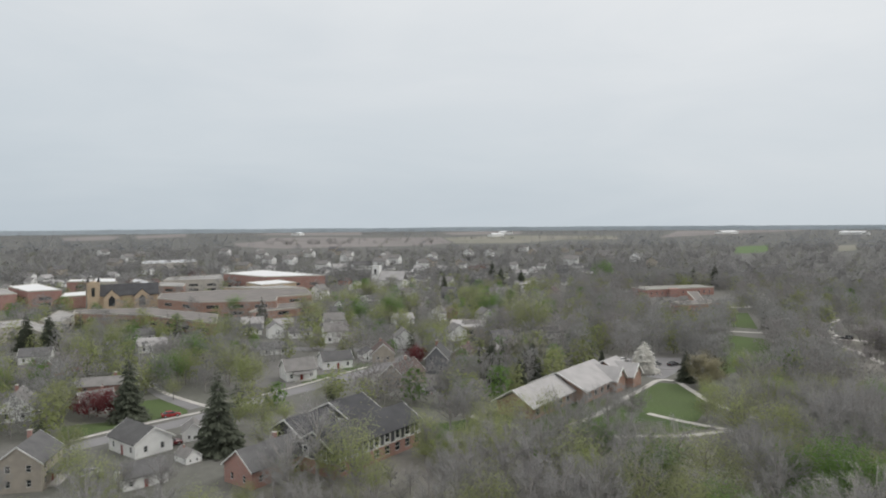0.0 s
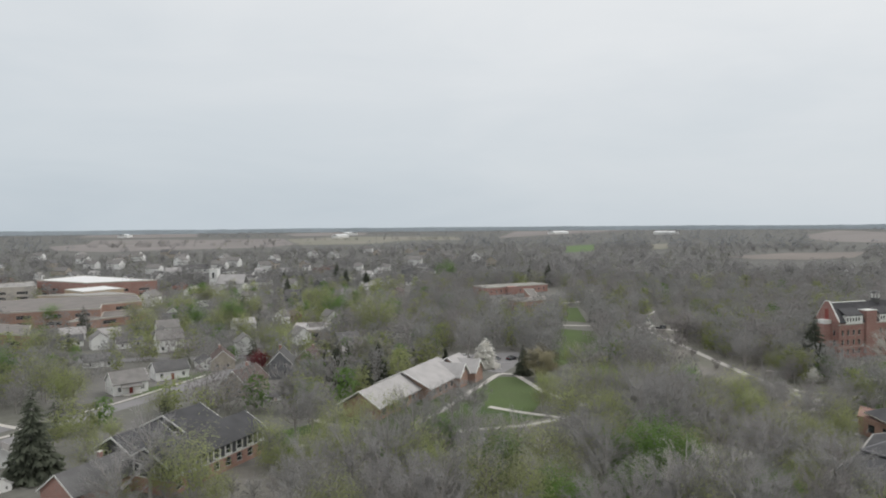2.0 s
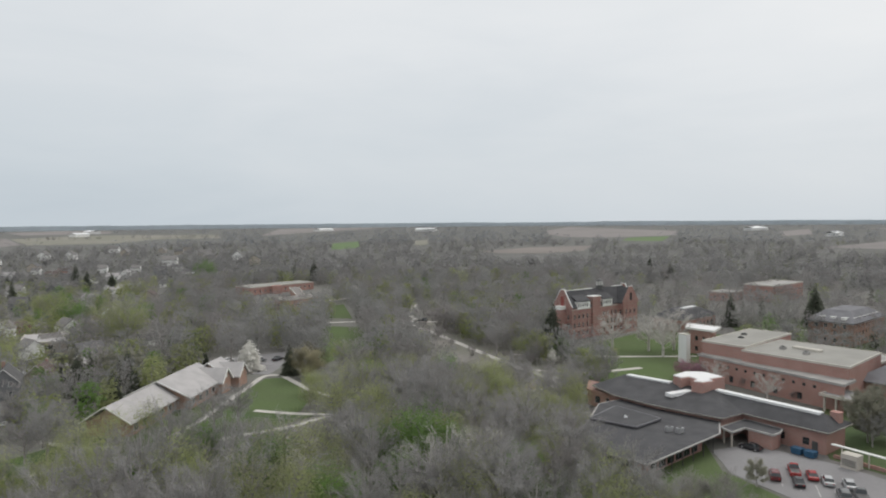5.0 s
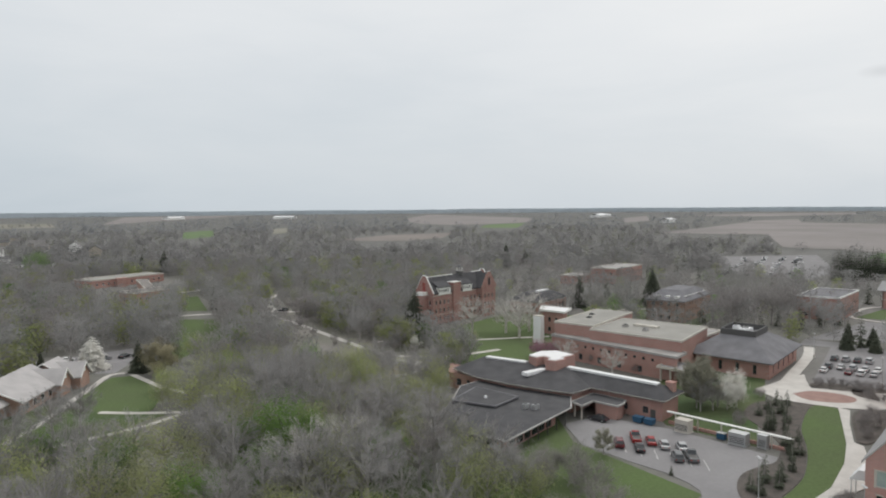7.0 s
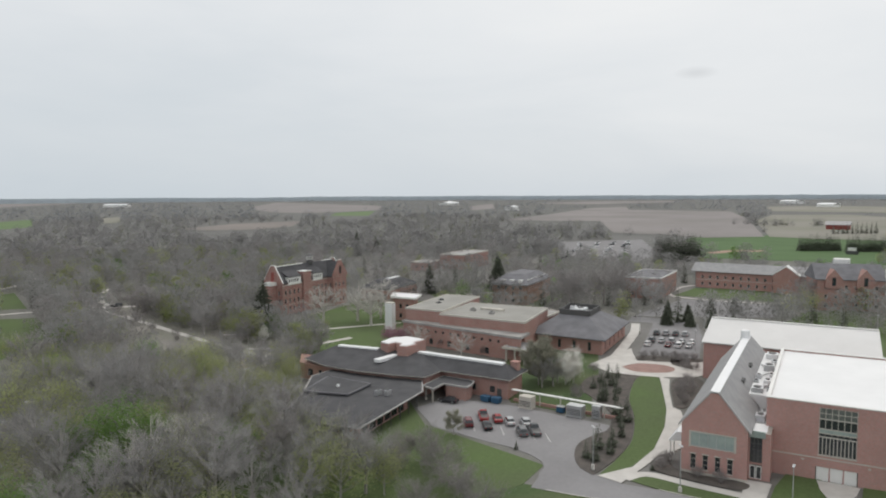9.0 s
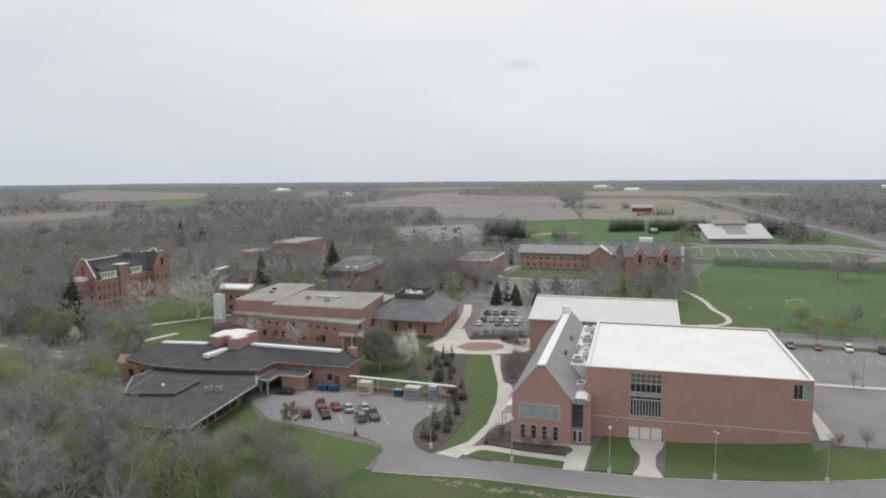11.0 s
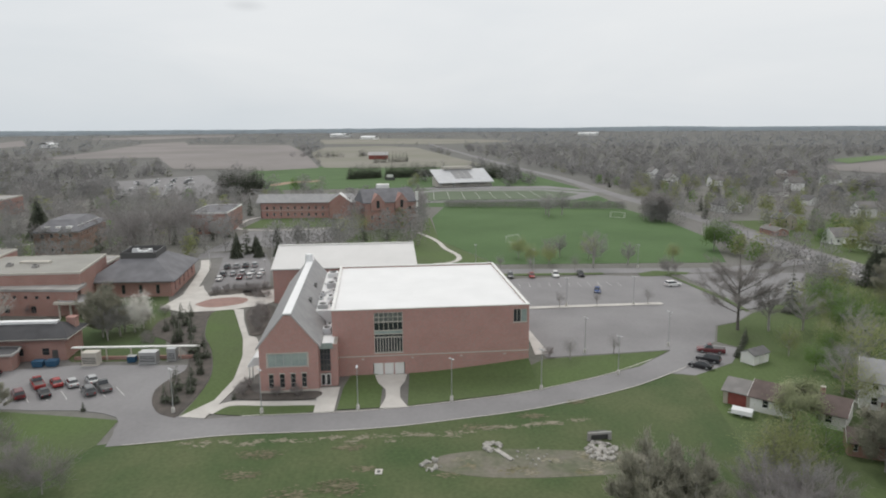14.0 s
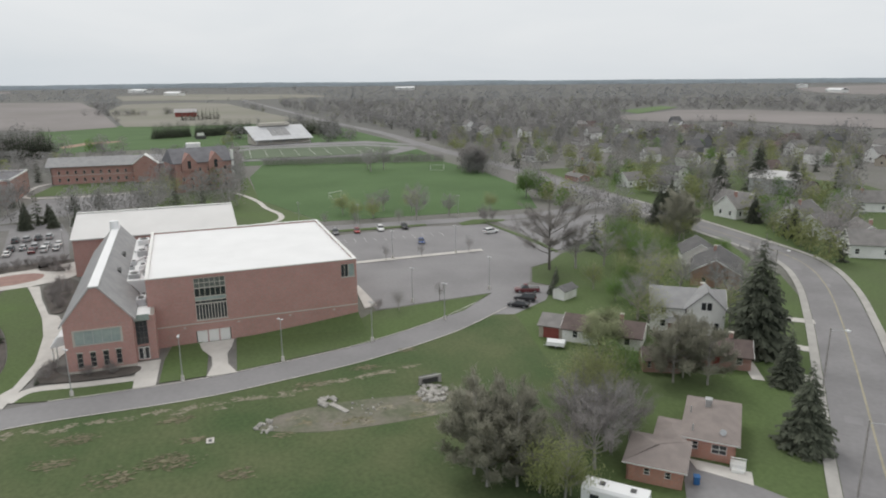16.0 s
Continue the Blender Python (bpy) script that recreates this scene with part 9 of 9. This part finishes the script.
def wood_mass(name, points, makers, sizes, label, material_of):
    """Many trees as one mesh a material: the far woods, which nobody could count."""
    heaps = {}
    made = {k: f() for k, f in makers.items()}
    for (x, y, kind), s in zip(points, sizes):
        w = nprng.uniform(0, 2 * math.pi)
        c, sn = math.cos(w) * s, math.sin(w) * s
        turn = np.array([[c, -sn, 0], [sn, c, 0], [0, 0, s]])
        for which, (v, f) in zip(("wood", "crown"), made[kind]):
            key = material_of[kind][which == "crown"]
            vs, fs, n = heaps.setdefault(key, [[], [], 0])
            vs.append(v @ turn.T + (x, y, 0))
            fs.append(f + n)
            heaps[key][2] += len(v)
    root = thing(name, Matrix(), label, "woods", kind="stuff")
    for key, (vs, fs, n) in heaps.items():
        o = new("trunks" if key is BARK else "foliage", mesh_from(name, np.concatenate(vs), np.concatenate(fs), key))
        o.parent = root
        tagged(o, kind="stuff")
    return root


def light_tree(seed, h, pieces, size, leafy, forks=4, wide=1.0, lift=0.0):
    rng = np.random.default_rng(seed)
    wood, tris = [], []
    limb(rng, wood, tris, np.zeros(3), np.array([0, 0, h * 0.75]), 0.014 * h, 0.006 * h, 3)
    for k in range(forks):
        w, s = k * 1.6, rng.uniform(0.25, 0.5) * h
        limb(rng, wood, tris, np.array([0, 0, s]), np.array([math.cos(w) * h * 0.27, math.sin(w) * h * 0.27, s + h * 0.3]), 0.009 * h, 0.003 * h, 3)
    w, u = rng.uniform(0, 2 * math.pi, pieces), rng.uniform(0, 1, pieces)
    rad, z = h * 0.42 * wide * np.sqrt(rng.uniform(0.05, 1, pieces)), h * (0.14 + 0.84 * u)
    rad = rad * np.sqrt(np.clip(1 - ((u - 0.4) / 0.66) ** 2, 0.05, 1)) * rng.uniform(0.8, 1.15, pieces)
    c = np.stack([rad * np.cos(w), rad * np.sin(w), z], 1)
    if leafy:
        crown = clumps(rng, c, pieces, size, 0.2, lift)
    else:
        crown = blades(rng, [(p, p + (p - (0, 0, h * 0.25)) * 0.1) for p in c], pieces, size * 2.2, size * 0.5)
    return (np.array(wood), np.array(tris)), crown


def scatter(n, test, seed, a0, a1, d0, d1, gap):
    """Places in a sector, spaced more widely with distance, off all that stays clear."""
    rng, out, cells = random.Random(seed), [], set()
    tries = 0
    while len(out) < n and tries < n * 20:
        tries += 1
        a = radians(rng.uniform(a0, a1))
        d = math.exp(rng.uniform(math.log(d0), math.log(d1)))
        x, y = -math.sin(a) * d, math.cos(a) * d
        level = int(math.log2(d / d0) * 2)
        g = gap * 2 ** (level / 4)
        cell = (level, round(x / g), round(y / g))
        if cell in cells or (d < 900 and keep_clear(x, y)) or not test(x, y, rng):
            continue
        cells.add(cell)
        out.append((x, y))
    return out


def mixed(points, weights, seed):
    rng = random.Random(seed)
    names = list(weights)
    return [(x, y, rng.choices(names, list(weights.values()))[0]) for x, y in points]


ROAD_LINE = np.array([(x, y) for (x0, y0), (x1, y1) in zip(MAIN_ROAD[10:], MAIN_ROAD[11:]) for u in np.linspace(0, 1, 26) for x, y in [(x0 + (x1 - x0) * u, y0 + (y1 - y0) * u)]])


def off_fields(x, y, r):
    """Not on a field, and seldom where a tree would hide one."""
    if any(inside(x, y, o) for _, _, o in FIELDS):
        return False
    if x > 380 and any((((ROAD_LINE - (x * k, y * k)) ** 2).sum(axis=1) < 256).any() for k in (1, 1.05, 1.1)):
        return False
    if near_home(x, y, 12) or near_home(x * 1.022, y * 1.022, 12):
        return False
    return r.random() < 0.04 or not any(inside(x * k, y * k, o) for _, _, o in FIELDS for k in (1.08, 1.18, 1.28))


def in_town(x, y, r):
    if any(inside(x * k, y * k, o) for o in TOWN_OUTLINES for k in (1.0, 1.015, 0.985)) or -212 < x < -160 and 384 < y < 424:
        return False
    if any(near_home(x * k, y * k, 7) for k in (1.04, 1.1, 1.17)) and r.random() < 0.75:
        return False
    if x < -50 and 235 < math.hypot(x, y) < 345 and r.random() < 0.55:
        return False
    return not near_home(x, y, 8.5) and not (-250 < x < -60 and 325 < y < 560 and r.random() < 0.85)


MID = {"b%d" % i: (lambda i=i: light_tree(80 + i, 11 + i, 380, 0.44, False, 3)) for i in range(3)}
MID |= {"l%d" % i: (lambda i=i: light_tree(90 + i, 10 + i, 370, 0.52, True, 2)) for i in range(2)}
MID |= {"g": lambda: light_tree(95, 10, 370, 0.54, True, 2), "s": lambda: conifer(96, 14, 3.0, 12, 9, 2, 0.85)}
MID_LOOK = {"b0": (BARK, TWIG_DIM), "b1": (BARK, TWIG_DIM), "b2": (BARK, TWIG_RED), "l0": (BARK, LEAF_LIME), "l1": (BARK, LEAF_LIME), "g": (BARK, LEAF_GREEN), "s": (BARK, NEEDLE)}
pts = scatter(820, lambda x, y, r: not near_home(x, y), 5, -46, -11, 205, 560, 7.5)
wood_mass("woodland", mixed(pts, {"b0": 10, "b1": 10, "b2": 6, "l0": 4.6, "l1": 4.6, "g": 1.0, "s": 0.8}, 6), MID, nprng.uniform(0.75, 1.1, len(pts)), "dense bare grey-brown woods beyond the stream", MID_LOOK)
pts = scatter(760, in_town, 15, -12, 37, 178, 560, 8.0)
wood_mass("town_trees", mixed(pts, {"b0": 6, "b1": 6, "b2": 5, "l0": 8, "l1": 8, "g": 4, "s": 3.0}, 16), MID, nprng.uniform(0.55, 1.0, len(pts)), "bare and leafing trees between the town's houses", MID_LOOK)
pts = scatter(500, lambda x, y, r: not near_home(x, y), 25, -90, -46, 225, 560, 10.0)
wood_mass("campus_trees", mixed(pts, {"b0": 9, "b1": 9, "b2": 8, "l0": 3, "g": 1.2, "s": 2.4}, 26), MID, nprng.uniform(0.6, 1.0, len(pts)), "bare trees round the dormitories", MID_LOOK)
pts = scatter(640, lambda x, y, r: not near_home(x, y) and not (any(near_home(x * k, y * k, 6) for k in (1.05, 1.12, 1.2)) and r.random() < 0.6) and y < -84 - 0.30 * max(0, min(x, 330) - 150), 35, -138, -93, 120, 600, 8.0)
wood_mass("garden_trees", mixed(pts, {"b0": 6, "b1": 6, "b2": 5, "l0": 7, "l1": 6, "g": 3, "s": 4}, 36), MID, nprng.uniform(0.6, 1.0, len(pts)), "garden trees among the houses across the road", MID_LOOK)
pts = [(399 - 17 * u + nprng.normal(0, 1.5), -14 - 100 * u, "b%d" % (k % 3)) for k, u in enumerate(np.linspace(0, 1, 110))] + [(nprng.normal(330, 9), nprng.normal(-116, 3), "b%d" % (k % 3)) for k in range(16)]
wood_mass("field_hedge", pts, MID, [0.34 if k < 110 else nprng.uniform(0.7, 1.0) for k in range(126)], "line of bare shrubs and trees at the field's edge", MID_LOOK)
rows = [(x, y, "s") for x0, y0, x1, y1, n in ((618, 66, 633, 38, 28), (626, 33, 650, -13, 44), (599, -41, 641, -91, 46), (468, 134, 494, 114, 22), (474, 138, 500, 120, 22), (880, 60, 905, 20, 10)) for x, y in zip(np.linspace(x0, x1, n), np.linspace(y0, y1, n))]
wood_mass("evergreen_row", rows, MID, [nprng.uniform(0.85, 1.15) * (1.35 if r[0] < 505 else 1.0) for r in rows], "dark rows of evergreens behind the sports fields", MID_LOOK)
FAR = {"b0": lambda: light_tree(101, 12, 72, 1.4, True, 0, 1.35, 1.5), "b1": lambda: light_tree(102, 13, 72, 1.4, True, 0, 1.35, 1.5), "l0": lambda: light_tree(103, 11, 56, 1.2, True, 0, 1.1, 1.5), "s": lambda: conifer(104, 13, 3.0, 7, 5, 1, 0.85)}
# broadleaf crowns take the colours with haze painted in
FAR_LOOK = {"b0": (BARK, FAR_WOOD_HAZED), "b1": (BARK, FAR_WOOD_HAZED), "l0": (BARK, FAR_LIME_HAZED), "s": (BARK, NEEDLE)}
pts = scatter(4800, off_fields, 7, -150, 42, 520, 1500, 10.0)
hedge = random.Random(5)
for (x0, y0), (x1, y1), n in (((1069, 194), (1041, 144), 9), ((1041, 144), (1058, 90), 11), ((-520, 2010), (-20, 2080), 44), ((-440, 1690), (-20, 1760), 34), ((20, 2200), (560, 2150), 40)):
    pts += [(x0 + (x1 - x0) * u + hedge.uniform(-7, 7), y0 + (y1 - y0) * u + hedge.uniform(-7, 7)) for u in (hedge.random() for _ in range(n))]
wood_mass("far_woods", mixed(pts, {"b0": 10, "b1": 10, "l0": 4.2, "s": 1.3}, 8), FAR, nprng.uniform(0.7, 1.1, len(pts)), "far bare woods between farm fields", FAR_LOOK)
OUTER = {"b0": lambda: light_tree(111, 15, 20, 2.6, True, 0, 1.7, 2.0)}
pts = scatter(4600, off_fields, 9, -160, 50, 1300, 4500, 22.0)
wood_mass("outer_woods", [(x, y, "b0") for x, y in pts], OUTER, nprng.uniform(0.7, 1.25, len(pts)), "outermost woods along the horizon", {"b0": (BARK, OUTER_WOOD_HAZED)})
